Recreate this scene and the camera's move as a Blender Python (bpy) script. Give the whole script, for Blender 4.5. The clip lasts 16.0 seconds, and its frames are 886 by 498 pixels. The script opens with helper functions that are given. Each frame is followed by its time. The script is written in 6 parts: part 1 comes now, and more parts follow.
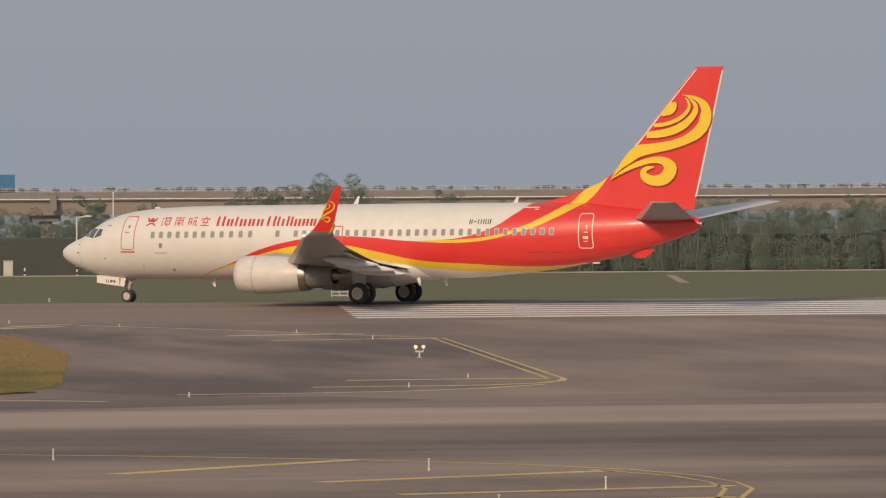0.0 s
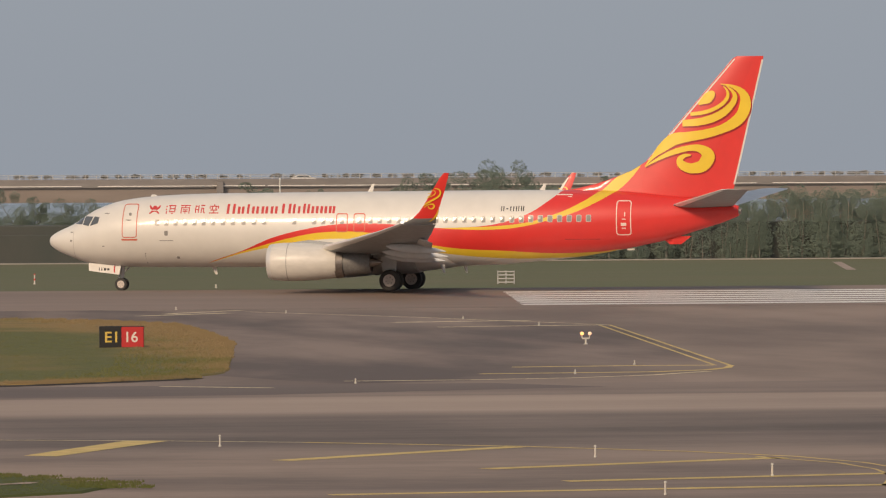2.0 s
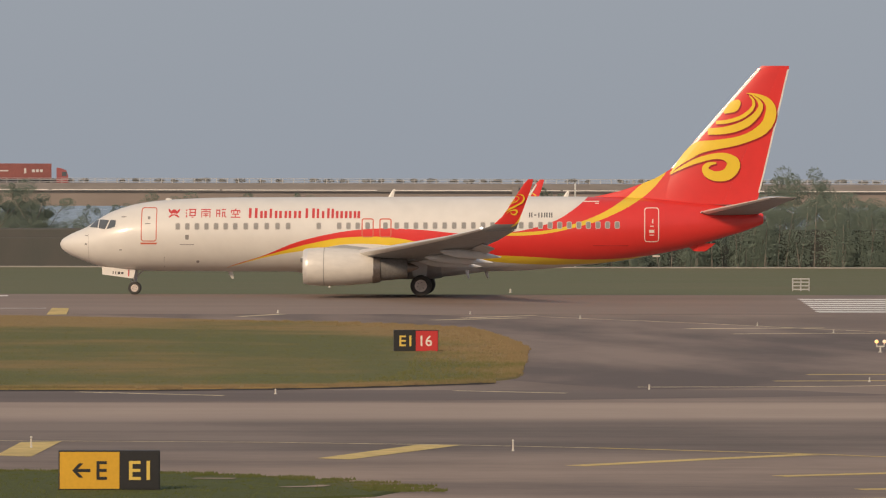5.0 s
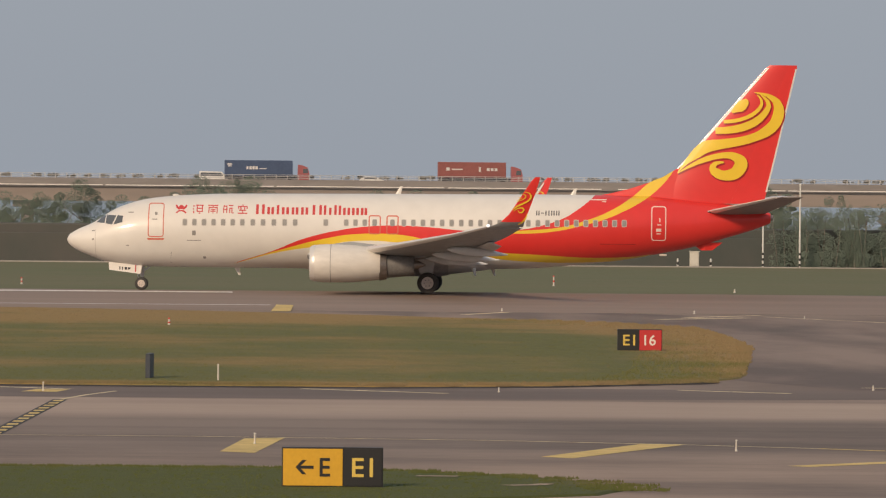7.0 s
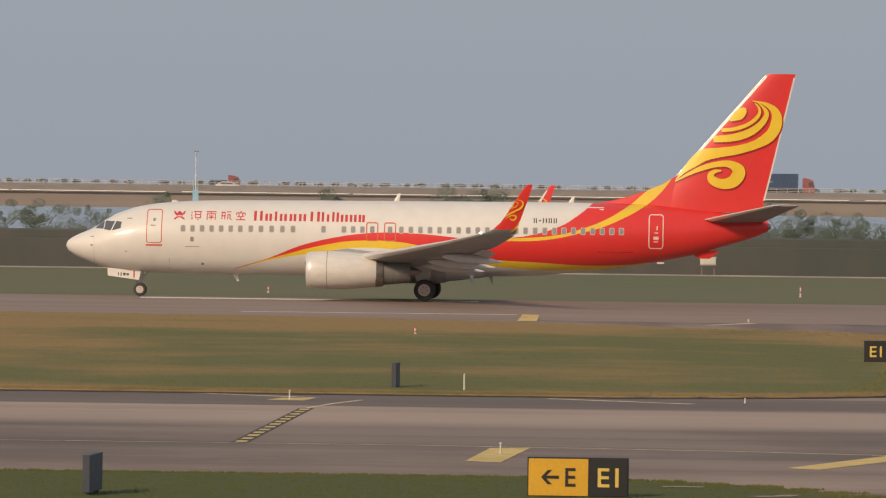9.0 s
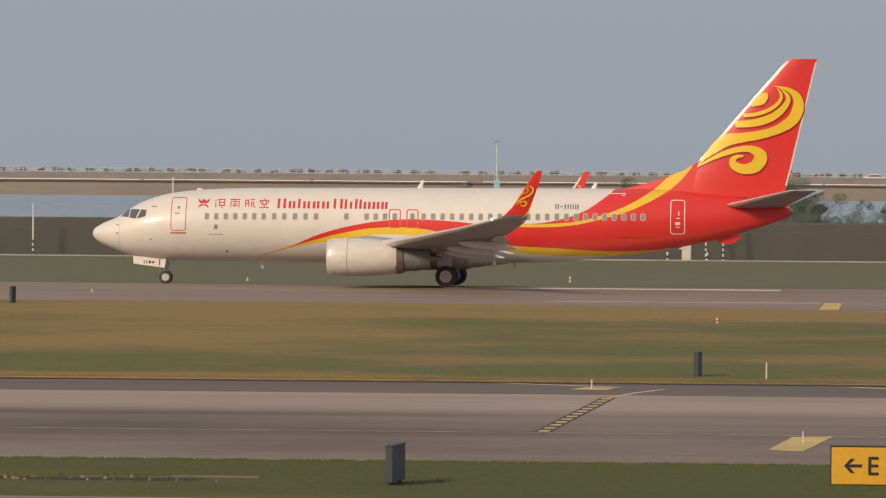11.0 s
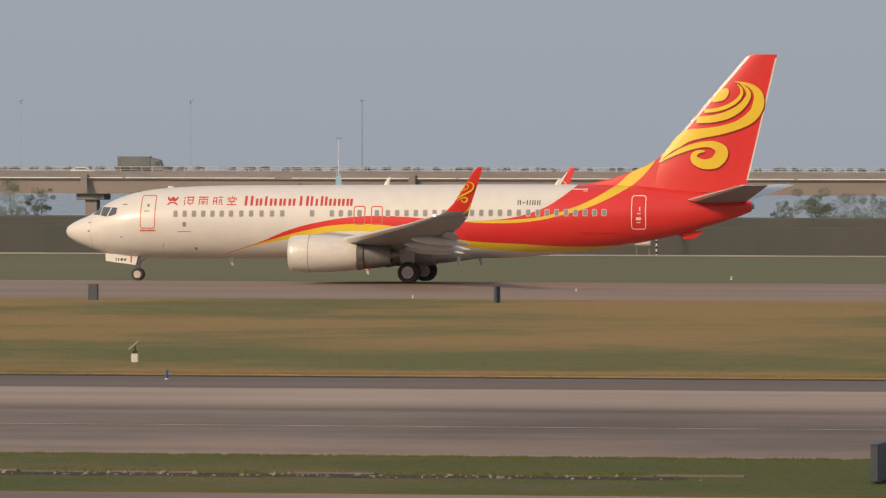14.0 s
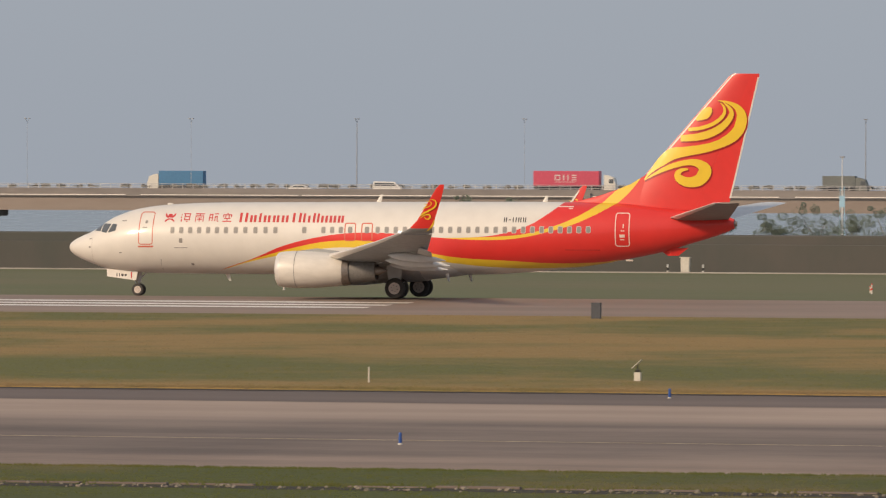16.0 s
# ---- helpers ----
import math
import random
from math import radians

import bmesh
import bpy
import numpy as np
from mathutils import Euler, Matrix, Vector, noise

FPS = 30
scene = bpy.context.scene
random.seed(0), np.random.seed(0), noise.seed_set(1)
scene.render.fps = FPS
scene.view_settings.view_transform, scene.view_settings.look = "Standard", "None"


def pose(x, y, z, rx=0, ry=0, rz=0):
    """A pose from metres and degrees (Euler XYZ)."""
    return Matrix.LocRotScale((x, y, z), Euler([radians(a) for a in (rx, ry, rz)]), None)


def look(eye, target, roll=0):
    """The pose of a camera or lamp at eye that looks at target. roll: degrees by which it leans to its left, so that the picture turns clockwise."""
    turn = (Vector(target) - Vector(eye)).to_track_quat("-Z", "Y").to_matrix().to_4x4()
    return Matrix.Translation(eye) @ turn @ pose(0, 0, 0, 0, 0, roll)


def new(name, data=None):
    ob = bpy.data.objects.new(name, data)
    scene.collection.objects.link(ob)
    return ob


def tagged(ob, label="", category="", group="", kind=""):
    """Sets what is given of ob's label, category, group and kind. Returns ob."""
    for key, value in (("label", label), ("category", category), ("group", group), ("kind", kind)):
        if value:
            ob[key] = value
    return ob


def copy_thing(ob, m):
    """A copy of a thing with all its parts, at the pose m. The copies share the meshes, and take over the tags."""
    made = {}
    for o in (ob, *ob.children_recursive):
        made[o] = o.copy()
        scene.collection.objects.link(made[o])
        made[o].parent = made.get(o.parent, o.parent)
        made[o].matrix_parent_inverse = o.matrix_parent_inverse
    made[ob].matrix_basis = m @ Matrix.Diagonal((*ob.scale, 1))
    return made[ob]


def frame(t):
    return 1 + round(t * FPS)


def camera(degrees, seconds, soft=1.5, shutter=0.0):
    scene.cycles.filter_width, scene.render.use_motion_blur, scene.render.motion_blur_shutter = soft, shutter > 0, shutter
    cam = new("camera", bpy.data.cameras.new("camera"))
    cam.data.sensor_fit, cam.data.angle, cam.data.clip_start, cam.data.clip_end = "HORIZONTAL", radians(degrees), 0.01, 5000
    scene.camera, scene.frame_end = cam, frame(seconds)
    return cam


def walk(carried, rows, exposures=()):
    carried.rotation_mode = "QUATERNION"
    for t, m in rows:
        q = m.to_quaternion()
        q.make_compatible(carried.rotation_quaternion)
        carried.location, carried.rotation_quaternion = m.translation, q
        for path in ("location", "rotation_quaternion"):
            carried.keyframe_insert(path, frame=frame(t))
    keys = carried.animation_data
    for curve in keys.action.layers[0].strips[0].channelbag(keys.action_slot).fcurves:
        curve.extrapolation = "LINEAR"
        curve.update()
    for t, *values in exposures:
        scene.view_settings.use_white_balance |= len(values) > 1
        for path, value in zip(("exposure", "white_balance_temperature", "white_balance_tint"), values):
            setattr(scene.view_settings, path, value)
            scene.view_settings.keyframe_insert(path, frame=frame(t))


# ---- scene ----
EYE = (0.0, 0.0, 6.5)
cam = camera(7.984, 16.0, soft=1.2, shutter=0.12)
CAMERA_ROWS = [  # seconds, turn to the left, tilt up, roll (degrees)
    (0.0, -7.915, -0.533, -0.329),
    (0.5, -7.846, -0.501, -0.422),
    (1.0, -7.358, -0.559, -0.301),
    (1.5, -6.847, -0.637, -0.447),
    (2.0, -6.413, -0.645, -0.308),
    (2.5, -6.017, -0.599, -0.257),
    (3.0, -5.624, -0.573, -0.129),
    (3.5, -5.171, -0.618, -0.188),
    (3.7, -4.967, -0.618, -0.164),
    (5.8, -3.015, -0.613, 0.258),
    (6.0, -2.810, -0.651, 0.260),
    (6.5, -2.179, -0.676, 0.339),
    (7.0, -1.728, -0.616, 0.521),
    (7.5, -1.375, -0.606, 0.550),
    (8.0, -0.974, -0.581, 0.563),
    (8.5, -0.175, -0.580, 0.548),
    (9.0, 0.498, -0.550, 0.750),
    (9.5, 1.085, -0.582, 0.847),
    (10.0, 1.736, -0.625, 0.981),
    (10.2, 2.048, -0.648, 0.959),
    (12.5, 5.168, -0.627, -0.451),
    (13.0, 5.838, -0.638, -0.214),
    (13.5, 6.589, -0.684, 0.040),
    (14.0, 7.583, -0.700, 0.131),
    (14.5, 8.818, -0.590, 0.102),
    (15.0, 9.821, -0.525, 0.279),
    (15.5, 10.944, -0.470, 0.310),
    (16.0, 12.122, -0.542, 0.216),
]


def turned(yaw, tilt, roll):
    """The pose of the panning camera on its stand."""
    return Matrix.Translation(EYE) @ pose(0, 0, 0, 0, 0, yaw) @ pose(0, 0, 0, 90 + tilt) @ pose(0, 0, 0, 0, 0, roll)


walk(cam, [(t, turned(a, b, c)) for t, a, b, c in CAMERA_ROWS],
     exposures=[(0, 0.06), (3.5, 0.10), (7, 0.16), (9, 0.18), (12.5, 0.20), (16, 0.27)])

# ---- sky and sun: a hazy afternoon, the low sun behind the camera and to its left ----
SUN_ELEVATION, SUN_TURN = 26.5, 216.0   # degrees; turn clockwise from +y
world = bpy.data.worlds.new("world")
scene.world = world
world.use_nodes = True
wt = world.node_tree
wt.nodes.clear()
sky = wt.nodes.new("ShaderNodeTexSky")
sky.sky_type = "NISHITA"
sky.sun_disc = False
sky.sun_elevation, sky.sun_rotation = radians(SUN_ELEVATION), radians(SUN_TURN)
sky.air_density, sky.dust_density, sky.ozone_density = 1.0, 3.0, 1.5
dim = wt.nodes.new("ShaderNodeMix")
dim.data_type = "RGBA"
dim.blend_type = "MULTIPLY"
dim.inputs["Factor"].default_value = 1.0
dim.inputs[7].default_value = (0.085, 0.085, 0.085, 1)
haze = wt.nodes.new("ShaderNodeMix")
haze.data_type = "RGBA"
haze.inputs["Factor"].default_value = 0.86
haze.inputs[7].default_value = (0.315, 0.345, 0.395, 1)
back = wt.nodes.new("ShaderNodeBackground")
wout = wt.nodes.new("ShaderNodeOutputWorld")
wt.links.new(sky.outputs[0], dim.inputs[6])
wt.links.new(dim.outputs[2], haze.inputs[6])
wt.links.new(haze.outputs[2], back.inputs["Color"])
back.inputs["Strength"].default_value = 1.0
wt.links.new(back.outputs[0], wout.inputs["Surface"])

sun_data = bpy.data.lights.new("sun", "SUN")
sun_data.energy, sun_data.angle, sun_data.color = 2.62, radians(8.0), (1.0, 0.755, 0.52)
sun = new("sun", sun_data)
_a, _e = radians(SUN_TURN), radians(SUN_ELEVATION)
SUN_DIR = Vector((math.sin(_a) * math.cos(_e), math.cos(_a) * math.cos(_e), math.sin(_e)))
sun.matrix_world = look(SUN_DIR * 300, (0, 0, 0))

# ---- small tools ----
def srgb(r, g, b):
    """Linear colour from 0-255 values."""
    return tuple(((v / 255) / 12.92 if v <= 10 else ((v / 255 + 0.055) / 1.055) ** 2.4) for v in (r, g, b)) + (1.0,)


def material(name, color, rough=0.6, metal=0.0, vary=0.0, scale=1.0, bump=0.0, bump_scale=None, second=None,
             stretch=(1, 1, 1), per_object=0.0, emit=None, coat=0.0, spec=0.5):
    """A surface with variation at two scales, fine relief and, where asked, another colour in patches."""
    m = bpy.data.materials.new(name)
    m.use_nodes = True
    t = m.node_tree
    bsdf = t.nodes["Principled BSDF"]
    bsdf.inputs["Roughness"].default_value = rough
    bsdf.inputs["Metallic"].default_value = metal
    bsdf.inputs["Coat Weight"].default_value = coat
    bsdf.inputs["Specular IOR Level"].default_value = spec
    col = color if len(color) == 4 else (*color, 1.0)
    bsdf.inputs["Base Color"].default_value = col
    if emit:
        bsdf.inputs["Emission Color"].default_value = (*emit[0], 1.0)
        bsdf.inputs["Emission Strength"].default_value = emit[1]
    if vary or bump or second:
        tc = t.nodes.new("ShaderNodeTexCoord")
        mp = t.nodes.new("ShaderNodeMapping")
        mp.inputs["Scale"].default_value = stretch
        t.links.new(tc.outputs["Object"], mp.inputs["Vector"])
    if vary or second:
        big = t.nodes.new("ShaderNodeTexNoise")
        big.inputs["Scale"].default_value, big.inputs["Detail"].default_value = 0.35 / scale, 6
        fine = t.nodes.new("ShaderNodeTexNoise")
        fine.inputs["Scale"].default_value, fine.inputs["Detail"].default_value = 4.0 / scale, 8
        add = t.nodes.new("ShaderNodeMath")
        add.operation = "ADD"
        t.links.new(mp.outputs[0], big.inputs["Vector"])
        t.links.new(mp.outputs[0], fine.inputs["Vector"])
        t.links.new(big.outputs[0], add.inputs[0])
        t.links.new(fine.outputs[0], add.inputs[1])
        ramp = t.nodes.new("ShaderNodeMapRange")
        ramp.inputs[1].default_value, ramp.inputs[2].default_value = 0.7, 1.3
        t.links.new(add.outputs[0], ramp.inputs[0])
        mix = t.nodes.new("ShaderNodeMix")
        mix.data_type = "RGBA"
        other = second if second else tuple(c * (1 - vary) for c in col[:3]) + (1.0,)
        first = col if second else tuple(min(1, c * (1 + vary)) for c in col[:3]) + (1.0,)
        mix.inputs[6].default_value, mix.inputs[7].default_value = first, other if len(other) == 4 else (*other, 1.0)
        t.links.new(ramp.outputs[0], mix.inputs["Factor"])
        out = mix.outputs[2]
        if per_object:
            info = t.nodes.new("ShaderNodeObjectInfo")
            hsv = t.nodes.new("ShaderNodeHueSaturation")
            mr = t.nodes.new("ShaderNodeMapRange")
            mr.inputs[3].default_value, mr.inputs[4].default_value = 1 - per_object, 1 + per_object
            t.links.new(info.outputs["Random"], mr.inputs[0])
            t.links.new(mr.outputs[0], hsv.inputs["Value"])
            t.links.new(out, hsv.inputs["Color"])
            out = hsv.outputs[0]
        t.links.new(out, bsdf.inputs["Base Color"])
        rr = t.nodes.new("ShaderNodeMapRange")
        rr.inputs[3].default_value, rr.inputs[4].default_value = max(0.02, rough - 0.08), min(1, rough + 0.08)
        t.links.new(fine.outputs[0], rr.inputs[0])
        t.links.new(rr.outputs[0], bsdf.inputs["Roughness"])
    if bump:
        bn = t.nodes.new("ShaderNodeTexNoise")
        bn.inputs["Scale"].default_value, bn.inputs["Detail"].default_value = (bump_scale or 30.0), 4
        t.links.new(mp.outputs[0], bn.inputs["Vector"])
        bp = t.nodes.new("ShaderNodeBump")
        bp.inputs["Strength"].default_value, bp.inputs["Distance"].default_value = 0.6, bump
        t.links.new(bn.outputs[0], bp.inputs["Height"])
        t.links.new(bp.outputs[0], bsdf.inputs["Normal"])
    return m


def mesh_of(name, bm, mat, smooth=False, recalc=True):
    if recalc:
        bmesh.ops.recalc_face_normals(bm, faces=bm.faces[:])
    me = bpy.data.meshes.new(name)
    for f in bm.faces:
        f.smooth = smooth
    bm.to_mesh(me)
    bm.free()
    for mm in (mat if isinstance(mat, (list, tuple)) else [mat]):
        me.materials.append(mm)
    if smooth:
        me.set_sharp_from_angle(angle=radians(40))
    return me


def part(name, bm, mat, parent=None, label="", smooth=False, at=None, recalc=True):
    """One mesh object under a thing or under a part."""
    ob = new(name, mesh_of(name, bm, mat, smooth, recalc))
    if parent:
        ob.parent = parent
    if at is not None:
        ob.matrix_basis = at
    if label:
        tagged(ob, label)
    return ob


def box(bm, x0, x1, y0, y1, z0, z1, bevel=0.0):
    r = bmesh.ops.create_cube(bm, size=1.0, matrix=Matrix.Translation(((x0 + x1) / 2, (y0 + y1) / 2, (z0 + z1) / 2))
                              @ Matrix.Diagonal((abs(x1 - x0), abs(y1 - y0), abs(z1 - z0), 1)))
    if bevel:
        vs = set(r["verts"])
        es = [e for e in bm.edges if e.verts[0] in vs and e.verts[1] in vs]
        bmesh.ops.bevel(bm, geom=es, offset=bevel, segments=2, affect="EDGES", profile=0.5)
    return bm


def new_box(x0, x1, y0, y1, z0, z1, bevel=0.0):
    return box(bmesh.new(), x0, x1, y0, y1, z0, z1, bevel)


def tube(bm, a, b, ra, rb=None, n=12):
    """A capped round bar from a to b."""
    a, b = Vector(a), Vector(b)
    d = b - a
    m = Matrix.Translation((a + b) / 2) @ d.to_track_quat("Z", "Y").to_matrix().to_4x4()
    bmesh.ops.create_cone(bm, cap_ends=True, segments=n, radius1=ra, radius2=ra if rb is None else rb, depth=d.length, matrix=m)
    return bm


def loft(bm, rings, cap=True):
    """Skin over rings of equal count."""
    rows = [[bm.verts.new(p) for p in r] for r in rings]
    n = len(rows[0])
    for r0, r1 in zip(rows, rows[1:]):
        for i in range(n):
            j = (i + 1) % n
            bm.faces.new((r0[i], r0[j], r1[j], r1[i]))
    if cap:
        bm.faces.new(rows[0])
        bm.faces.new(list(reversed(rows[-1])))
    return bm


def spin(bm, profile, n=32, axis="Y", cx=0.0, cz=0.0):
    """A body of revolution about Y (profile: along, radius) or X."""
    rings = []
    for along, r in profile:
        ring = []
        for i in range(n):
            a = 2 * math.pi * i / n
            ring.append((cx + r * math.cos(a), along, cz + r * math.sin(a)) if axis == "Y" else (along, r * math.cos(a), cz + r * math.sin(a)))
        rings.append(ring)
    return loft(bm, rings)


def smooth_curve(points):
    """A smooth function through points (x, y)."""
    xs, ys = [p[0] for p in points], [p[1] for p in points]
    n = len(xs)
    d = [(ys[i + 1] - ys[i]) / (xs[i + 1] - xs[i]) for i in range(n - 1)]
    m = [d[0]] + [0.0 if d[i - 1] * d[i] <= 0 else 2 * d[i - 1] * d[i] / (d[i - 1] + d[i]) for i in range(1, n - 1)] + [d[-1]]

    def f(x):
        if x <= xs[0]:
            return ys[0]
        if x >= xs[-1]:
            return ys[-1]
        i = max(k for k in range(n - 1) if xs[k] <= x)
        h = xs[i + 1] - xs[i]
        s = (x - xs[i]) / h
        return (ys[i] * (1 + 2 * s) * (1 - s) ** 2 + m[i] * h * s * (1 - s) ** 2 + ys[i + 1] * s * s * (3 - 2 * s) + m[i + 1] * h * s * s * (s - 1))
    return f


def sheet(name, points, z, mat, parent=None, label="", category="", kind=""):
    """A flat patch of paint, grass or paving, with points counterclockwise; z: height or a function of x, y."""
    bm = bmesh.new()
    vs = [bm.verts.new((x, y, z(x, y) if callable(z) else z)) for x, y in points]
    bm.faces.new(vs)
    bmesh.ops.triangulate(bm, faces=bm.faces[:])
    ob = part(name, bm, mat, parent, label)
    return tagged(ob, label, category, "", kind)

# ---- materials ----
EARTH = material("earth_and_grass", (0.075, 0.075, 0.032), 0.95, scale=20.0, second=(0.12, 0.085, 0.042), bump=0.03, bump_scale=6, stretch=(0.3, 1, 1))
YELLOW = material("yellow_road_paint", (0.62, 0.45, 0.15), 0.7, scale=2.0, vary=0.25, bump=0.002)
YELLOW_WORN = material("worn_yellow_road_paint", (0.70, 0.57, 0.35), 0.75, scale=1.0, vary=0.35, bump=0.002)
WHITE_LINE = material("white_road_paint", (0.74, 0.70, 0.65), 0.7, scale=3.0, vary=0.22, stretch=(0.2, 1, 1), bump=0.002)
BLACK_LINE = material("black_road_paint", (0.045, 0.043, 0.042), 0.8, scale=2.0, vary=0.2, bump=0.002)
WATER = material("grey_blue_water", (0.23, 0.28, 0.31), 0.25, vary=0.1, scale=60.0, bump=0.03, bump_scale=0.8)
STONE = material("pale_stone", (0.26, 0.225, 0.18), 0.9, vary=0.35, scale=0.5, bump=0.02, bump_scale=14, per_object=0.35)
PALE_METAL = material("pale_painted_metal", (0.60, 0.57, 0.50), 0.5, vary=0.10, scale=0.6)
DARK_PANEL = material("dark_slate_panel", (0.045, 0.052, 0.068), 0.55, vary=0.15, scale=0.5, bump=0.002)
BLACK_FACE = material("black_sign_face", (0.022, 0.021, 0.021), 0.45, vary=0.12, scale=0.3)
YELLOW_FACE = material("yellow_sign_face", (0.66, 0.37, 0.028), 0.45, vary=0.06, scale=0.3)
RED_FACE = material("red_sign_face", (0.52, 0.035, 0.035), 0.45, vary=0.06, scale=0.3)
YELLOW_TEXT = material("yellow_legend", (0.70, 0.50, 0.10), 0.5)
WHITE_TEXT = material("white_legend", (0.75, 0.70, 0.64), 0.5)
BLACK_TEXT = material("black_legend", (0.02, 0.02, 0.02), 0.5)
RED_BAND = material("red_band_paint", (0.55, 0.05, 0.03), 0.5, vary=0.1)
BLUE_LAMP = material("blue_lamp_paint", (0.03, 0.09, 0.32), 0.35, vary=0.1, scale=0.2)
LENS_WHITE = material("white_lens", (0.62, 0.57, 0.50), 0.2, vary=0.05, scale=0.2)
LAMP_LIT = material("lit_amber_lamp", (0.9, 0.50, 0.2), 0.3, emit=((1.0, 0.42, 0.12), 1.7))
LAMP_HALF = material("dim_amber_lamp", (0.8, 0.6, 0.45), 0.3, emit=((1.0, 0.52, 0.28), 0.7))


def lawn_material(name, green, straw, by_blade=False):
    """Grass that is green in the middle and dried to straw along the paving and in a long strip."""
    m = bpy.data.materials.new(name)
    m.use_nodes = True
    t = m.node_tree
    bsdf = t.nodes["Principled BSDF"]
    bsdf.inputs["Roughness"].default_value = 0.9
    bsdf.inputs["Specular IOR Level"].default_value = 0.2
    geo = t.nodes.new("ShaderNodeNewGeometry")
    sp = t.nodes.new("ShaderNodeSeparateXYZ")
    t.links.new(geo.outputs["Position"], sp.inputs[0])

    def rng_map(out, a, b, c, d):
        n = t.nodes.new("ShaderNodeMapRange")
        n.interpolation_type = "SMOOTHSTEP"
        for k, v in enumerate((a, b, c, d)):
            n.inputs[k + 1].default_value = v
        t.links.new(out, n.inputs[0])
        return n.outputs[0]

    def math_node(op, a, b):
        n = t.nodes.new("ShaderNodeMath")
        n.operation = op
        for k, v in enumerate((a, b)):
            if isinstance(v, (int, float)):
                n.inputs[k].default_value = v
            else:
                t.links.new(v, n.inputs[k])
        return n.outputs[0]

    x, y = sp.outputs["X"], sp.outputs["Y"]
    edge = math_node("MULTIPLY", rng_map(y, 190, 197, 0, 1), rng_map(y, 199, 208, 0.9, 0))
    far = math_node("MULTIPLY", rng_map(y, 264, 298, 0, 0.9), rng_map(x, -55, -22, 0.45, 1.0))
    band = math_node("MULTIPLY", math_node("MULTIPLY", rng_map(y, 228, 244, 0, 0.62), rng_map(y, 262, 284, 1, 0)), rng_map(x, -22, 4, 1, 0.0))
    tip = math_node("MULTIPLY", rng_map(x, 12, 20, 0, 0.95), rng_map(y, 150, 190, 0, 1))
    total = math_node("ADD", math_node("ADD", edge, far), math_node("ADD", band, tip))
    mp = t.nodes.new("ShaderNodeMapping")
    mp.inputs["Scale"].default_value = (0.13, 0.10, 1)
    t.links.new(geo.outputs["Position"], mp.inputs["Vector"])
    for scale, amount in ((0.42, 1.0), (2.6, 0.3)):
        nz = t.nodes.new("ShaderNodeTexNoise")
        nz.inputs["Scale"].default_value, nz.inputs["Detail"].default_value = scale, 4
        t.links.new(mp.outputs[0], nz.inputs["Vector"])
        total = math_node("ADD", total, rng_map(nz.outputs[0], 0.3, 0.7, -amount / 2, amount / 2))
    if by_blade:
        total = math_node("ADD", total, rng_map(geo.outputs["Random Per Island"], 0, 1, -0.15, 0.2))
    mix = t.nodes.new("ShaderNodeMix")
    mix.data_type = "RGBA"
    mix.inputs[6].default_value, mix.inputs[7].default_value = (*green, 1), (*straw, 1)
    t.links.new(rng_map(total, -0.2, 0.9, 0, 1), mix.inputs["Factor"])
    t.links.new(mix.outputs[2], bsdf.inputs["Base Color"])
    return m


LAWN = lawn_material("lawn", (0.132, 0.134, 0.048), (0.282, 0.190, 0.074))
NEAR_LAWN = lawn_material("near_lawn", (0.084, 0.096, 0.030), (0.165, 0.130, 0.060))
NEAR_BLADE = lawn_material("near_grass_blades", (0.100, 0.116, 0.036), (0.158, 0.136, 0.062), True)
BLADE = lawn_material("grass_blades", (0.142, 0.146, 0.056), (0.255, 0.190, 0.105), True)
FAR_LAWN = material("far_lawn", (0.104, 0.124, 0.048), 0.95, scale=22.0, second=(0.152, 0.136, 0.068), bump=0.03, bump_scale=8, stretch=(0.3, 1, 1))
# dark earth of the drain, and the shade painted along the grass edge
EARTH_AND_SHADE = material("dark_earth_and_edge_shade", (0.032, 0.026, 0.021), 0.95, vary=0.3, scale=1.0, bump=0.02)


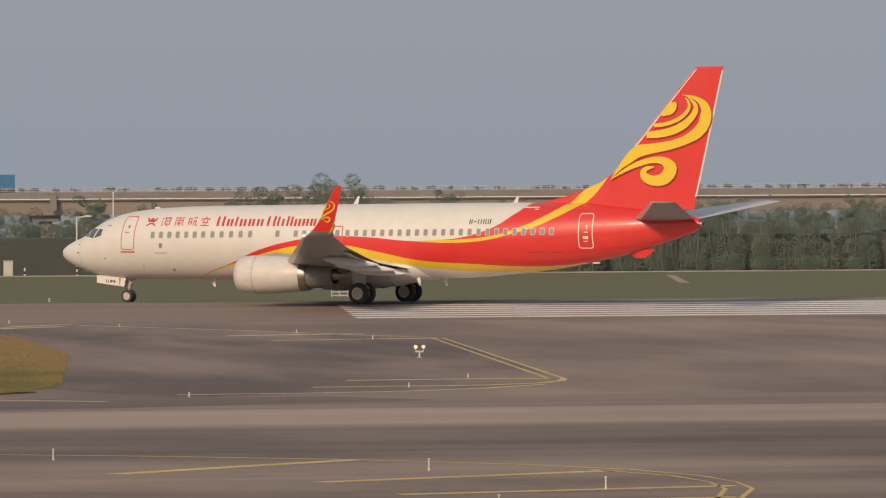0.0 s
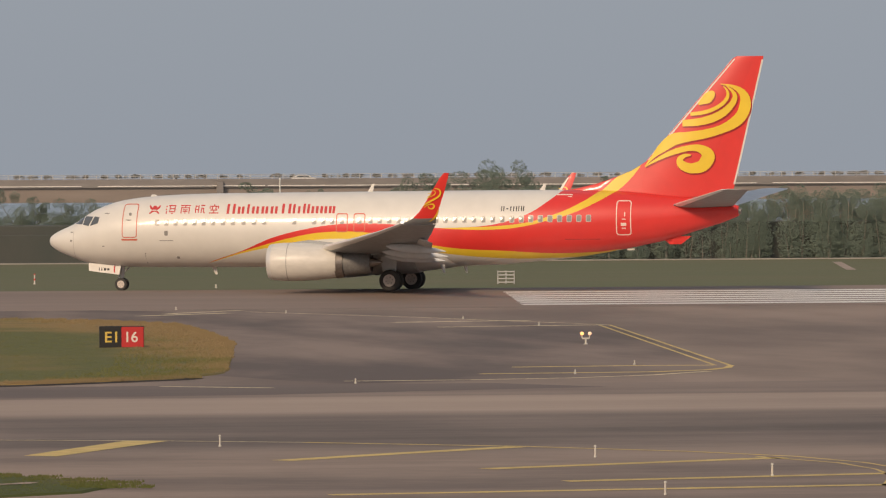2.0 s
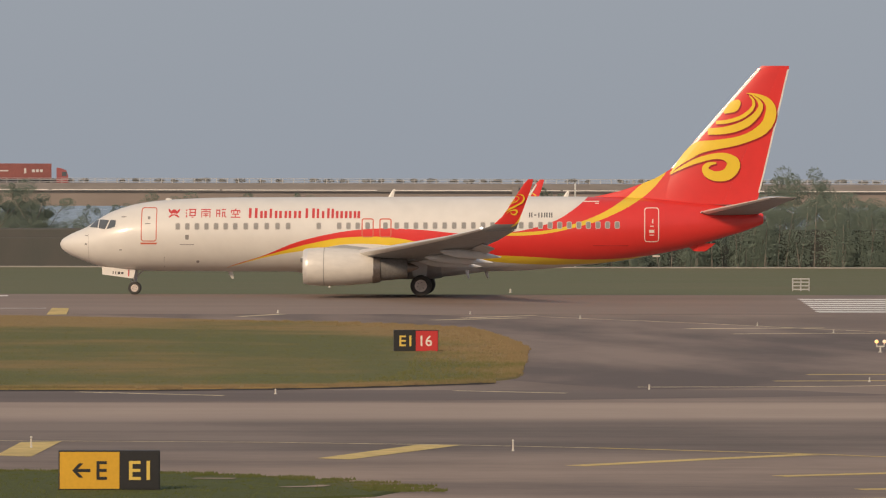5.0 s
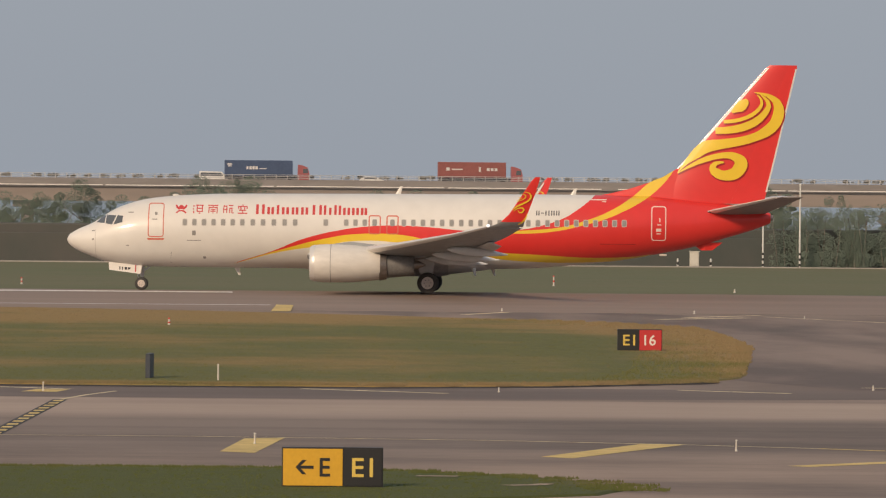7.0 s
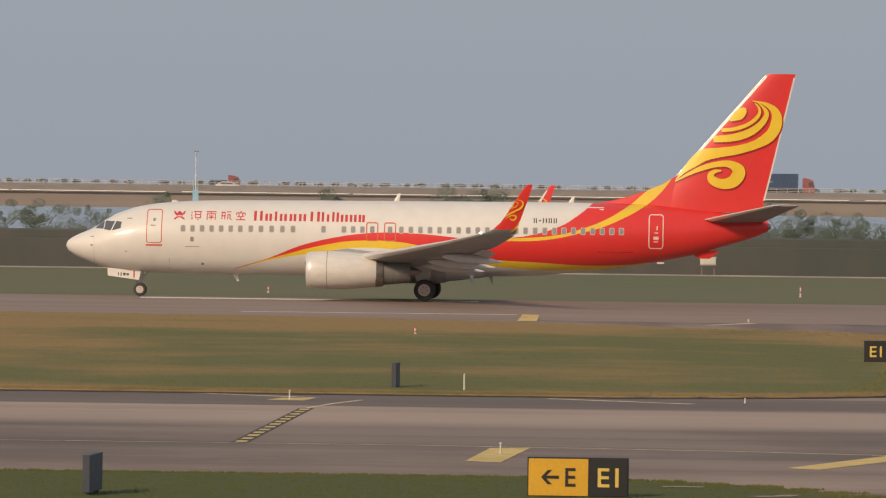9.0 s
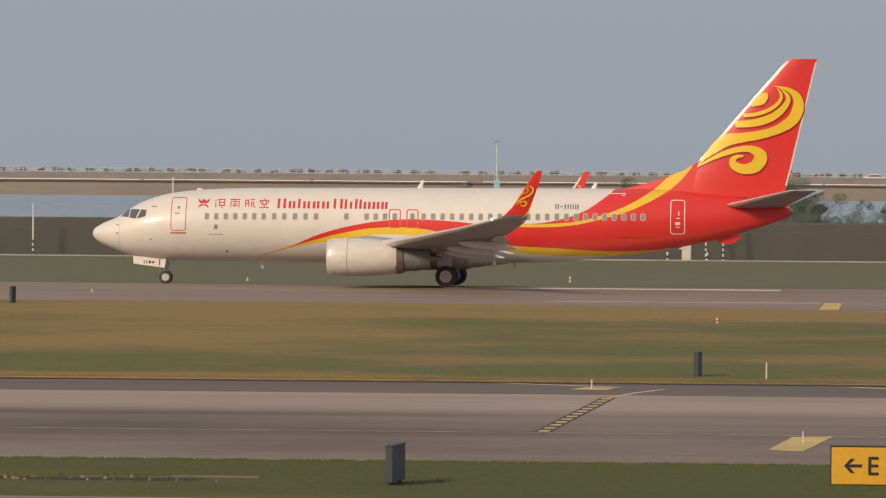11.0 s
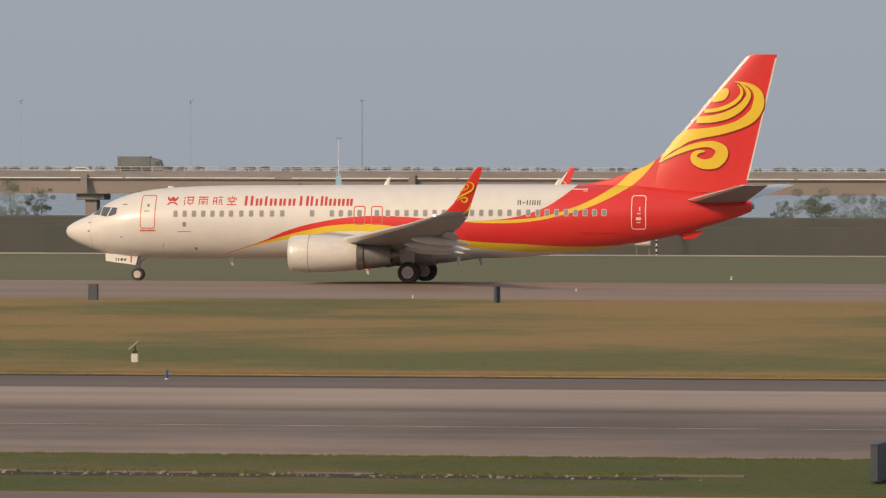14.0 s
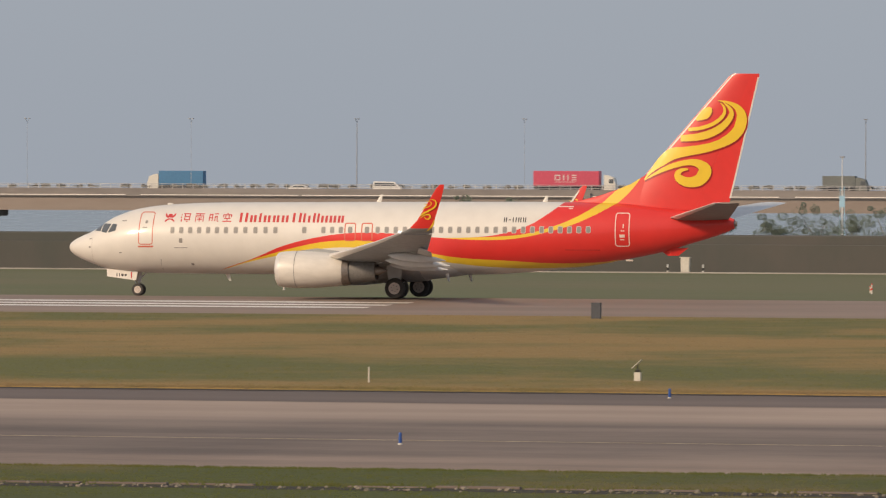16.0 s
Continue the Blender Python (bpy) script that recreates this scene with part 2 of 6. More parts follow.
def paving(name, color, stain, patch=16.0, amount=0.9, lanes=None, blot=(0.45, 1.0, 1), streak=(0.16, 1.0, 1)):
    """Old paving: broad soft stains, long tyre streaks and fine grain; lanes: places across it and their own two colours."""
    m = bpy.data.materials.new(name)
    m.use_nodes = True
    t = m.node_tree
    bsdf = t.nodes["Principled BSDF"]
    bsdf.inputs["Roughness"].default_value = 0.85
    bsdf.inputs["Specular IOR Level"].default_value = 0.3
    geo = t.nodes.new("ShaderNodeNewGeometry")
    total = None
    for scale, stretch, weight, detail in ((1.0 / patch, blot, 1.0, 4), (1.0 / 5.0, streak, 1.0, 7), (2.5, (0.4, 1, 1), 0.28, 6)):
        mp = t.nodes.new("ShaderNodeMapping")
        mp.inputs["Scale"].default_value = stretch
        t.links.new(geo.outputs["Position"], mp.inputs["Vector"])
        nz = t.nodes.new("ShaderNodeTexNoise")
        nz.inputs["Scale"].default_value, nz.inputs["Detail"].default_value = scale, detail
        t.links.new(mp.outputs[0], nz.inputs["Vector"])
        mr = t.nodes.new("ShaderNodeMapRange")
        mr.interpolation_type = "SMOOTHSTEP"
        for k, v in enumerate((0.30, 0.70, -weight / 2, weight / 2)):
            mr.inputs[k + 1].default_value = v
        t.links.new(nz.outputs[0], mr.inputs[0])
        if total is None:
            total = mr.outputs[0]
        else:
            ad = t.nodes.new("ShaderNodeMath")
            t.links.new(total, ad.inputs[0])
            t.links.new(mr.outputs[0], ad.inputs[1])
            total = ad.outputs[0]
    mr = t.nodes.new("ShaderNodeMapRange")
    for k, v in enumerate((-0.7, 0.7, 0.5 - amount / 2, 0.5 + amount / 2)):
        mr.inputs[k + 1].default_value = v
    t.links.new(total, mr.inputs[0])
    mix = t.nodes.new("ShaderNodeMix")
    mix.data_type = "RGBA"
    mix.inputs[6].default_value, mix.inputs[7].default_value = (*color, 1), (*stain, 1)
    t.links.new(mr.outputs[0], mix.inputs["Factor"])
    t.links.new(mix.outputs[2], bsdf.inputs["Base Color"])
    if lanes:
        sp = t.nodes.new("ShaderNodeSeparateXYZ")
        t.links.new(geo.outputs["Position"], sp.inputs[0])
        wob = t.nodes.new("ShaderNodeMath")
        wob.operation = "MULTIPLY_ADD"
        wob.inputs[1].default_value = 0.5
        t.links.new(total, wob.inputs[0])
        t.links.new(sp.outputs["Y"], wob.inputs[2])
        span = t.nodes.new("ShaderNodeMapRange")
        span.inputs[1].default_value, span.inputs[2].default_value = 120.0, 220.0
        t.links.new(wob.outputs[0], span.inputs[0])
        for socket, k in ((6, 1), (7, 2)):
            ramp = t.nodes.new("ShaderNodeValToRGB")
            el = ramp.color_ramp.elements
            el[0].position, el[0].color = (lanes[0][0] - 120) / 100, (*lanes[0][k], 1)
            el[1].position, el[1].color = (lanes[-1][0] - 120) / 100, (*lanes[-1][k], 1)
            for lane in lanes[1:-1]:
                e = el.new((lane[0] - 120) / 100)
                e.color = (*lane[k], 1)
            t.links.new(span.outputs[0], ramp.inputs[0])
            t.links.new(ramp.outputs[0], mix.inputs[socket])
    bn = t.nodes.new("ShaderNodeTexNoise")
    bn.inputs["Scale"].default_value = 18
    t.links.new(geo.outputs["Position"], bn.inputs["Vector"])
    bp = t.nodes.new("ShaderNodeBump")
    bp.inputs["Strength"].default_value, bp.inputs["Distance"].default_value = 0.5, 0.004
    t.links.new(bn.outputs[0], bp.inputs["Height"])
    t.links.new(bp.outputs[0], bsdf.inputs["Normal"])
    return m


ASPHALT_DARK = paving("stained_dark_asphalt", (0.285, 0.217, 0.178), (0.135, 0.106, 0.093), 10, 1.1, None, (1.4, 0.22, 1), (0.9, 0.18, 1))
SHOULDER = paving("shoulder_asphalt", (0.190, 0.149, 0.129), (0.138, 0.110, 0.096))
CONCRETE = paving("pale_concrete", (0.407, 0.314, 0.250), (0.332, 0.256, 0.207))
KERB = material("pale_kerb_concrete", (0.36, 0.33, 0.29), 0.9, vary=0.25, scale=6.0, stretch=(0.3, 1, 1), bump=0.01)
RUNWAY = paving("runway_asphalt", (0.302, 0.229, 0.187), (0.234, 0.180, 0.150), 22)
_worn, _mid, _pale, _shoulder = ((0.339, 0.256, 0.203), (0.185, 0.143, 0.119)), ((0.248, 0.194, 0.161), (0.130, 0.103, 0.088)), ((0.415, 0.322, 0.258), (0.332, 0.256, 0.207)), ((0.300, 0.230, 0.188), (0.205, 0.159, 0.134))
TAXIWAY = paving("lane_worn_asphalt", *_worn, 12, 1.15, [(121.0, *_worn), (146.0, *_worn), (154.0, *_mid), (171.5, *_mid), (176.0, *_pale), (187.5, *_pale), (188.2, *_shoulder), (198.2, *_shoulder), (199.2, *_worn), (215.0, *_worn)], (0.8, 0.40, 1), (0.14, 0.9, 1))
LINK_PAVING = paving("blotched_asphalt", (0.330, 0.250, 0.199), (0.195, 0.150, 0.125), 14, 1.0, None, (1.2, 0.22, 1), (0.7, 0.18, 1))

# ---- ground, runway, taxiway ----
RUN_MID, RUN_HALF, RUN_FAR, CROWN = 344.5, 30.0, 25.2, 0.45


def runway_height(y):
    return max(0.0, CROWN * (1 - abs(y - RUN_MID) / (RUN_HALF if y < RUN_MID else RUN_FAR)))


def on_runway(x, y):
    return runway_height(y) + 0.016


bm = bmesh.new()
profile = [(-60, -0.04), (505, -0.04), (600, -0.3), (640, -4.5), (4900, -4.5)]
for x0, x1 in ((-2600, -600), (-600, 600), (600, 2600)):
    for (y0, z0), (y1, z1) in zip(profile, profile[1:]):
        bm.faces.new([bm.verts.new(v) for v in ((x0, y0, z0), (x1, y0, z0), (x1, y1, z1), (x0, y1, z1))])
bmesh.ops.remove_doubles(bm, verts=bm.verts[:], dist=0.001)
ground = tagged(part("ground", bm, EARTH), "flat dry grass and earth airfield ground", "ground", kind="structure")
tagged(sheet("water", [(-2600, 610), (2600, 610), (2600, 4900), (-2600, 4900)], -3.0, WATER),
       "calm grey-blue water of the bay under the viaduct", "water", kind="structure")

# paving in strips along the runway's direction
STRIPS = [("near_apron", -60, 142.3, TAXIWAY, "brown-grey worn asphalt in the foreground"),
          ("taxiway_near_lane", 142.3, 154.2, TAXIWAY, "brown-grey asphalt lane of the taxiway"),
          ("taxiway_middle_lane", 154.2, 175.0, TAXIWAY, "darker grey asphalt of the taxiway with tyre stains"),
          ("taxiway_pale_lane", 175.0, 188.4, TAXIWAY, "pale concrete lane of the taxiway"),
          ("taxiway_shoulder", 188.4, 198.4, TAXIWAY, "dark asphalt shoulder beside the grass"),
          ("link_taxiway", 198.4, 291.0, LINK_PAVING, "brown-grey stained asphalt beside the runway"),
          ("runway_shoulder", 291.0, 314.5, LINK_PAVING, "worn brown-grey asphalt beside the runway")]
for name, y0, y1, mat, label in STRIPS:
    tagged(sheet(name, [(-400, y0), (400, y0), (400, y1), (-400, y1)], 0.0, mat), label, "paving", kind="structure")
bm = bmesh.new()
for x in range(-600, 600, 100):
    for y0, y1 in ((314.5, RUN_MID), (RUN_MID, RUN_MID + RUN_FAR)):
        bm.faces.new([bm.verts.new((a, b, runway_height(b) + 0.006)) for a, b in ((x, y0), (x + 100, y0), (x + 100, y1), (x, y1))])
bmesh.ops.remove_doubles(bm, verts=bm.verts[:], dist=0.001)
runway = tagged(part("runway", bm, RUNWAY), "cambered brown-grey asphalt runway", "runway", kind="structure")


def island(name, outline, label, mat, top=0.05):
    """Raised grass with a broken earth edge."""
    bm = bmesh.new()
    n = len(outline)
    lo, hi = [], []
    cx, cy = sum(p[0] for p in outline) / n, sum(p[1] for p in outline) / n
    for x, y in outline:
        lo.append(bm.verts.new((x, y, -0.02)))
        d = Vector((cx - x, cy - y)).normalized()
        hi.append(bm.verts.new((x + d.x * 0.12, y + d.y * 0.12, top)))
    for i in range(n):
        j = (i + 1) % n
        bm.faces.new((lo[i], lo[j], hi[j], hi[i]))
    bm.faces.new(hi)
    bmesh.ops.triangulate(bm, faces=bm.faces[:])
    return tagged(part(name, bm, mat), label, "lawn", kind="structure")


def wavy(a, b, n, amount, rng):
    """Points from a towards b with a ragged line, without b."""
    a, b = Vector(a), Vector(b)
    side = Vector((-(b - a).y, (b - a).x)).normalized()
    return [tuple(a.lerp(b, i / n) + side * rng.uniform(-amount, amount)) for i in range(n)]


rng = random.Random(5)
EDGE = [(-398, 198.3), (4, 198.9), (9.5, 201.0), (14.4, 205.3), (16.5, 211.2), (18.0, 228), (19.8, 250), (20.1, 265),
        (19.9, 283), (16.4, 292), (6.2, 303), (-1, 309.5), (-10, 315), (-22, 317.6), (-398, 318.2)]
MID_OUTLINE = []
for a, b in zip(EDGE, EDGE[1:]):
    MID_OUTLINE += wavy(a, b, max(2, int((Vector(b) - Vector(a)).length / 1.5)), 0.10, rng)
MID_OUTLINE += [EDGE[-1]]
island("middle_grass", MID_OUTLINE, "green and straw-brown grass strip between taxiway and runway", LAWN)
NEAR_EDGE = [(-398, 126), (-6, 126.5), (3.0, 128.0), (7.3, 131.3), (8.0, 133.4), (7.8, 135.4), (6.4, 138.4), (3.4, 141.4), (0, 142.4), (-398, 142.4)]
NEAR_OUTLINE = []
for a, b in zip(NEAR_EDGE, NEAR_EDGE[1:]):
    NEAR_OUTLINE += wavy(a, b, max(2, int((Vector(b) - Vector(a)).length / 1.2)), 0.08, rng)
NEAR_OUTLINE += [NEAR_EDGE[-1]]
island("near_grass", NEAR_OUTLINE, "short green grass at the near edge of the taxiway", NEAR_LAWN)
tagged(sheet("far_grass", [(-398, 369.8), (398, 369.8), (398, 486.5), (-398, 486.5)], 0.012, FAR_LAWN),
       "mown green grass strip beyond the runway", "lawn", kind="structure")
tagged(part("far_kerb", new_box(-398, 398, 486.6, 487.3, -0.03, 0.10, 0.03), KERB), "pale concrete kerb at the edge of the far grass", "kerb", kind="structure")


tagged(sheet("grass_shoulder", [(-398, 188.2), (2, 188.2), (16, 190.0), (27, 194.5), (24, 199.0), (-398, 199.0)], 0.003, SHOULDER),
       "dark asphalt shoulder along the grass", "paving", kind="structure")
tagged(sheet("link_lane", [(19.0, 199.5), (27, 203.2), (32.6, 210.0), (34.1, 215.2), (38.3, 275.6), (35, 284.5), (32, 293), (28.5, 301), (25, 309), (14, 317.5), (2, 314), (10, 300), (18, 285), (18, 250), (15, 212)], 0.004, ASPHALT_DARK),
       "dark tyre-stained asphalt lane onto the runway", "paving", kind="structure")
tagged(sheet("far_path", [(76.2, 430.0), (76.9, 430.0), (82.95, 470.4), (82.3, 470.6)], 0.018, CONCRETE), "pale narrow path across the far grass", "path", kind="structure")


# ---- painted markings ----
def line(name, points, width, mat, label, z=0.006, parent=None, across=0.13):
    """A painted stripe along a polyline; across: its width where it runs away from the taxiway's direction."""
    bm = bmesh.new()
    left, right = [], []
    P = [Vector(p) for p in points]
    for i, p in enumerate(P):
        d = (P[min(i + 1, len(P) - 1)] - P[max(i - 1, 0)]).normalized()
        s = Vector((-d.y, d.x)) * (width * abs(d.x) + min(width, across) * abs(d.y)) / 2
        for store, q in ((left, p + s), (right, p - s)):
            store.append(bm.verts.new((q.x, q.y, z(q.x, q.y) if callable(z) else z)))
    for i in range(len(P) - 1):
        bm.faces.new((right[i], right[i + 1], left[i + 1], left[i]))
    ob = part(name, bm, mat, parent)
    return ob if parent else tagged(ob, label, "marking", kind="structure")


for i in range(7):   # threshold stripes
    y = 318.3 + i * 3.1
    line("threshold_stripe", [(39.6 + (y - 316) * 0.075, y), (60, y), (76.5, y)], 2.05, WHITE_LINE, "white painted runway threshold stripe", on_runway)
line("runway_number_stroke", [(-19.2, 341.3), (-1.0, 341.3)], 1.7, WHITE_LINE, "long white painted stroke on the runway", on_runway)
for i in range(3):
    line("touchdown_stripe", [(-104, 327.6 + i * 3.9), (-74.4 + i * 0.3, 327.6 + i * 3.9)], 1.9, WHITE_LINE, "white painted touchdown zone stripe", on_runway)

EDGE_LINES = [
    ([(38.3, 275.6), (34.1, 215.2)], 0.17), ([(37.85, 275.6), (33.62, 215.6)], 0.17),
    ([(34.1, 215.2), (33.6, 212.8), (32.6, 210.6), (30.5, 208.9), (24.6, 208.3)], 0.61), ([(33.6, 215.7), (31, 216.0), (26.6, 215.4)], 0.61),
    ([(38.3, 275.8), (34, 275.0), (30.6, 274.0)], 0.57), ([(29.6, 283.6), (33, 284.8), (36.0, 285.4)], 0.76),
    ([(10.3, 308.3), (14.0, 318.0)], 1.04), ([(19.3, 301.0), (24.0, 306.2)], 0.95), ([(20.9, 305.4), (25.0, 312.0)], 0.76),
    ([(25.0, 309), (28.5, 301), (32, 293), (35, 284.5), (38.1, 276.6)], 0.30),
    ([(13.4, 198.5), (16.7, 196.2)], 0.34), ([(19.5, 202.1), (23.5, 202.3), (27.0, 203.3), (30.0, 205.6), (32.4, 209.0)], 0.34),
    ([(1.6, 197.1), (6.0, 193.8)], 0.34), ([(-9.5, 198.2), (-5.5, 195.0)], 0.27)]
for pts, w in EDGE_LINES:
    line("shoulder_marking", pts, w, YELLOW if w in (0.17, 0.61) else YELLOW_WORN, "thin yellow painted shoulder line")
NEAR_LINES = [([(12.6, 145.6), (15.5, 148.6), (18.8, 151.7)], 0.80), ([(16.7, 140.4), (24.1, 144.5)], 0.65), ([(17.7, 134.3), (25.4, 136.4)], 0.57),
              ([(12.2, 129.6), (24.5, 131.4)], 0.53)]
for pts, w in NEAR_LINES:
    line("diagonal_marking", pts, w, YELLOW, "yellow painted diagonal shoulder stripe")
line("edge_marking", [(14, 155.5), (19, 151.9), (22.5, 148.2), (24.5, 145.0), (25.5, 141.5), (25.75, 138.3), (25.5, 135), (24.5, 131.0)], 0.30, YELLOW, "thin curved yellow taxiway edge line", 0.006, None, 0.07)
line("edge_marking", [(23.6, 145.2), (24.9, 141.5), (25.15, 138.3), (24.9, 135), (24, 131.0)], 0.30, YELLOW, "thin curved yellow taxiway edge line", 0.006, None, 0.07)
line("centre_marking", [(-398, 160.25), (-2, 160.1), (6, 158.9), (10.8, 157.2), (14, 155.5)], 0.13, YELLOW_WORN, "thin worn yellow line along the taxiway")
for pts, label in (([(6.85, 149.6), (7.6, 149.0), (10.8, 157.2), (9.7, 157.4)], "broad yellow painted slanting stripe"),
                   ([(-0.72, 151.2), (0.12, 150.6), (0.88, 159.5), (-0.14, 158.9)], "yellow painted slanting block under a light"),
                   ([(0.97, 311.8), (1.95, 312.2), (2.15, 322.0), (1.29, 322.6)], "yellow painted slanting block by the runway"),
                   ([(-6.95, 192.6), (-5.85, 192.4), (-5.55, 194.6), (-6.55, 194.7)], "yellow painted slanting block on the shoulder")):
    ob = sheet("slanted_marking", pts, (lambda x, y: runway_height(y) + 0.016) if pts[0][1] > 300 else 0.007, YELLOW)
    tagged(ob, label, "marking", kind="structure")
hold = line("hold_marking", [(-6.5, 159.9), (-5.55, 185.9)], 0.42, BLACK_LINE, "ladder-like yellow and black hold line across the taxiway", 0.005, None, 0.42)
for i in range(13):
    y = 160.6 + i * 1.97
    x = -6.48 + (y - 159.9) * 0.0365
    line("dash", [(x, y), (x + 0.02, y + 1.0)], 0.28, YELLOW, "", 0.010, hold, 0.28)
line("runway_edge_marking", [(-13.0, 321.5), (1.0, 322.0)], 0.45, WHITE_LINE, "thin white runway edge line", on_runway)
# the shadow under the grass fringe, painted as a dark strip
line("earth_edge", [(p[0] + max(0, p[1] - 204) * 0.02, p[1] - 0.45) for p in MID_OUTLINE if p[1] < 208 and p[0] > -120], 1.2, EARTH_AND_SHADE, "dark strip of painted shade along the edge of the grass", 0.012)
line("edge_marking", [(-5.55, 185.9), (-4.9, 190.0), (-4.1, 193.6)], 0.12, YELLOW_WORN, "thin worn yellow line on the shoulder")

# ---- the airliner: x from the nose aft, y away to its right, z up from the tyres' foot ----
RED = (0.70, 0.034, 0.028)
GOLD = (0.80, 0.545, 0.034)
WHITE = (0.72, 0.69, 0.64)
SWOOSH_TOP = [(0, 1.0), (9.0, 1.45), (9.4, 1.6), (11.1, 2.14), (13.0, 2.89), (14.8, 3.33), (16.3, 3.55), (17.9, 3.62), (19.7, 3.54), (21.8, 3.36), (23.4, 3.38)]
WHITE_ABOVE = SWOOSH_TOP + [(24.4, 3.44), (25.2, 3.56), (26.75, 4.03), (27.7, 4.6), (28.5, 5.28), (29.0, 5.9), (30.0, 12.99), (40, 12.99)]
GOLD_TOP = SWOOSH_TOP + [(25.2, 3.44), (26.7, 3.60), (28.3, 4.05), (29.4, 4.52), (30.6, 5.3), (31.4, 6.0), (32.3, 6.6), (33.2, 7.3), (40, 9.9)]
GOLD_LOW = SWOOSH_TOP[:-1] + [(23.4, 3.26), (25.2, 3.26), (26.5, 3.39), (28.0, 3.73), (29.05, 4.03), (30.25, 4.55), (31.05, 5.0), (31.85, 5.6), (32.65, 6.5), (33.2, 7.3), (40, 9.9)]
RED_LOW = [(0, 1.0), (9.0, 1.45), (9.4, 1.58), (11.7, 2.27), (14.1, 2.89), (15.6, 3.13), (18, 3.13), (19.7, 2.84), (22.5, 2.30), (25.7, 2.10), (28.3, 1.97), (30.6, 2.04), (31.9, 2.16), (33, 1.8), (40, 0.5)]
BELLY_GOLD = [(0, 1.0), (9.0, 1.45), (9.4, 1.56), (11.7, 2.15), (14.1, 2.52), (15.6, 2.76), (18, 2.70), (19.7, 2.38), (22.5, 1.95), (25.7, 1.70), (28.3, 1.72), (30.6, 1.86), (31.9, 2.16), (33, 1.8), (40, 0.5)]


def livery(name):
    """Glossy white paint with red and golden waves along the body, by curves over the length."""
    m = bpy.data.materials.new(name)
    m.use_nodes = True
    t = m.node_tree
    bsdf = t.nodes["Principled BSDF"]
    tc = t.nodes.new("ShaderNodeTexCoord")
    sp = t.nodes.new("ShaderNodeSeparateXYZ")
    t.links.new(tc.outputs["Object"], sp.inputs[0])
    along = t.nodes.new("ShaderNodeMath")
    along.operation = "DIVIDE"
    along.inputs[1].default_value = 40.0
    t.links.new(sp.outputs["X"], along.inputs[0])
    up = t.nodes.new("ShaderNodeMath")
    up.operation = "DIVIDE"
    up.inputs[1].default_value = 13.0
    t.links.new(sp.outputs["Z"], up.inputs[0])

    def above(points):
        fc = t.nodes.new("ShaderNodeFloatCurve")
        c = fc.mapping.curves[0]
        c.points[0].location = (points[0][0] / 40, points[0][1] / 13)
        c.points[1].location = (points[-1][0] / 40, points[-1][1] / 13)
        for x, z in points[1:-1]:
            c.points.new(x / 40, z / 13)
        fc.mapping.update()
        t.links.new(along.outputs[0], fc.inputs["Value"])
        g = t.nodes.new("ShaderNodeMath")
        g.operation = "GREATER_THAN"
        t.links.new(up.outputs[0], g.inputs[0])
        t.links.new(fc.outputs[0], g.inputs[1])
        return g.outputs[0]

    noise_tex = t.nodes.new("ShaderNodeTexNoise")
    noise_tex.inputs["Scale"].default_value, noise_tex.inputs["Detail"].default_value = 1.3, 8
    t.links.new(tc.outputs["Object"], noise_tex.inputs["Vector"])
    grime = t.nodes.new("ShaderNodeMapRange")
    grime.inputs[1].default_value, grime.inputs[2].default_value = 0.35, 0.75
    grime.inputs[3].default_value, grime.inputs[4].default_value = 1.0, 0.93
    t.links.new(noise_tex.outputs[0], grime.inputs[0])
    last = None
    for factor, col in ((None, WHITE), (above(BELLY_GOLD), GOLD), (above(RED_LOW), RED), (above(GOLD_LOW), GOLD), (above(GOLD_TOP), RED), (above(WHITE_ABOVE), WHITE)):
        if factor is None:
            rgb = t.nodes.new("ShaderNodeRGB")
            rgb.outputs[0].default_value = (*col, 1)
            last = rgb.outputs[0]
            continue
        mx = t.nodes.new("ShaderNodeMix")
        mx.data_type = "RGBA"
        t.links.new(factor, mx.inputs["Factor"])
        t.links.new(last, mx.inputs[6])
        mx.inputs[7].default_value = (*col, 1)
        last = mx.outputs[2]
    mul = t.nodes.new("ShaderNodeMix")
    mul.data_type, mul.blend_type = "RGBA", "MULTIPLY"
    mul.inputs["Factor"].default_value = 1.0
    t.links.new(last, mul.inputs[6])
    t.links.new(grime.outputs[0], mul.inputs[7])
    t.links.new(mul.outputs[2], bsdf.inputs["Base Color"])
    bsdf.inputs["Roughness"].default_value = 0.42
    bsdf.inputs["Coat Weight"].default_value = 0.35
    bsdf.inputs["Coat Roughness"].default_value = 0.10
    return m


BODY = livery("airliner_livery")
RED_PAINT = material("red_aircraft_paint", RED, 0.40, vary=0.05, scale=2.0, coat=0.16)
DARK_RED = material("dark_red_outline", (0.33, 0.012, 0.012), 0.4, vary=0.05)
GOLD_PAINT = material("golden_aircraft_paint", GOLD, 0.40, vary=0.05, scale=2.0, coat=0.16)
WHITE_PAINT = material("white_aircraft_paint", WHITE, 0.42, vary=0.05, scale=1.5, coat=0.15)
COWL_PAINT = material("grimy_white_cowl_paint", (0.66, 0.625, 0.57), 0.40, vary=0.10, scale=1.0, stretch=(0.4, 1, 1), coat=0.15)
LETTER_RED = material("red_lettering", (0.55, 0.05, 0.05), 0.4)
LETTER_DARK = material("dark_lettering", (0.05, 0.045, 0.05), 0.4)
OUTLINE = material("door_outline_red", (0.58, 0.13, 0.08), 0.4)
OUTLINE_PALE = material("door_outline_pale", (0.80, 0.66, 0.58), 0.4)
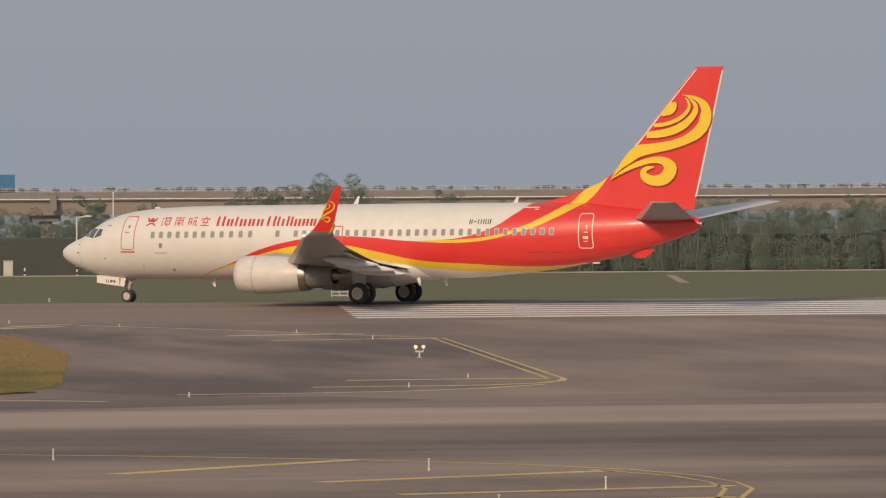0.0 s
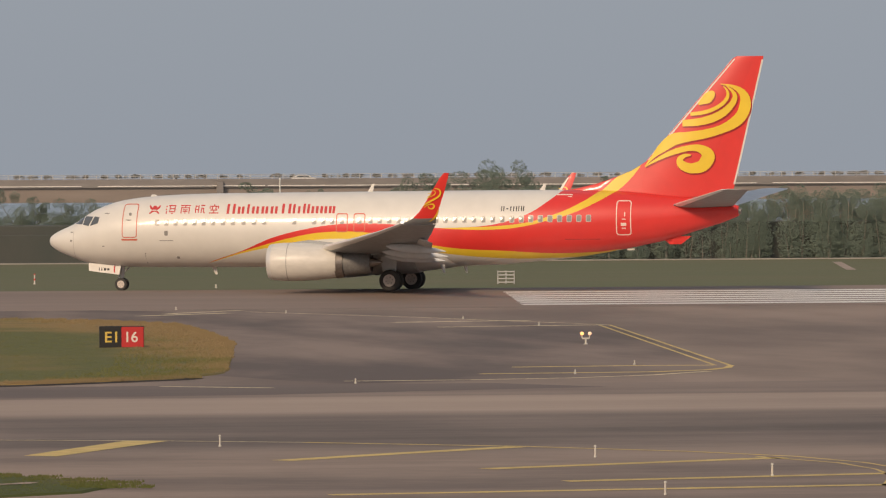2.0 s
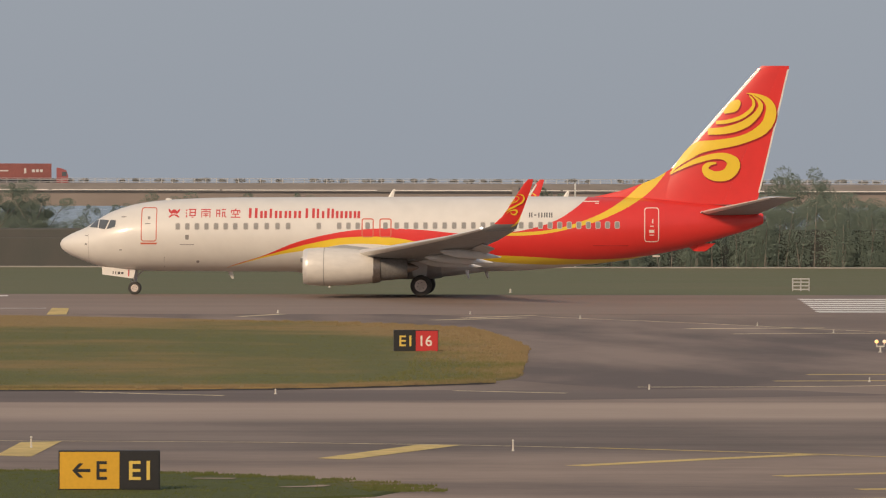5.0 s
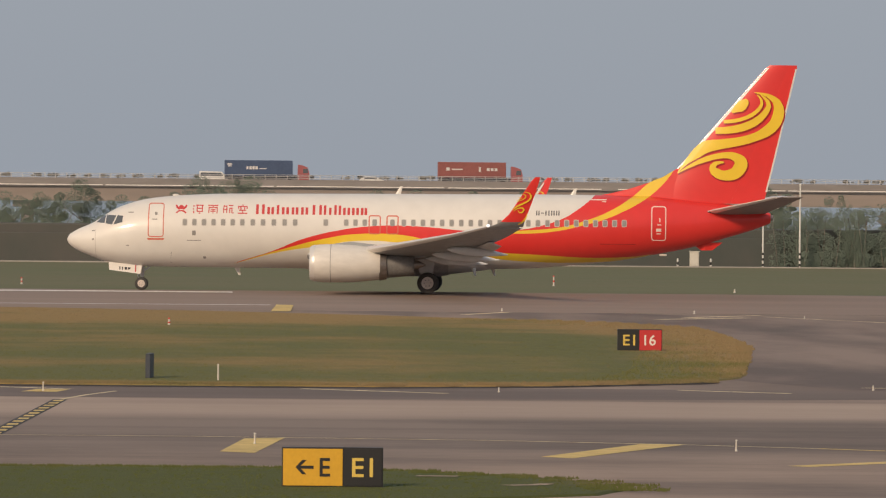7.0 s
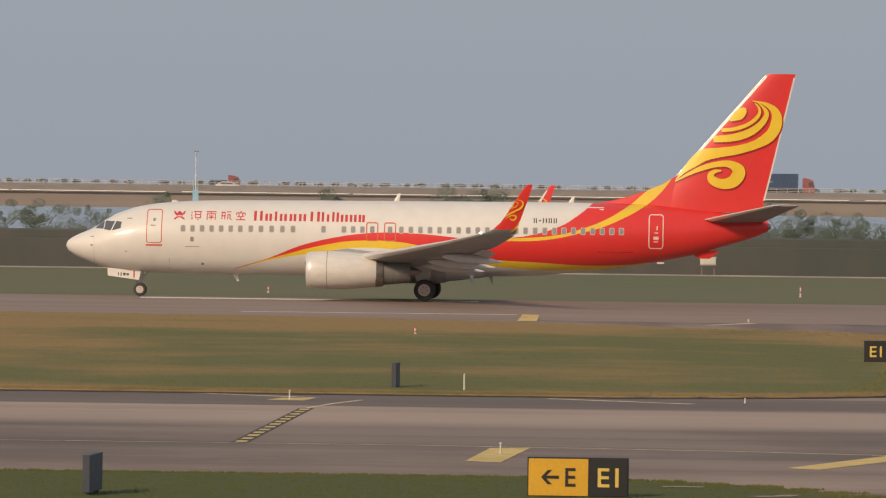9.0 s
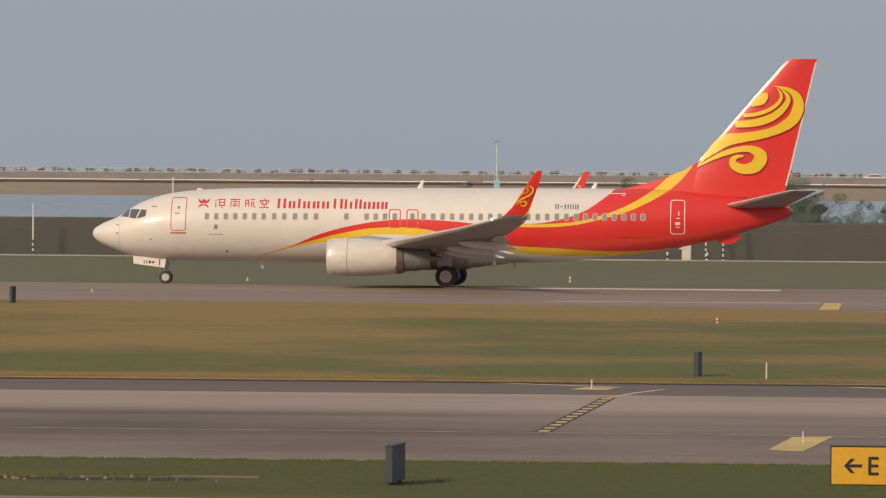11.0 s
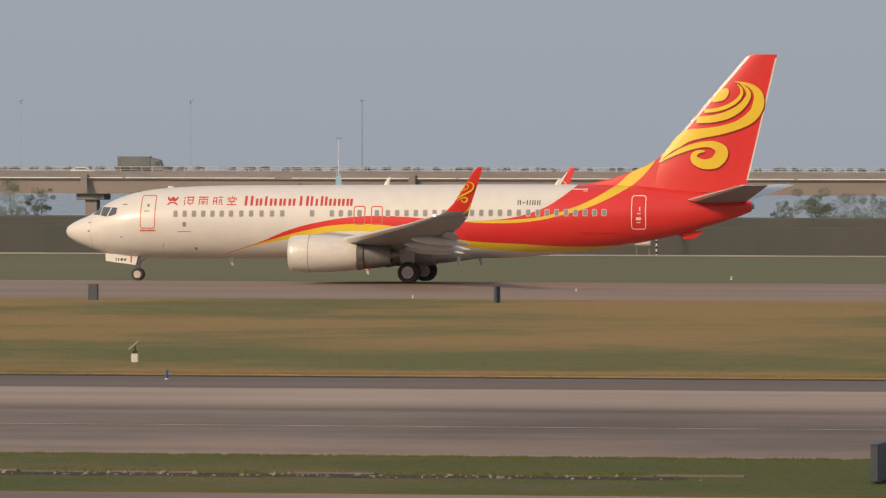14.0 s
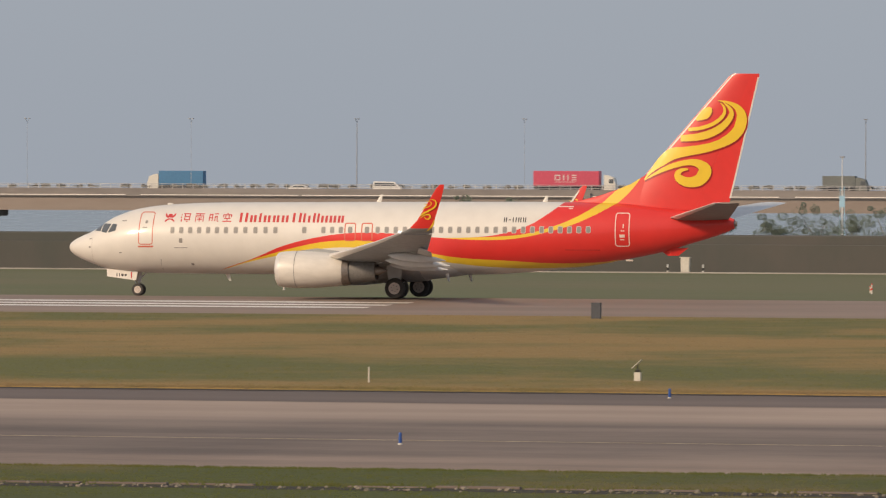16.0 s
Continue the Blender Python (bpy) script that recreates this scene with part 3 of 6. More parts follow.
# tailplane underside, its shade put into the colour
TAIL_UNDER = material("shaded_tailplane_underside", (0.27, 0.245, 0.235), 0.55, vary=0.10, scale=1.5, spec=0.2)
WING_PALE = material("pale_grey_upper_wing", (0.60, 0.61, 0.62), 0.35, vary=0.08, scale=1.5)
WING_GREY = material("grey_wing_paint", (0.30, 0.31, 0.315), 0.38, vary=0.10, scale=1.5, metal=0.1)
WING_DARK = material("flap_underside", (0.52, 0.51, 0.50), 0.45, vary=0.12, scale=1.2)
BARE_METAL = material("polished_bare_metal", (0.74, 0.71, 0.67), 0.34, metal=0.35, vary=0.04)
HOT_METAL = material("heat_stained_metal", (0.30, 0.27, 0.25), 0.4, metal=0.8, vary=0.25, scale=0.6)
DARK_METAL = material("dark_engine_core", (0.19, 0.185, 0.18), 0.55, metal=0.2, vary=0.2, scale=0.5)
GEAR_METAL = material("grey_gear_metal", (0.52, 0.51, 0.50), 0.4, metal=0.1, vary=0.15, scale=0.3)
FITTING_DARK = material("dark_skin_fitting", (0.24, 0.225, 0.21), 0.45, vary=0.1)
TYRE = material("tyre_rubber", (0.055, 0.052, 0.050), 0.85, vary=0.25, scale=0.3, bump=0.004)
STROBE = material("white_tip_lamp", (0.9, 0.9, 0.9), 0.2, emit=((1.0, 0.95, 0.9), 0.8))
HUB = material("wheel_hub_metal", (0.58, 0.51, 0.46), 0.5, metal=0.0, vary=0.15, scale=0.15)
# glass with some reflected sky put into its base colour
GLASS_DARK = material("cockpit_glass", (0.10, 0.11, 0.12), 0.07, spec=0.8)
CABIN_PANE = material("cabin_window_pane", (0.30, 0.285, 0.265), 0.15, vary=0.1, spec=0.7)
PANE_RIM = material("cabin_window_rim", (0.50, 0.47, 0.43), 0.35)

# section of the body by length: crown, keel, half width
CROWN_Z = smooth_curve([(0, 2.75), (0.08, 2.93), (0.3, 3.10), (0.6, 3.27), (1.48, 3.66), (1.96, 3.99), (2.75, 4.45), (4.07, 4.88), (5.14, 5.05), (6.45, 5.16), (8.7, 5.25), (12, 5.28), (20, 5.33), (27, 5.36), (31, 5.32), (34, 5.10), (36.5, 4.82), (37.6, 4.62), (38.02, 4.45)])
KEEL_Z = smooth_curve([(0, 2.65), (0.08, 2.47), (0.3, 2.28), (0.6, 2.10), (1.13, 1.88), (2.2, 1.52), (3.85, 1.31), (6, 1.26), (10, 1.25), (20, 1.27), (24.5, 1.33), (27, 1.52), (29.8, 1.82), (32.5, 2.30), (34, 2.62), (35.9, 3.18), (37.3, 3.62), (38.02, 3.92)])
HALF_W = smooth_curve([(0, 0.05), (0.08, 0.23), (0.3, 0.44), (0.6, 0.64), (1.5, 1.05), (2.5, 1.40), (4, 1.70), (5.5, 1.83), (7.5, 1.88), (24, 1.88), (27, 1.82), (30, 1.58), (33, 1.18), (35.5, 0.76), (37.3, 0.42), (38.02, 0.26)])


def body_section(x, z):
    zt, zb = CROWN_Z(x), KEEL_Z(x)
    zc, hh = (zt + zb) / 2, (zt - zb) / 2
    return HALF_W(x) * math.sqrt(max(0.0, 1 - ((z - zc) / hh) ** 2))


def skin(x, z, side=-1, lift=0.0):
    """The point of the body's side at length x and height z."""
    zt, zb = CROWN_Z(x), KEEL_Z(x)
    zc, hh = (zt + zb) / 2, (zt - zb) / 2
    y = body_section(x, z)
    n = Vector((0, y / HALF_W(x) ** 2, (z - zc) / hh ** 2))
    n = n.normalized() if n.length else Vector((0, 1, 0))
    return Vector((x, side * (y + n.y * lift), z + n.z * lift))


def airliner():
    root = new("airliner")
    tagged(root, "white twin-engine jet airliner with red and golden livery", "airplane")
    # body
    bm = bmesh.new()
    xs = [0, 0.03, 0.08, 0.18, 0.3, 0.45, 0.6, 0.85] + [1.1 + 0.3 * i for i in range(20)] + [7 + 1.0 * i for i in range(17)] + [24 + 0.5 * i for i in range(29)]
    xs = [x for x in xs if x < 38.0] + [38.02]
    rings = []
    for x in xs:
        zt, zb = CROWN_Z(x), KEEL_Z(x)
        zc, hh, hw = (zt + zb) / 2, (zt - zb) / 2, HALF_W(x)
        rings.append([(x, hw * math.sin(a), zc + hh * math.cos(a)) for a in (2 * math.pi * i / 64 for i in range(64))])
    loft(bm, rings)
    body = part("fuselage", bm, BODY, root, "white fuselage with red and golden waves", smooth=True)
    # belly fairing between the wings
    bm = bmesh.new()
    rings = []
    for x, w, b in ((12.6, 0.5, 1.30), (13.4, 1.0, 1.16), (14.4, 1.7, 1.02), (17, 2.12, 0.92), (19.6, 2.10, 0.94), (21.2, 1.75, 1.08), (22.6, 1.1, 1.26), (23.6, 0.5, 1.42)):
        rings.append([(x, w * math.sin(a), (b + 0.75) + 0.78 * math.cos(a) * (1 if math.cos(a) < 0 else 0.6)) for a in (2 * math.pi * i / 40 for i in range(40))])
    loft(bm, rings)
    part("belly_fairing", bm, WHITE_PAINT, root, "white wing root fairing", smooth=True)
    # dark wheel wells in the belly
    bm = bmesh.new()
    rings = []
    for x, w, b in ((16.6, 1.7, 0.98), (17.4, 2.14, 0.90), (18.5, 2.17, 0.88), (20.2, 2.17, 0.90), (20.7, 1.9, 0.97)):
        rings.append([(x, w * math.sin(a), (b + 0.78) + 0.80 * math.cos(a) * (1 if math.cos(a) < 0 else 0.62)) for a in (2 * math.pi * i / 40 for i in range(40))])
    loft(bm, rings)
    part("wheel_well", bm, WING_DARK, root, "dark grey wheel well panels", smooth=True)
    # tail cone exhaust
    part("tail_exhaust", spin(bmesh.new(), [(37.98, 0.17), (38.16, 0.15), (38.165, 0.10), (38.05, 0.09)], 20, "X", cz=4.19), HOT_METAL, root, "dark auxiliary exhaust", smooth=True)

    # windows of the cabin
    def pane_mesh(w, h, grow=0.0):
        pts = []
        rx, rz, k = w / 2 + grow, h / 2 + grow, 0.42
        for i in range(16):
            a = 2 * math.pi * i / 16
            c, s = math.cos(a), math.sin(a)
            pts.append((rx * math.copysign(abs(c) ** k, c), rz * math.copysign(abs(s) ** k, s)))
        return pts

    def patch(name, outline, cx, cz, side, lift, mat, parent, label=""):
        """A thin plate on the skin; outline in x, z about its centre."""
        bm = bmesh.new()
        top = [bm.verts.new(skin(cx + u, cz + v, side, lift)) for u, v in outline]
        mid = bm.verts.new(skin(cx, cz, side, lift + 0.004))
        low = [bm.verts.new(skin(cx + u, cz + v, side, -0.01)) for u, v in outline]
        n = len(top)
        for i in range(n):
            j = (i + 1) % n
            bm.faces.new((top[i], top[j], mid))
            bm.faces.new((low[i], low[j], top[j], top[i]))
        return part(name, bm, mat, parent, label)

    slots = [6.5 + 0.517 * i for i in range(7)] + [10.17, 10.72, 11.30, 11.88, 12.45, 14.10, 15.20, 15.70, 16.20] + [18.30 + 0.515 * i for i in range(24)]
    for side in (-1, 1):
        for x in slots:
            rim = patch("cabin_window", pane_mesh(0.215, 0.32, 0.035), x, 3.655 + x * 0.006, side, 0.006, PANE_RIM, root)
            patch("pane", pane_mesh(0.215, 0.32), x, 3.655 + x * 0.006, side, 0.010, CABIN_PANE, rim)

    def frame_on_skin(name, x0, x1, z0, z1, side, w, mat, parent, label, radius=0.16):
        """A painted outline round a door, with rounded corners."""
        pts = []
        for cx, cz, a0 in ((x1 - radius, z1 - radius, 0), (x0 + radius, z1 - radius, 90), (x0 + radius, z0 + radius, 180), (x1 - radius, z0 + radius, 270)):
            for k in range(5):
                a = radians(a0 + k * 22.5)
                pts.append((cx + radius * math.cos(a), cz + radius * math.sin(a), math.cos(a), math.sin(a)))
        dense = []
        for (p, q) in zip(pts, pts[1:] + pts[:1]):
            n = max(1, int(math.hypot(q[0] - p[0], q[1] - p[1]) / 0.2))
            dense += [tuple(p[k] + (q[k] - p[k]) * i / n for k in range(4)) for i in range(n)]
        bm = bmesh.new()
        o = [bm.verts.new(skin(x, z, side, 0.007)) for x, z, _, _ in dense]
        i_ = [bm.verts.new(skin(x - w * c, z - w * s, side, 0.007)) for x, z, c, s in dense]
        n = len(o)
        for k in range(n):
            j = (k + 1) % n
            bm.faces.new((o[k], o[j], i_[j], i_[k]))
        return part(name, bm, mat, parent, label)

    for side in (-1, 1):
        d = frame_on_skin("cabin_door", 4.50, 5.36, 2.88, 4.72, side, 0.05, OUTLINE, root, "passenger door with red painted outline")
        patch("door_window", pane_mesh(0.14, 0.16), 4.93, 4.15, side, 0.009, CABIN_PANE, d)
        patch("door_handle", pane_mesh(0.30, 0.05), 4.86, 3.84, side, 0.009, FITTING_DARK, d)
        patch("sill_stripe", [(-0.47, 0.0), (-0.42, -0.09), (0.42, -0.09), (0.47, 0.0), (0.44, 0.0), (0.40, -0.05), (-0.40, -0.05), (-0.44, 0.0)], 4.93, 2.82, side, 0.008, OUTLINE, d)
        r = frame_on_skin("rear_door", 31.60, 32.40, 2.92, 4.78, side, 0.05, OUTLINE_PALE, root, "rear door with pale painted outline")
        for k, (u, v, w, h) in enumerate(((0.0, -0.38, 0.28, 0.16), (0.02, -0.10, 0.20, 0.05), (0.06, 0.16, 0.06, 0.22), (0.0, -0.58, 0.22, 0.05))):
            patch("stencil", [(-w / 2, -h / 2), (w / 2, -h / 2), (w / 2, h / 2), (-w / 2, h / 2)], 32.0 + u, 3.88 + v, side, 0.008, OUTLINE_PALE, r)
        for x in (16.40, 17.36):
            e = frame_on_skin("overwing_exit", x, x + 0.66, 3.14, 4.16, side, 0.065, OUTLINE, root, "overwing exit with red painted outline", 0.13)
            patch("pane", pane_mesh(0.25, 0.36), x + 0.33, 3.76, side, 0.010, CABIN_PANE, e)
        # small marks, probes and vents on the skin
        for x, z, w, h in ((7.0, 3.12, 0.20, 0.26), (7.55, 1.80, 0.16, 0.12), (3.55, 4.20, 0.30, 0.05), (1.48, 2.72, 0.12, 0.10), (3.4, 2.42, 0.16, 0.05), (1.5, 3.18, 0.18, 0.05)):
            patch("skin_fitting", pane_mesh(w, h), x, z, side, 0.008, FITTING_DARK, root)
        for x, z, w in ((7.0, 2.72, 0.76), (29.8, 2.72, 1.9)):
            patch("skin_seam", [(-w / 2, -0.018), (w / 2, -0.018), (w / 2, 0.018), (-w / 2, 0.018)], x, z, side, 0.006, DARK_RED if x > 28 else FITTING_DARK, root)
        patch("panel_joint", [(-0.02, -0.28), (0.02, -0.28), (0.06, 0.28), (0.02, 0.28)], 5.72, 1.78, side, 0.006, FITTING_DARK, root)

    # joint of the nose cone
    bm = bmesh.new()
    rings = []
    for x in (1.60, 1.625):
        zt, zb = CROWN_Z(x), KEEL_Z(x)
        rings.append([(x, (HALF_W(x) + 0.004) * math.sin(a), (zt + zb) / 2 + ((zt - zb) / 2 + 0.004) * math.cos(a)) for a in (2 * math.pi * i / 48 for i in range(48))])
    loft(bm, rings, cap=False)
    part("nose_cone_joint", bm, PANE_RIM, root, smooth=True)
    # cockpit panes
    for side in (-1, 1):
        frame_p = [((1.62, 3.63), (2.10, 3.60), (2.14, 4.02), (1.98, 4.00)),
                   ((2.16, 3.58), (2.52, 3.52), (2.74, 4.02), (2.20, 4.04)),
                   ((2.60, 3.52), (3.08, 3.66), (3.12, 4.00), (2.82, 4.03))]
        for quad in frame_p:
            bm = bmesh.new()
            grid = []
            for i in range(5):
                row = []
                for k in range(5):
                    s, v = i / 4, k / 4
                    lo = Vector(quad[0]).lerp(Vector(quad[1]), s)
                    hi = Vector(quad[3]).lerp(Vector(quad[2]), s)
                    p = lo.lerp(hi, v)
                    row.append(bm.verts.new(skin(p.x, min(p.y, CROWN_Z(p.x) - 0.01), side, 0.012)))
                grid.append(row)
            for i in range(4):
                for k in range(4):
                    bm.faces.new((grid[i][k], grid[i + 1][k], grid[i + 1][k + 1], grid[i][k + 1]))
            part("cockpit_window", bm, GLASS_DARK, root, "dark cockpit pane", smooth=True)

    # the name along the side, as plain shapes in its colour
    def bar(x, z, w, h, mat, side, name="name_mark"):
        patch(name, [(-w / 2, -h / 2), (0, -h / 2), (w / 2, -h / 2), (w / 2, 0), (w / 2, h / 2), (0, h / 2), (-w / 2, h / 2), (-w / 2, 0)], x, z, side, 0.008, mat, root)

    MARKS = [[(-0.25, 0.15, 0.07, 0.07), (-0.26, 0.0, 0.07, 0.07), (-0.24, -0.16, 0.06, 0.14), (0.06, 0.20, 0.42, 0.05), (-0.06, 0.03, 0.05, 0.34), (0.22, 0.03, 0.05, 0.34), (0.08, 0.04, 0.34, 0.05), (0.08, -0.13, 0.34, 0.05), (0.08, -0.22, 0.10, 0.05)],
             [(0, 0.20, 0.54, 0.05), (0, 0.14, 0.05, 0.16), (-0.22, -0.06, 0.05, 0.34), (0.22, -0.06, 0.05, 0.34), (0, 0.08, 0.44, 0.05), (0, -0.03, 0.26, 0.045), (0, -0.12, 0.28, 0.045), (0, -0.14, 0.045, 0.18)],
             [(-0.22, 0.0, 0.05, 0.40), (-0.06, 0.0, 0.05, 0.40), (-0.14, 0.16, 0.20, 0.05), (-0.14, -0.02, 0.24, 0.05), (0.16, 0.20, 0.24, 0.05), (0.10, -0.08, 0.05, 0.26), (0.22, -0.06, 0.05, 0.24), (0.16, 0.05, 0.16, 0.05), (0.27, -0.20, 0.08, 0.05)],
             [(0, 0.22, 0.07, 0.06), (0, 0.15, 0.50, 0.05), (-0.23, 0.08, 0.05, 0.12), (0.23, 0.08, 0.05, 0.12), (-0.10, 0.05, 0.06, 0.12), (0.10, 0.05, 0.06, 0.12), (0, -0.05, 0.38, 0.05), (0, -0.12, 0.05, 0.16), (0, -0.21, 0.52, 0.055)]]
    for side in (-1, 1):
        # round emblem of plain strokes
        patch("name_mark", [(0.13 * math.cos(q), 0.11 * math.sin(q)) for q in (2 * math.pi * k / 12 for k in range(12))], 6.28, 4.50, side, 0.008, LETTER_RED, root)
        for m in (-1, 1):
            patch("name_mark", [(m * u, v) for u, v in ((0.12, 0.16), (0.07, 0.17), (-0.10, 0.0), (-0.12, -0.10), (-0.04, -0.08), (0.08, 0.02))], 6.28 + m * 0.20, 4.46, side, 0.009, LETTER_RED, root)
            patch("name_mark", [(m * u, v) for u, v in ((0.16, -0.05), (0.10, -0.09), (-0.02, 0.0), (-0.14, 0.04), (-0.14, 0.09), (0.02, 0.08))], 6.28 + m * 0.14, 4.25, side, 0.009, LETTER_RED, root)
        for i in range(4):   # four square marks of strokes
            cx = 7.20 + i * 0.80
            for u, v, w, h in MARKS[i]:
                bar(cx + u, 4.41 + v, w, h, LETTER_RED, side)
        # uprights of the name: start, end, height of each plain bar pair
        for word_x, word in ((10.32, ((0.46, 2, 0.52), (0.36, 2, 0.38), (0.13, 1, 0.50), (0.38, 2, 0.38), (0.36, 2, 0.38), (0.38, 2, 0.38))),
                             (13.37, ((0.50, 2, 0.52), (0.13, 1, 0.50), (0.22, 1, 0.38), (0.13, 1, 0.52), (0.13, 1, 0.50), (0.38, 2, 0.38), (0.37, 2, 0.38), (0.34, 2, 0.38)))):
            x = word_x
            total = sum(w for w, _, _ in word)
            gap = ((2.81 if word_x < 11 else 2.94) - total) / (len(word) - 1)
            for w, count, h in word:
                if count == 1:
                    bar(x + w / 2, 4.16 + h / 2, min(w, 0.13), h, LETTER_RED, side)
                else:
                    for u in (0.07, w - 0.07):
                        bar(x + u, 4.16 + h / 2, 0.14, h, LETTER_RED, side)
                x += w + gap
        x = 25.42
        for w in (0.16, 0.12, 0.055, 0.055, 0.16, 0.16):
            h = 0.26 if w != 0.12 else 0.05
            for u in ((0.02, w - 0.02) if w == 0.16 else (w / 2,)):
                bar(x + u, 4.36, 0.055 if w != 0.12 else w, h, LETTER_DARK, side, "registration_bar")
            x += w + 0.105
        bar(28.75, 5.10, 0.85, 0.05, OUTLINE_PALE, side)
        bar(29.05, 5.00, 0.22, 0.04, OUTLINE_PALE, side)

    # aerials and lamps on the body
    for x, h, lean in ((17.75, 0.42, 0.28), (27.2, 0.34, 0.25)):
        bm = bmesh.new()
        z = CROWN_Z(x)
        loft(bm, [[(x + u, v, z - 0.03) for u, v in ((0, 0), (0.12, 0.03), (0.30, 0), (0.12, -0.03))], [(x + lean + u, v, z + h) for u, v in ((0, 0), (0.05, 0.015), (0.12, 0), (0.05, -0.015))]])
        part("blade_aerial", bm, WHITE_PAINT, root)
    bm = bmesh.new()
    loft(bm, [[(9.05 + u, v, 1.30) for u, v in ((0, 0), (0.12, 0.03), (0.30, 0), (0.12, -0.03))], [(9.30 + u, v, 0.86) for u, v in ((0, 0), (0.05, 0.015), (0.12, 0), (0.05, -0.015))]])
    part("blade_aerial", bm, WHITE_PAINT, root)
    for x, y in ((21.9, -0.9), (22.9, 0.3)):
        bm = bmesh.new()
        loft(bm, [[(x + u, y + v, 1.42) for u, v in ((0, 0), (0.1, 0.03), (0.25, 0), (0.1, -0.03))], [(x + 0.2 + u, y + v, 0.92) for u, v in ((0, 0), (0.05, 0.015), (0.1, 0), (0.05, -0.015))]])
        part("drain_mast", bm, WHITE_PAINT, root)
    part("crown_beacon", spin(bmesh.new(), [(5.7, 0.02), (5.75, 0.07), (5.95, 0.07), (6.05, 0.02)], 12, "X", cz=CROWN_Z(5.9) + 0.02), WHITE_PAINT, root, smooth=True)
    bm = bmesh.new()
    loft(bm, [[(33.7 + u, v, 2.85) for u, v in ((0, 0), (0.8, 0.16), (1.75, 0), (0.8, -0.16))], [(34.30 + u, v, 2.42) for u, v in ((0, 0), (0.2, 0.07), (0.6, 0), (0.2, -0.07))]])
    part("tail_skid", bm, RED_PAINT, root)
    part("tail_lamp", new_box(32.05, 32.45, -0.5, -0.38, 2.10, 2.20, 0.03), LENS_WHITE, root)

    # fin and rudder: flat-sided wedge section
    FIN = [(5.0, 31.4, 37.65), (6.72, 32.9, 38.08), (12.30, 37.72, 39.37), (12.44, 37.92, 39.38)]   # z, front, rear

    def fin_edges(z):
        for (z0, a0, b0), (z1, a1, b1) in zip(FIN, FIN[1:]):
            if z <= z1:
                s = (z - z0) / (z1 - z0)
                return a0 + (a1 - a0) * s, b0 + (b1 - b0) * s
        return FIN[-1][1], FIN[-1][2]

    def fin_half(x, z):
        a, b = fin_edges(z)
        c = b - a
        s = min(1.0, max(0.0, (x - a) / c))
        return 0.042 * c * math.sin(math.pi * s ** 0.72) ** 1.15 + 0.012 if 0 < s < 1 else 0.012

    zs = [4.95 + 0.25 * i for i in range(30)] + [12.30, 12.44]
    for name, s0, s1, mat, lab in (("fin", 0.0, 10 / 14, BODY, "red swept fin"), ("rudder", 10 / 14 + 0.0006, 1.0, RED_PAINT, "red rudder")):
        bm = bmesh.new()
        rings = []
        for z in zs:
            a, b = fin_edges(z)
            ss = [s0 + (s1 - s0) * k / 20 for k in range(21)]
            ring = [(a + (b - a) * s, -fin_half(a + (b - a) * s, z), z) for s in ss] + [(a + (b - a) * s, fin_half(a + (b - a) * s, z), z) for s in reversed(ss)]
            rings.append(ring)
        loft(bm, rings)
        fin = part(name, bm, mat, root, lab, smooth=True)
        if name == "fin":
            fin_part = fin
    # pale leading edge strip
    bm = bmesh.new()
    rings = []
    for z in [6.9 + 0.3 * i for i in range(18)] + [12.30]:
        a, b = fin_edges(z)
        rings.append([(a - 0.02, 0, z), (a + 0.17, -fin_half(a + 0.17, z) - 0.014, z), (a + 0.17, fin_half(a + 0.17, z) + 0.014, z)])
    loft(bm, rings)
    part("leading_edge", bm, WHITE_PAINT, root, "pale fin leading edge")
    bm = bmesh.new()
    rings = []
    for z in [5.6 + 0.35 * i for i in range(20)]:
        a, b = fin_edges(z)
        rings.append([(b - 0.07, -fin_half(b - 0.07, z) - 0.012, z), (b + 0.02, -0.012, z), (b + 0.02, 0.012, z), (b - 0.07, fin_half(b - 0.07, z) + 0.012, z)])
    loft(bm, rings)
    part("trailing_edge", bm, WHITE_PAINT, root, "white rudder trailing edge")
    # dorsal fillet ahead of the fin
    bm = bmesh.new()
    rings = []
    for x, z in ((28.9, 5.36), (29.4, 5.46), (30.4, 5.70), (31.4, 6.04), (32.2, 6.36), (33.0, 6.84), (33.6, 7.3)):
        w = 0.05 + 0.10 * (x - 28.9) / 4
        rings.append([(x, -w * 1.6, 5.05), (x, -w, (5.05 + z) / 2), (x, -w * 0.35, z - 0.03), (x, 0, z), (x, w * 0.35, z - 0.03), (x, w, (5.05 + z) / 2), (x, w * 1.6, 5.05)])
    loft(bm, rings)
    part("dorsal_fillet", bm, BODY, root, smooth=True)

    # golden scrolls painted on the fin
    def scroll(name, outline, du, dv, side, mat, lift):
        """A painted band on the fin's side, from an outline whose second half runs back along the first."""
        bm = bmesh.new()
        n = len(outline) // 2
        vs = []
        for u, v in outline:
            x, z = at_fin(u + du, v + dv)
            vs.append(bm.verts.new((x, 0, z)))
        for k in range(n - 1):
            bm.faces.new((vs[k], vs[k + 1], vs[2 * n - 2 - k], vs[2 * n - 1 - k]))
        for k in range(1, 14):
            s = k / 14
            p0 = Vector((32.9 + (38.08 - 32.9) * s, 0, 6.72))
            d = Vector((37.72 + 1.65 * s, 0, 12.3)) - p0
            bmesh.ops.bisect_plane(bm, geom=bm.verts[:] + bm.edges[:] + bm.faces[:], plane_co=p0, plane_no=Vector((d.z, 0, -d.x)).normalized())
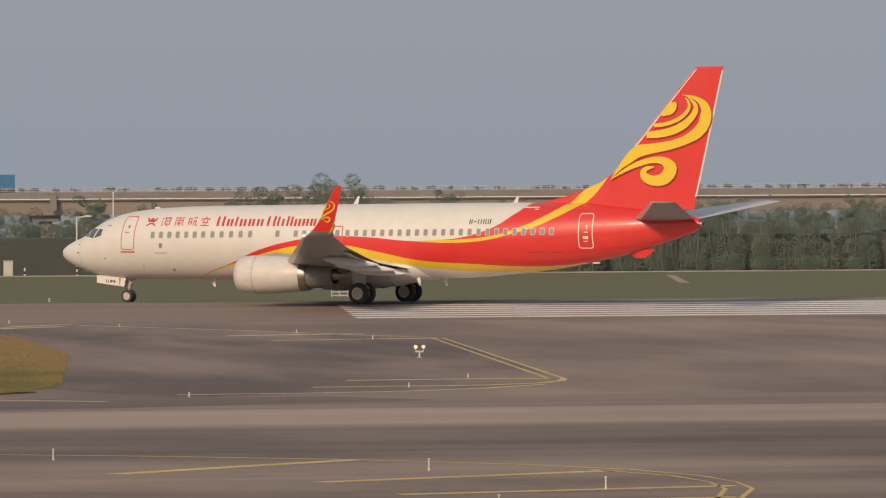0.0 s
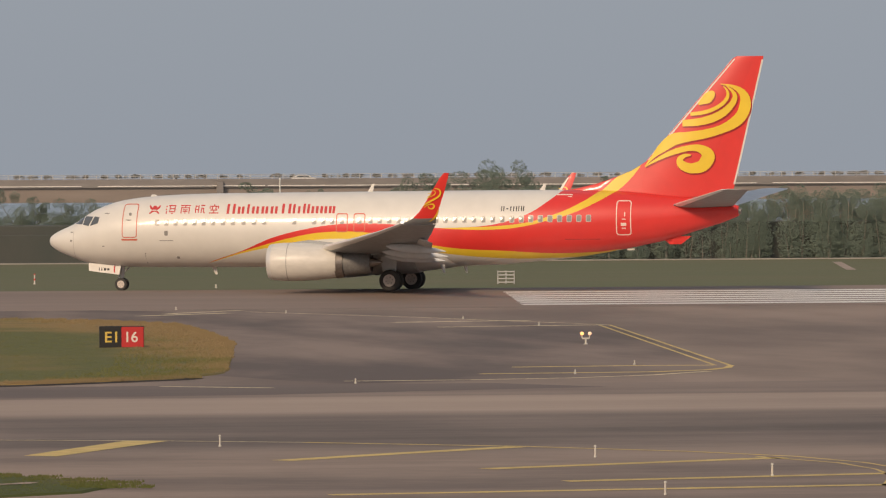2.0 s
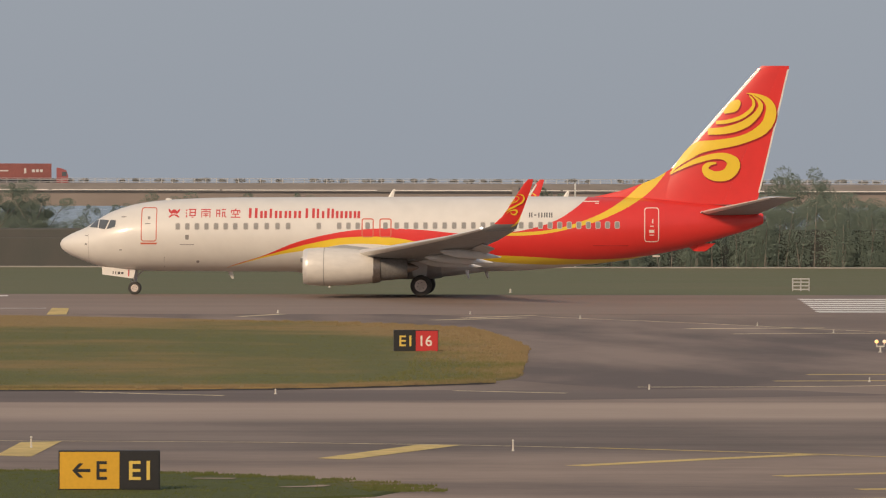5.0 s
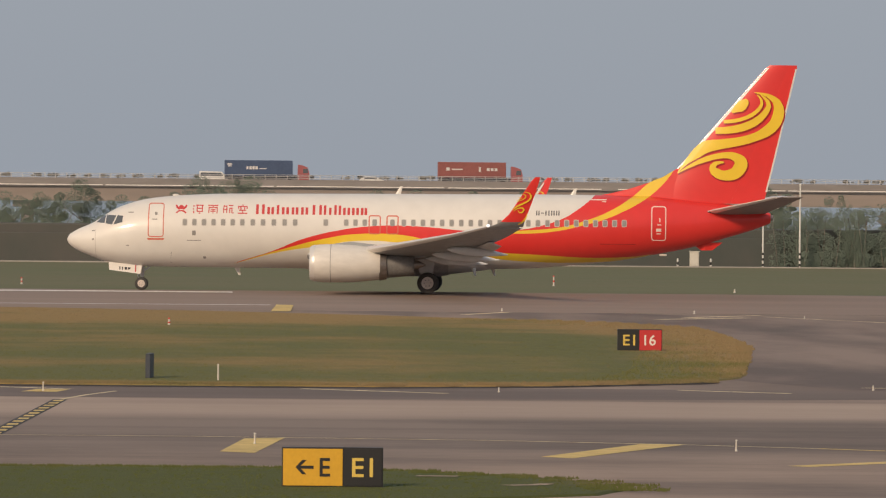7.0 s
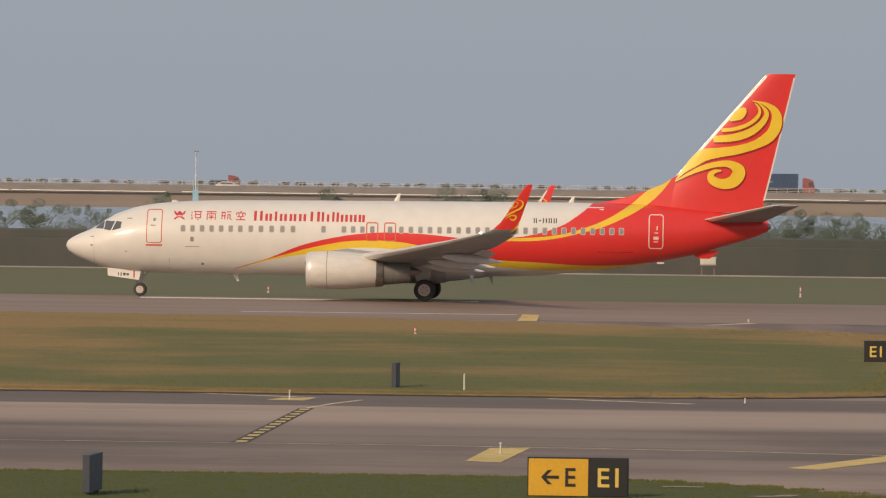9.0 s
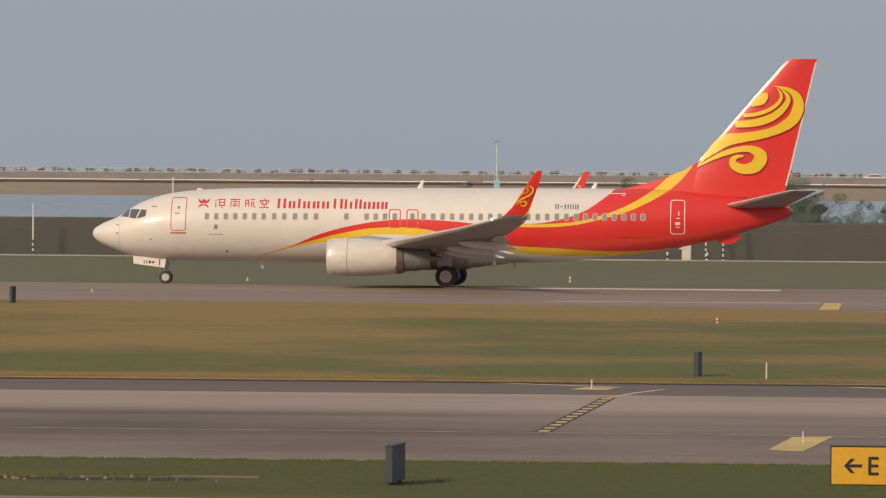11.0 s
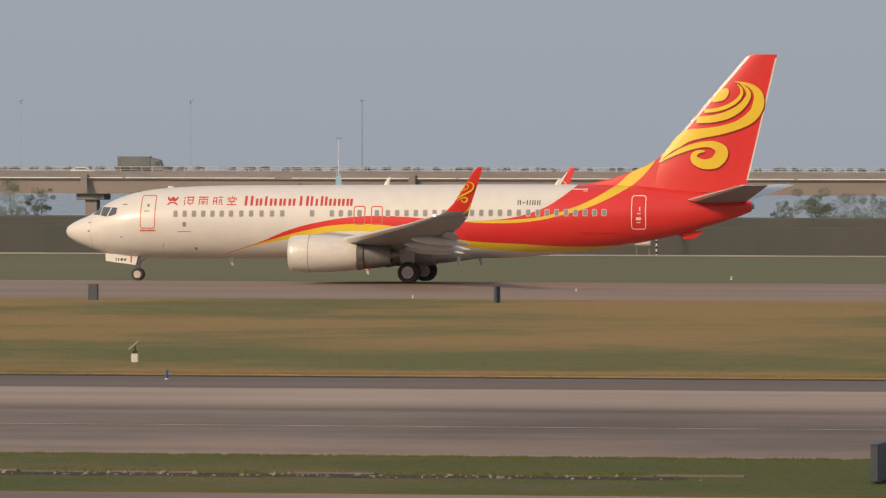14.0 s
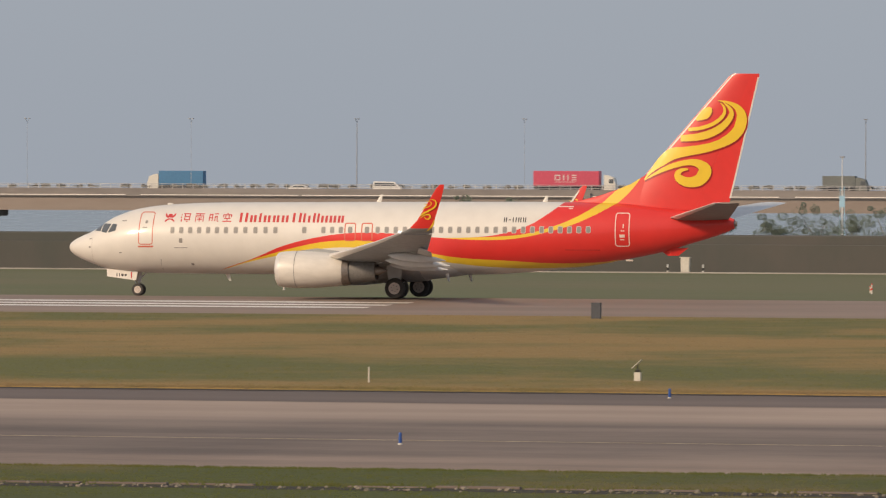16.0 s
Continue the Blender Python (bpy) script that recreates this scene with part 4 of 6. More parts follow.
        bmesh.ops.triangulate(bm, faces=bm.faces[:])
        for v in bm.verts:
            v.co.y = side * (fin_half(v.co.x, v.co.z) + lift)
        part(name, bm, mat, fin_part, recalc=False)

    def at_fin(u, v):
        """Sketch units to length and height on the fin."""
        px, py = u / 1.976, v / 1.976
        return 25.2 + px / 32.7, (429.4 + px * 0.0093 - py) / 32.66

    def stroke(points):
        """The outline of a stroke through (u, v, width)."""
        P = []
        m = len(points)
        for i in range(m - 1):
            q = [Vector(points[min(max(i + k - 1, 0), m - 1)]) for k in range(4)]
            for k in range(5):
                t = k / 5
                P.append(0.5 * ((2 * q[1]) + (q[2] - q[0]) * t + (2 * q[0] - 5 * q[1] + 4 * q[2] - q[3]) * t * t + (3 * q[1] - q[0] - 3 * q[2] + q[3]) * t ** 3))
        P.append(Vector(points[-1]))
        left, right = [], []
        for i, p in enumerate(P):
            d = P[min(i + 1, len(P) - 1)] - P[max(i - 1, 0)]
            n = Vector((-d.y, d.x)).normalized() * p.z / 2
            left.append((p.x + n.x, p.y + n.y))
            right.append((p.x - n.x, p.y - n.y))
        return left + right[::-1]

    strokes = [
        [(768, 148, 2), (809, 157, 11), (838, 174, 22), (852, 196, 32), (853, 222, 39), (842, 254, 39), (817, 280, 37), (775, 302, 30), (720, 318, 30), (655, 328, 34), (603, 337, 42), (566, 362, 34), (532, 393, 14), (503, 426, 2)],
        [(788, 155, 2), (808, 172, 10), (818, 190, 15), (814, 207, 19), (800, 227, 22), (773, 250, 26), (734, 268, 27), (688, 278, 25), (634, 281, 22)],
        [(778, 156, 2), (791, 172, 8), (793, 191, 11), (778, 213, 13), (747, 233, 13), (705, 246, 13), (662, 250, 12)],
        [(690, 216, 8), (706, 206, 24), (722, 196, 36), (736, 182, 28), (742, 172, 10)],
        [(503, 429, 2), (545, 405, 10), (600, 381, 18), (660, 367, 20), (700, 371, 28), (724, 395, 46), (705, 428, 42), (665, 437, 34), (634, 425, 30), (626, 407, 22), (640, 394, 14), (664, 391, 5)],
    ]
    for pts in strokes:
        for side in (-1, 1):
            scroll("golden_scroll", stroke(pts), 0, 0, side, GOLD_PAINT, 0.036)
            scroll("scroll_shadow", stroke([(u, v, w + 2) for u, v, w in pts]), 3.0, 4.5, side, DARK_RED, 0.022)

    def shade_by_facing(bm):
        """Lit and shaded tones painted by facing: a paler colour on the faces that look up."""
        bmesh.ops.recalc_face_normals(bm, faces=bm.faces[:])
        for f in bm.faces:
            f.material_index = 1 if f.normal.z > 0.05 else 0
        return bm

    # wings
    def wing_section(x0, x1, y, z, thick, n=12, droop=0.0):
        c = x1 - x0
        pts = []
        for k in range(n + 1):
            s = 0.5 - 0.5 * math.cos(math.pi * k / n)
            t = thick * c * (2.969 * math.sqrt(s) - 1.26 * s - 3.516 * s * s + 2.843 * s ** 3 - 1.036 * s ** 4) * 0.5
            pts.append((x0 + s * c, y, z + t * 1.05 - droop * s))
        for k in range(n - 1, 0, -1):
            s = 0.5 - 0.5 * math.cos(math.pi * k / n)
            t = thick * c * (2.969 * math.sqrt(s) - 1.26 * s - 3.516 * s * s + 2.843 * s ** 3 - 1.036 * s ** 4) * 0.5
            pts.append((x0 + s * c, y, z - t * 0.85 - droop * s))
        return pts

    WING = [(1.2, 12.83, 21.73, 1.98, 0.125), (1.9, 13.54, 21.74, 2.03, 0.12), (3.4, 15.07, 21.79, 2.16, 0.11), (5.6, 16.62, 21.92, 2.36, 0.105), (9.5, 18.85, 22.95, 2.76, 0.105), (13.5, 21.18, 24.03, 3.22, 0.1), (16.4, 22.89, 24.84, 3.62, 0.095), (16.9, 23.2, 25.01, 3.7, 0.09)]
    for side in (-1, 1):
        bm = bmesh.new()
        loft(bm, [wing_section(a, b, side * y, z, th, droop=0.12 if y < 14 else 0.05) for y, a, b, z, th in WING])
        w = part("wing", shade_by_facing(bm), [WING_GREY, WING_PALE], root, "grey swept wing", smooth=True)
        # bright slat along the front
        bm = bmesh.new()
        rings = []
        for y, a, b, z, th in WING[2:]:
            sec = wing_section(a - 0.035, b, side * y, z + 0.004, th * 1.05, droop=0.12 if y < 14 else 0.05)
            rings.append([sec[k] for k in (3, 2, 1, 0, -1, -2)])
        loft(bm, rings, cap=True)
        part("slat", bm, BARE_METAL, w, "bright metal leading edge slat", smooth=True)
        # flaps, slightly lowered
        for y0, y1 in ((2.1, 5.4), (5.9, 12.2)):
            bm = bmesh.new()
            rings = []
            for k in range(5):
                y = y0 + (y1 - y0) * k / 4
                i = max(j for j in range(len(WING) - 1) if WING[j][0] <= y)
                s = (y - WING[i][0]) / (WING[i + 1][0] - WING[i][0])
                b, z = (WING[i][q] + (WING[i + 1][q] - WING[i][q]) * s for q in (2, 3))
                c = 1.35 - 0.05 * y
                ring = wing_section(0, c, side * y, 0, 0.13, 8)
                rings.append([(b - 0.55 + px * math.cos(0.30) + pz * math.sin(0.30), py, z - 0.20 - px * math.sin(0.30) + pz * math.cos(0.30)) for px, py, pz in ring])
            loft(bm, rings)
            part("flap", bm, WING_DARK, w, "grey lowered flap", smooth=True)
        # fairings of the flap tracks
        for y, x0, x1, z in ((4.4, 19.6, 22.9, 1.95), (6.9, 20.0, 23.6, 2.20), (10.0, 20.9, 24.1, 2.52)):
            bm = bmesh.new()
            rings = []
            for s, r in ((0, 0.02), (0.08, 0.12), (0.3, 0.20), (0.6, 0.18), (0.85, 0.10), (1, 0.02)):
                rings.append([(x0 + (x1 - x0) * s, side * y + 0.75 * r * math.cos(a), z - 0.28 * s - 0.05 + r * 1.2 * math.sin(a)) for a in (2 * math.pi * i / 14 for i in range(14))])
            loft(bm, rings)
            part("flap_track_fairing", bm, WING_PALE, w, smooth=True)
        # blended winglet
        bm = bmesh.new()
        rings = []
        for dy, z, a, b in ((0.0, 3.7, 23.21, 25.02), (0.28, 3.78, 23.51, 25.06), (0.5, 3.98, 23.91, 25.12), (0.66, 4.35, 24.31, 25.26), (0.82, 5.0, 24.76, 25.5), (0.97, 5.6, 25.14, 25.72), (1.08, 6.05, 25.44, 25.86), (1.12, 6.28, 25.66, 25.91)):
            tilt = 0.0 if dy == 0 else min(1.25, dy * 2.2)
            ring = []
            for px, py, pz in wing_section(a, b, 0, 0, 0.085, 8):
                ring.append((px, side * (16.9 + dy - pz * math.sin(tilt)), z + pz * math.cos(tilt)))
            rings.append(ring)
        root_bm = loft(bmesh.new(), rings[:3])
        part("winglet_root", root_bm, WING_GREY, w, "grey curved root of the winglet", smooth=True)
        loft(bm, rings[2:])
        wl = part("winglet", bm, RED_PAINT, w, "red winglet with golden scroll", smooth=True)
        # small scrolls on both faces of the winglet
        for pts in ([(25.11, 5.5, 0.017), (25.35, 5.45, 0.058), (25.44, 5.29, 0.087), (25.33, 5.08, 0.082), (25.01, 4.9, 0.087), (24.71, 4.75, 0.082), (24.49, 4.59, 0.017)],
                    [(24.92, 5.41, 0.016), (25.13, 5.36, 0.037), (25.18, 5.26, 0.043), (25.04, 5.13, 0.037), (24.8, 5.04, 0.037), (24.67, 4.96, 0.011)],
                    [(24.78, 5.25, 0.015), (24.92, 5.23, 0.034), (24.93, 5.17, 0.034), (24.82, 5.11, 0.029), (24.71, 5.06, 0.01)],
                    [(24.53, 4.51, 0.017), (24.76, 4.66, 0.052), (25.0, 4.69, 0.07), (25.08, 4.59, 0.082), (24.97, 4.46, 0.07), (24.82, 4.48, 0.047), (24.76, 4.58, 0.023)],
                    [(24.76, 3.81, 0.023), (24.98, 3.95, 0.078), (25.15, 4.14, 0.078), (25.27, 4.42, 0.016)],
                    [(24.42, 4.40, 0.14), (24.84, 5.0, 0.14), (25.22, 5.6, 0.12), (25.47, 6.0, 0.05)]):
            ol = stroke(pts)
            for face in ((-1,) if pts[0][0] == 24.42 else (-1, 1)):
                bm = bmesh.new()
                vs = []
                for x, z in ol:
                    prof = ((3.70, 0.0), (3.80, 0.28), (4.02, 0.50), (4.40, 0.66), (5.0, 0.82), (5.6, 0.97), (6.05, 1.08), (6.28, 1.12))
                    dy = np.interp(z, [p[0] for p in prof], [p[1] for p in prof])
                    vs.append(bm.verts.new((x, side * (16.9 + float(dy) + face * 0.075), z)))
                for i in range(len(vs) // 2 - 1):
                    bm.faces.new((vs[i], vs[i + 1], vs[-2 - i], vs[-1 - i]))
                if pts[0][0] == 24.42:
                    part("white_edge", bm, WHITE_PAINT, wl, "white leading edge")
                else:
                    part("golden_scroll", bm, GOLD_PAINT, wl)
        part("position_lamp", spin(bmesh.new(), [(-0.10, 0.01), (-0.07, 0.05), (0.0, 0.07), (0.08, 0.06)], 12, "X"), STROBE, w, "lit white wing tip lamp", smooth=True, at=Matrix.Translation((23.24, side * 16.95, 3.76)))
        # engine under the wing
        yc = side * 4.83
        ENGINE_Z = 1.56
        bm = bmesh.new()
        prof = [(13.85, 0.78), (13.60, 0.80), (13.48, 0.85), (13.44, 0.90), (13.50, 0.955), (13.7, 1.01), (14.2, 1.055), (14.8, 1.06), (15.8, 1.03), (16.7, 0.94), (17.2, 0.86), (17.22, 0.80), (16.8, 0.78)]

        def nacelle_ring(x, r):
            ring = []
            for i in range(40):
                a = 2 * math.pi * i / 40
                zz = r * math.sin(a)
                if zz < 0:
                    zz *= 0.93
                ring.append((x, yc + r * 1.02 * math.cos(a), ENGINE_Z + zz))
            return ring
        loft(bm, [nacelle_ring(x, r) for x, r in prof[3:]], cap=False)
        eng = part("engine_cowl", bm, COWL_PAINT, root, "white engine nacelle under the wing", smooth=True)
        part("intake_lip", loft(bmesh.new(), [nacelle_ring(x, r + 0.004) for x, r in prof[:6]], cap=False), BARE_METAL, eng, "bare metal intake lip", smooth=True)
        bm = bmesh.new()
        loft(bm, [nacelle_ring(14.05, 0.79), nacelle_ring(14.1, 0.3)], cap=True)
        part("fan", bm, DARK_METAL, eng)
        part("spinner", spin(bmesh.new(), [(13.55, 0.01), (13.7, 0.12), (14.05, 0.24)], 20, "X", cz=ENGINE_Z), DARK_METAL, eng, smooth=True, at=Matrix.Translation((0, yc, 0)))
        part("core_cowl", spin(bmesh.new(), [(16.6, 0.76), (17.25, 0.74), (18.2, 0.66), (19.0, 0.56), (19.01, 0.48), (18.6, 0.44)], 28, "X", cz=ENGINE_Z), DARK_METAL, eng, "dark exhaust nozzle", smooth=True, at=Matrix.Translation((0, yc, 0)))
        part("nozzle_ring", spin(bmesh.new(), [(17.15, 0.865), (17.55, 0.79), (17.56, 0.70), (17.15, 0.72)], 32, "X", cz=ENGINE_Z), HOT_METAL, eng, "heat-stained metal nozzle ring", smooth=True, at=Matrix.Translation((0, yc, 0)))
        part("exhaust_plug", spin(bmesh.new(), [(18.5, 0.34), (19.2, 0.22), (19.6, 0.03)], 20, "X", cz=ENGINE_Z), HOT_METAL, eng, smooth=True, at=Matrix.Translation((0, yc, 0)))
        bm = bmesh.new()
        rings = []
        for x, z0, z1, w2 in ((14.6, 2.30, 2.62, 0.06), (15.6, 2.25, 2.76, 0.17), (17.0, 2.05, 2.6, 0.20), (18.4, 1.85, 2.35, 0.18), (19.6, 2.0, 2.25, 0.08)):
            rings.append([(x, yc - w2, z0), (x, yc + w2, z0), (x, yc + w2 * 0.8, z1), (x, yc - w2 * 0.8, z1)])
        loft(bm, rings)
        part("pylon", bm, WING_GREY, eng, "grey engine pylon", smooth=True)
        for x, z in ((14.55, 1.97), (16.1, 1.82)):
            part("cowl_latch", spin(bmesh.new(), [(0, 0.06), (0.02, 0.06)], 12, "Y"), FITTING_DARK, eng, at=Matrix.Translation((x, yc - side * 0 - 1.035 * 0.93 if side < 0 else yc + 0.95, z)))
        bm = bmesh.new()
        loft(bm, [nacelle_ring(14.55, 1.066), nacelle_ring(14.58, 1.066)], cap=False)
        part("cowl_joint", bm, FITTING_DARK, eng)
        # tailplane
        bm = bmesh.new()
        loft(bm, [wing_section(a, b, side * y, z, th, 10) for y, a, b, z, th in ((0.25, 34.25, 37.75, 4.44, 0.09), (1.0, 34.75, 37.95, 4.54, 0.09), (4.0, 36.5, 38.80, 4.94, 0.085), (6.9, 38.15, 39.60, 5.32, 0.08), (7.15, 38.5, 39.63, 5.35, 0.07))])
        # lit top and shaded underside are painted as two tones
        st = part("tailplane", shade_by_facing(bm), [TAIL_UNDER, WING_PALE], root, "grey tailplane with pale leading edge", smooth=True)
        bm = bmesh.new()
        rings = []
        for y, a, b, z in ((1.0, 34.75, 37.95, 4.54), (4.0, 36.5, 38.80, 4.94), (6.9, 38.15, 39.60, 5.32)):
            sec = wing_section(a - 0.02, b, side * y, z + 0.002, 0.10, 10)
            rings.append([sec[k] for k in (2, 1, 0, -1, -2)])
        loft(bm, rings)
        part("leading_edge", bm, BARE_METAL, st, "bright metal leading edge", smooth=True)

    # landing gear
    def wheel(name, r, w, x, y, z, side):
        """A wheel of tyre and hub that turns on its axle."""
        hubw = w * 0.5
        k = r - 0.02
        wh = new(name)
        wh.parent = root
        wh.location = (x, y, z)
        prof = [(-hubw * 0.92, r * 0.50), (-hubw, r * 0.62), (-hubw * 1.0, r * 0.80), (-hubw * 0.85, r * 0.94), (-hubw * 0.5, r), (hubw * 0.5, r), (hubw * 0.85, r * 0.94), (hubw, r * 0.80), (hubw, r * 0.62), (hubw * 0.92, r * 0.50)]
        part("tyre", spin(bmesh.new(), prof, 40), TYRE, wh, "black rubber tyre", smooth=True)
        face = [(1.0, 0.10), (1.0, 0.16), (0.965, 0.20), (0.945, 0.42), (0.985, 0.52), (0.99, 0.58)]
        bm = spin(bmesh.new(), [(-hubw * u, r * v) for u, v in face] + [(hubw * u, r * v) for u, v in reversed(face)], 28)
        part("hub", bm, HUB, wh, "pale metal wheel hub", smooth=True)
        for i in range(6):
            a = math.pi * i / 3
            for s in (-1, 1):
                bolt = tube(bmesh.new(), (r * 0.31 * math.cos(a), s * hubw * 0.93, r * 0.31 * math.sin(a)), (r * 0.31 * math.cos(a), s * hubw * 1.0, r * 0.31 * math.sin(a)), r * 0.055, n=8)
                part("hub_bolt", bolt, DARK_METAL, wh)
        return wh

    wheels = []
    for s in (-1, 1):
        wheels.append((wheel("nose_wheel", 0.345, 0.20, 4.05, s * 0.19, 0.345, s), 0.345))
        for y in (2.45, 3.28):
            wheels.append((wheel("main_wheel", 0.565, 0.40, 19.66, s * y, 0.565, s), 0.565))
    leg = tube(bmesh.new(), (4.05, 0, 0.36), (4.12, 0, 1.6), 0.075)
    tube(leg, (4.07, 0, 0.75), (4.10, 0, 1.6), 0.115)
    tube(leg, (4.05, -0.26, 0.345), (4.05, 0.26, 0.345), 0.05)
    tube(leg, (4.1, 0, 0.95), (4.75, 0, 1.5), 0.045)
    tube(leg, (4.02, 0, 0.95), (3.82, 0, 0.78), 0.03)
    tube(leg, (3.82, 0, 0.78), (3.98, 0, 0.55), 0.03)
    part("nose_leg", leg, GEAR_METAL, root, "grey nose gear leg", smooth=True)
    part("taxi_lamp", spin(bmesh.new(), [(3.90, 0.03), (3.86, 0.08), (3.84, 0.08)], 14, "X", cz=1.1), LENS_WHITE, root, smooth=True)
    for s in (-1, 1):
        bm = bmesh.new()
        loft(bm, [[(2.30, s * 0.40, 1.50), (2.30, s * 0.43, 1.50), (2.32, s * 0.47, 1.08), (2.32, s * 0.44, 1.08)],
                  [(4.12, s * 0.42, 1.36), (4.12, s * 0.45, 1.36), (4.02, s * 0.50, 0.86), (4.02, s * 0.47, 0.86)]])
        door = part("nose_gear_door", bm, WHITE_PAINT, root, "white nose gear door with dark number bars")
        for k, x in enumerate((2.88, 3.02, 3.16, 3.34)):
            w = 0.05 if k < 2 else 0.13
            z = 1.16 - (x - 2.3) * 0.115
            part("number_bar", new_box(x, x + w, s * 0.462 - 0.012, s * 0.462 + 0.014, z - 0.01, z + 0.17), LETTER_DARK, door)
        part("door_stripe", new_box(3.72, 3.78, s * 0.47 - 0.02, s * 0.47 + 0.02, 0.98, 1.34), LETTER_RED, door)
        bm = tube(bmesh.new(), (19.66, s * 2.86, 0.565), (19.45, s * 2.75, 2.3), 0.10)
        tube(bm, (19.60, s * 2.83, 1.0), (19.45, s * 2.75, 2.3), 0.15)
        tube(bm, (19.66, s * 2.35, 0.565), (19.66, s * 3.40, 0.565), 0.075)
        tube(bm, (19.55, s * 2.82, 1.3), (18.9, s * 1.2, 1.9), 0.06)
        tube(bm, (19.7, s * 2.84, 1.1), (20.05, s * 2.84, 0.85), 0.04)
        tube(bm, (20.05, s * 2.84, 0.85), (19.74, s * 2.86, 0.62), 0.04)
        part("main_leg", bm, GEAR_METAL, root, "grey main gear leg", smooth=True)
        bm = bmesh.new()
        loft(bm, [[(19.05, s * 3.05, 2.28), (20.05, s * 3.05, 2.28), (20.05, s * 3.10, 2.28), (19.05, s * 3.10, 2.28)],
                  [(19.22, s * 3.02, 1.05), (19.95, s * 3.02, 1.05), (19.95, s * 3.06, 1.05), (19.22, s * 3.06, 1.05)]])
        part("main_gear_door", bm, WING_PALE, root, "grey main gear door")
    return root, wheels


plane, plane_wheels = airliner()


# ---- the far shore: wall, trees, viaduct ----
SEAWALL = material("stained_dark_wall", (0.070, 0.080, 0.073), 0.95, scale=7.0, second=(0.104, 0.098, 0.090), bump=0.03, bump_scale=5, stretch=(0.6, 1, 0.35))
BARK = material("bark", (0.20, 0.18, 0.155), 0.95, vary=0.25, scale=0.5, bump=0.02)
GIRDER = material("brown_grey_concrete", (0.33, 0.272, 0.235), 0.9, vary=0.10, scale=14.0, stretch=(0.3, 1, 2), bump=0.01, bump_scale=4)
PARAPET = material("grey_concrete_parapet", (0.235, 0.212, 0.198), 0.9, vary=0.14, scale=6.0, stretch=(0.4, 1, 2), bump=0.01, bump_scale=4)
PALE_STRIP = material("pale_conduit", (0.80, 0.74, 0.68), 0.6, vary=0.08, scale=4.0)
RAIL_GREY = material("galvanised_rail", (0.47, 0.455, 0.44), 0.5, vary=0.08)
POLE_GREY = material("grey_pole", (0.27, 0.28, 0.30), 0.5, vary=0.06)
POLE_HAZED = material("hazed_pole", (0.36, 0.38, 0.41), 0.6, vary=0.05)
POLE_WHITE = material("white_pole", (0.66, 0.65, 0.62), 0.5, vary=0.06)
POLE_BLUE = material("pale_blue_frame", (0.30, 0.48, 0.60), 0.5, vary=0.08)


def leaf_material(name, dark, light):
    m = bpy.data.materials.new(name)
    m.use_nodes = True
    t = m.node_tree
    t.nodes.remove(t.nodes["Principled BSDF"])
    diffuse, through_light, both = t.nodes.new("ShaderNodeBsdfDiffuse"), t.nodes.new("ShaderNodeBsdfTranslucent"), t.nodes.new("ShaderNodeMixShader")
    both.inputs[0].default_value = 0.15
    t.links.new(diffuse.outputs[0], both.inputs[1])
    t.links.new(through_light.outputs[0], both.inputs[2])
    t.links.new(both.outputs[0], t.nodes["Material Output"].inputs["Surface"])
    geo = t.nodes.new("ShaderNodeNewGeometry")
    # normals lean to one fixed direction, so that all leaves are lit evenly
    for shader in (diffuse, through_light):
        own = t.nodes.new("ShaderNodeVectorMath")
        own.operation = "MULTIPLY_ADD"
        own.inputs[1].default_value = (0.05, 0.05, 0.05)
        own.inputs[2].default_value = (-0.30, -0.55, 0.70)
        unit_length = t.nodes.new("ShaderNodeVectorMath")
        unit_length.operation = "NORMALIZE"
        t.links.new(geo.outputs["Normal"], own.inputs[0])
        t.links.new(own.outputs[0], unit_length.inputs[0])
        t.links.new(unit_length.outputs[0], shader.inputs["Normal"])
    info = t.nodes.new("ShaderNodeObjectInfo")
    add = t.nodes.new("ShaderNodeMath")
    add.operation = "MULTIPLY_ADD"
    add.inputs[1].default_value, add.inputs[2].default_value = 0.6, 0.0
    t.links.new(geo.outputs["Random Per Island"], add.inputs[0])
    mul = t.nodes.new("ShaderNodeMath")
    mul.operation = "MULTIPLY_ADD"
    mul.inputs[1].default_value = 0.4
    t.links.new(info.outputs["Random"], mul.inputs[0])
    t.links.new(add.outputs[0], mul.inputs[2])
    mix = t.nodes.new("ShaderNodeMix")
    mix.data_type = "RGBA"
    mix.inputs[6].default_value, mix.inputs[7].default_value = (*dark, 1), (*light, 1)
    t.links.new(mul.outputs[0], mix.inputs["Factor"])
    t.links.new(mix.outputs[2], diffuse.inputs["Color"])
    t.links.new(mix.outputs[2], through_light.inputs["Color"])
    return m


# tree and shrub leaf colours, like the bark, are lightened to paint in haze
LEAF = leaf_material("tree_leaves", (0.172, 0.218, 0.180), (0.190, 0.234, 0.196))
LEAF_DRY = leaf_material("dry_leaves", (0.250, 0.228, 0.190), (0.270, 0.244, 0.202))
BUSH = leaf_material("parapet_bush", (0.235, 0.235, 0.215), (0.275, 0.272, 0.248))

tagged(part("seawall", new_box(-390, 390, 490.8, 491.9, -0.1, 2.22, 0.04), SEAWALL), "long dark stained wall behind the far grass", "wall", kind="structure")
tagged(part("seawall_bank", new_box(-390, 390, 491.91, 495.8, -0.1, 2.95, 0.10), SEAWALL), "dark upper bank of the wall", "wall", kind="structure")


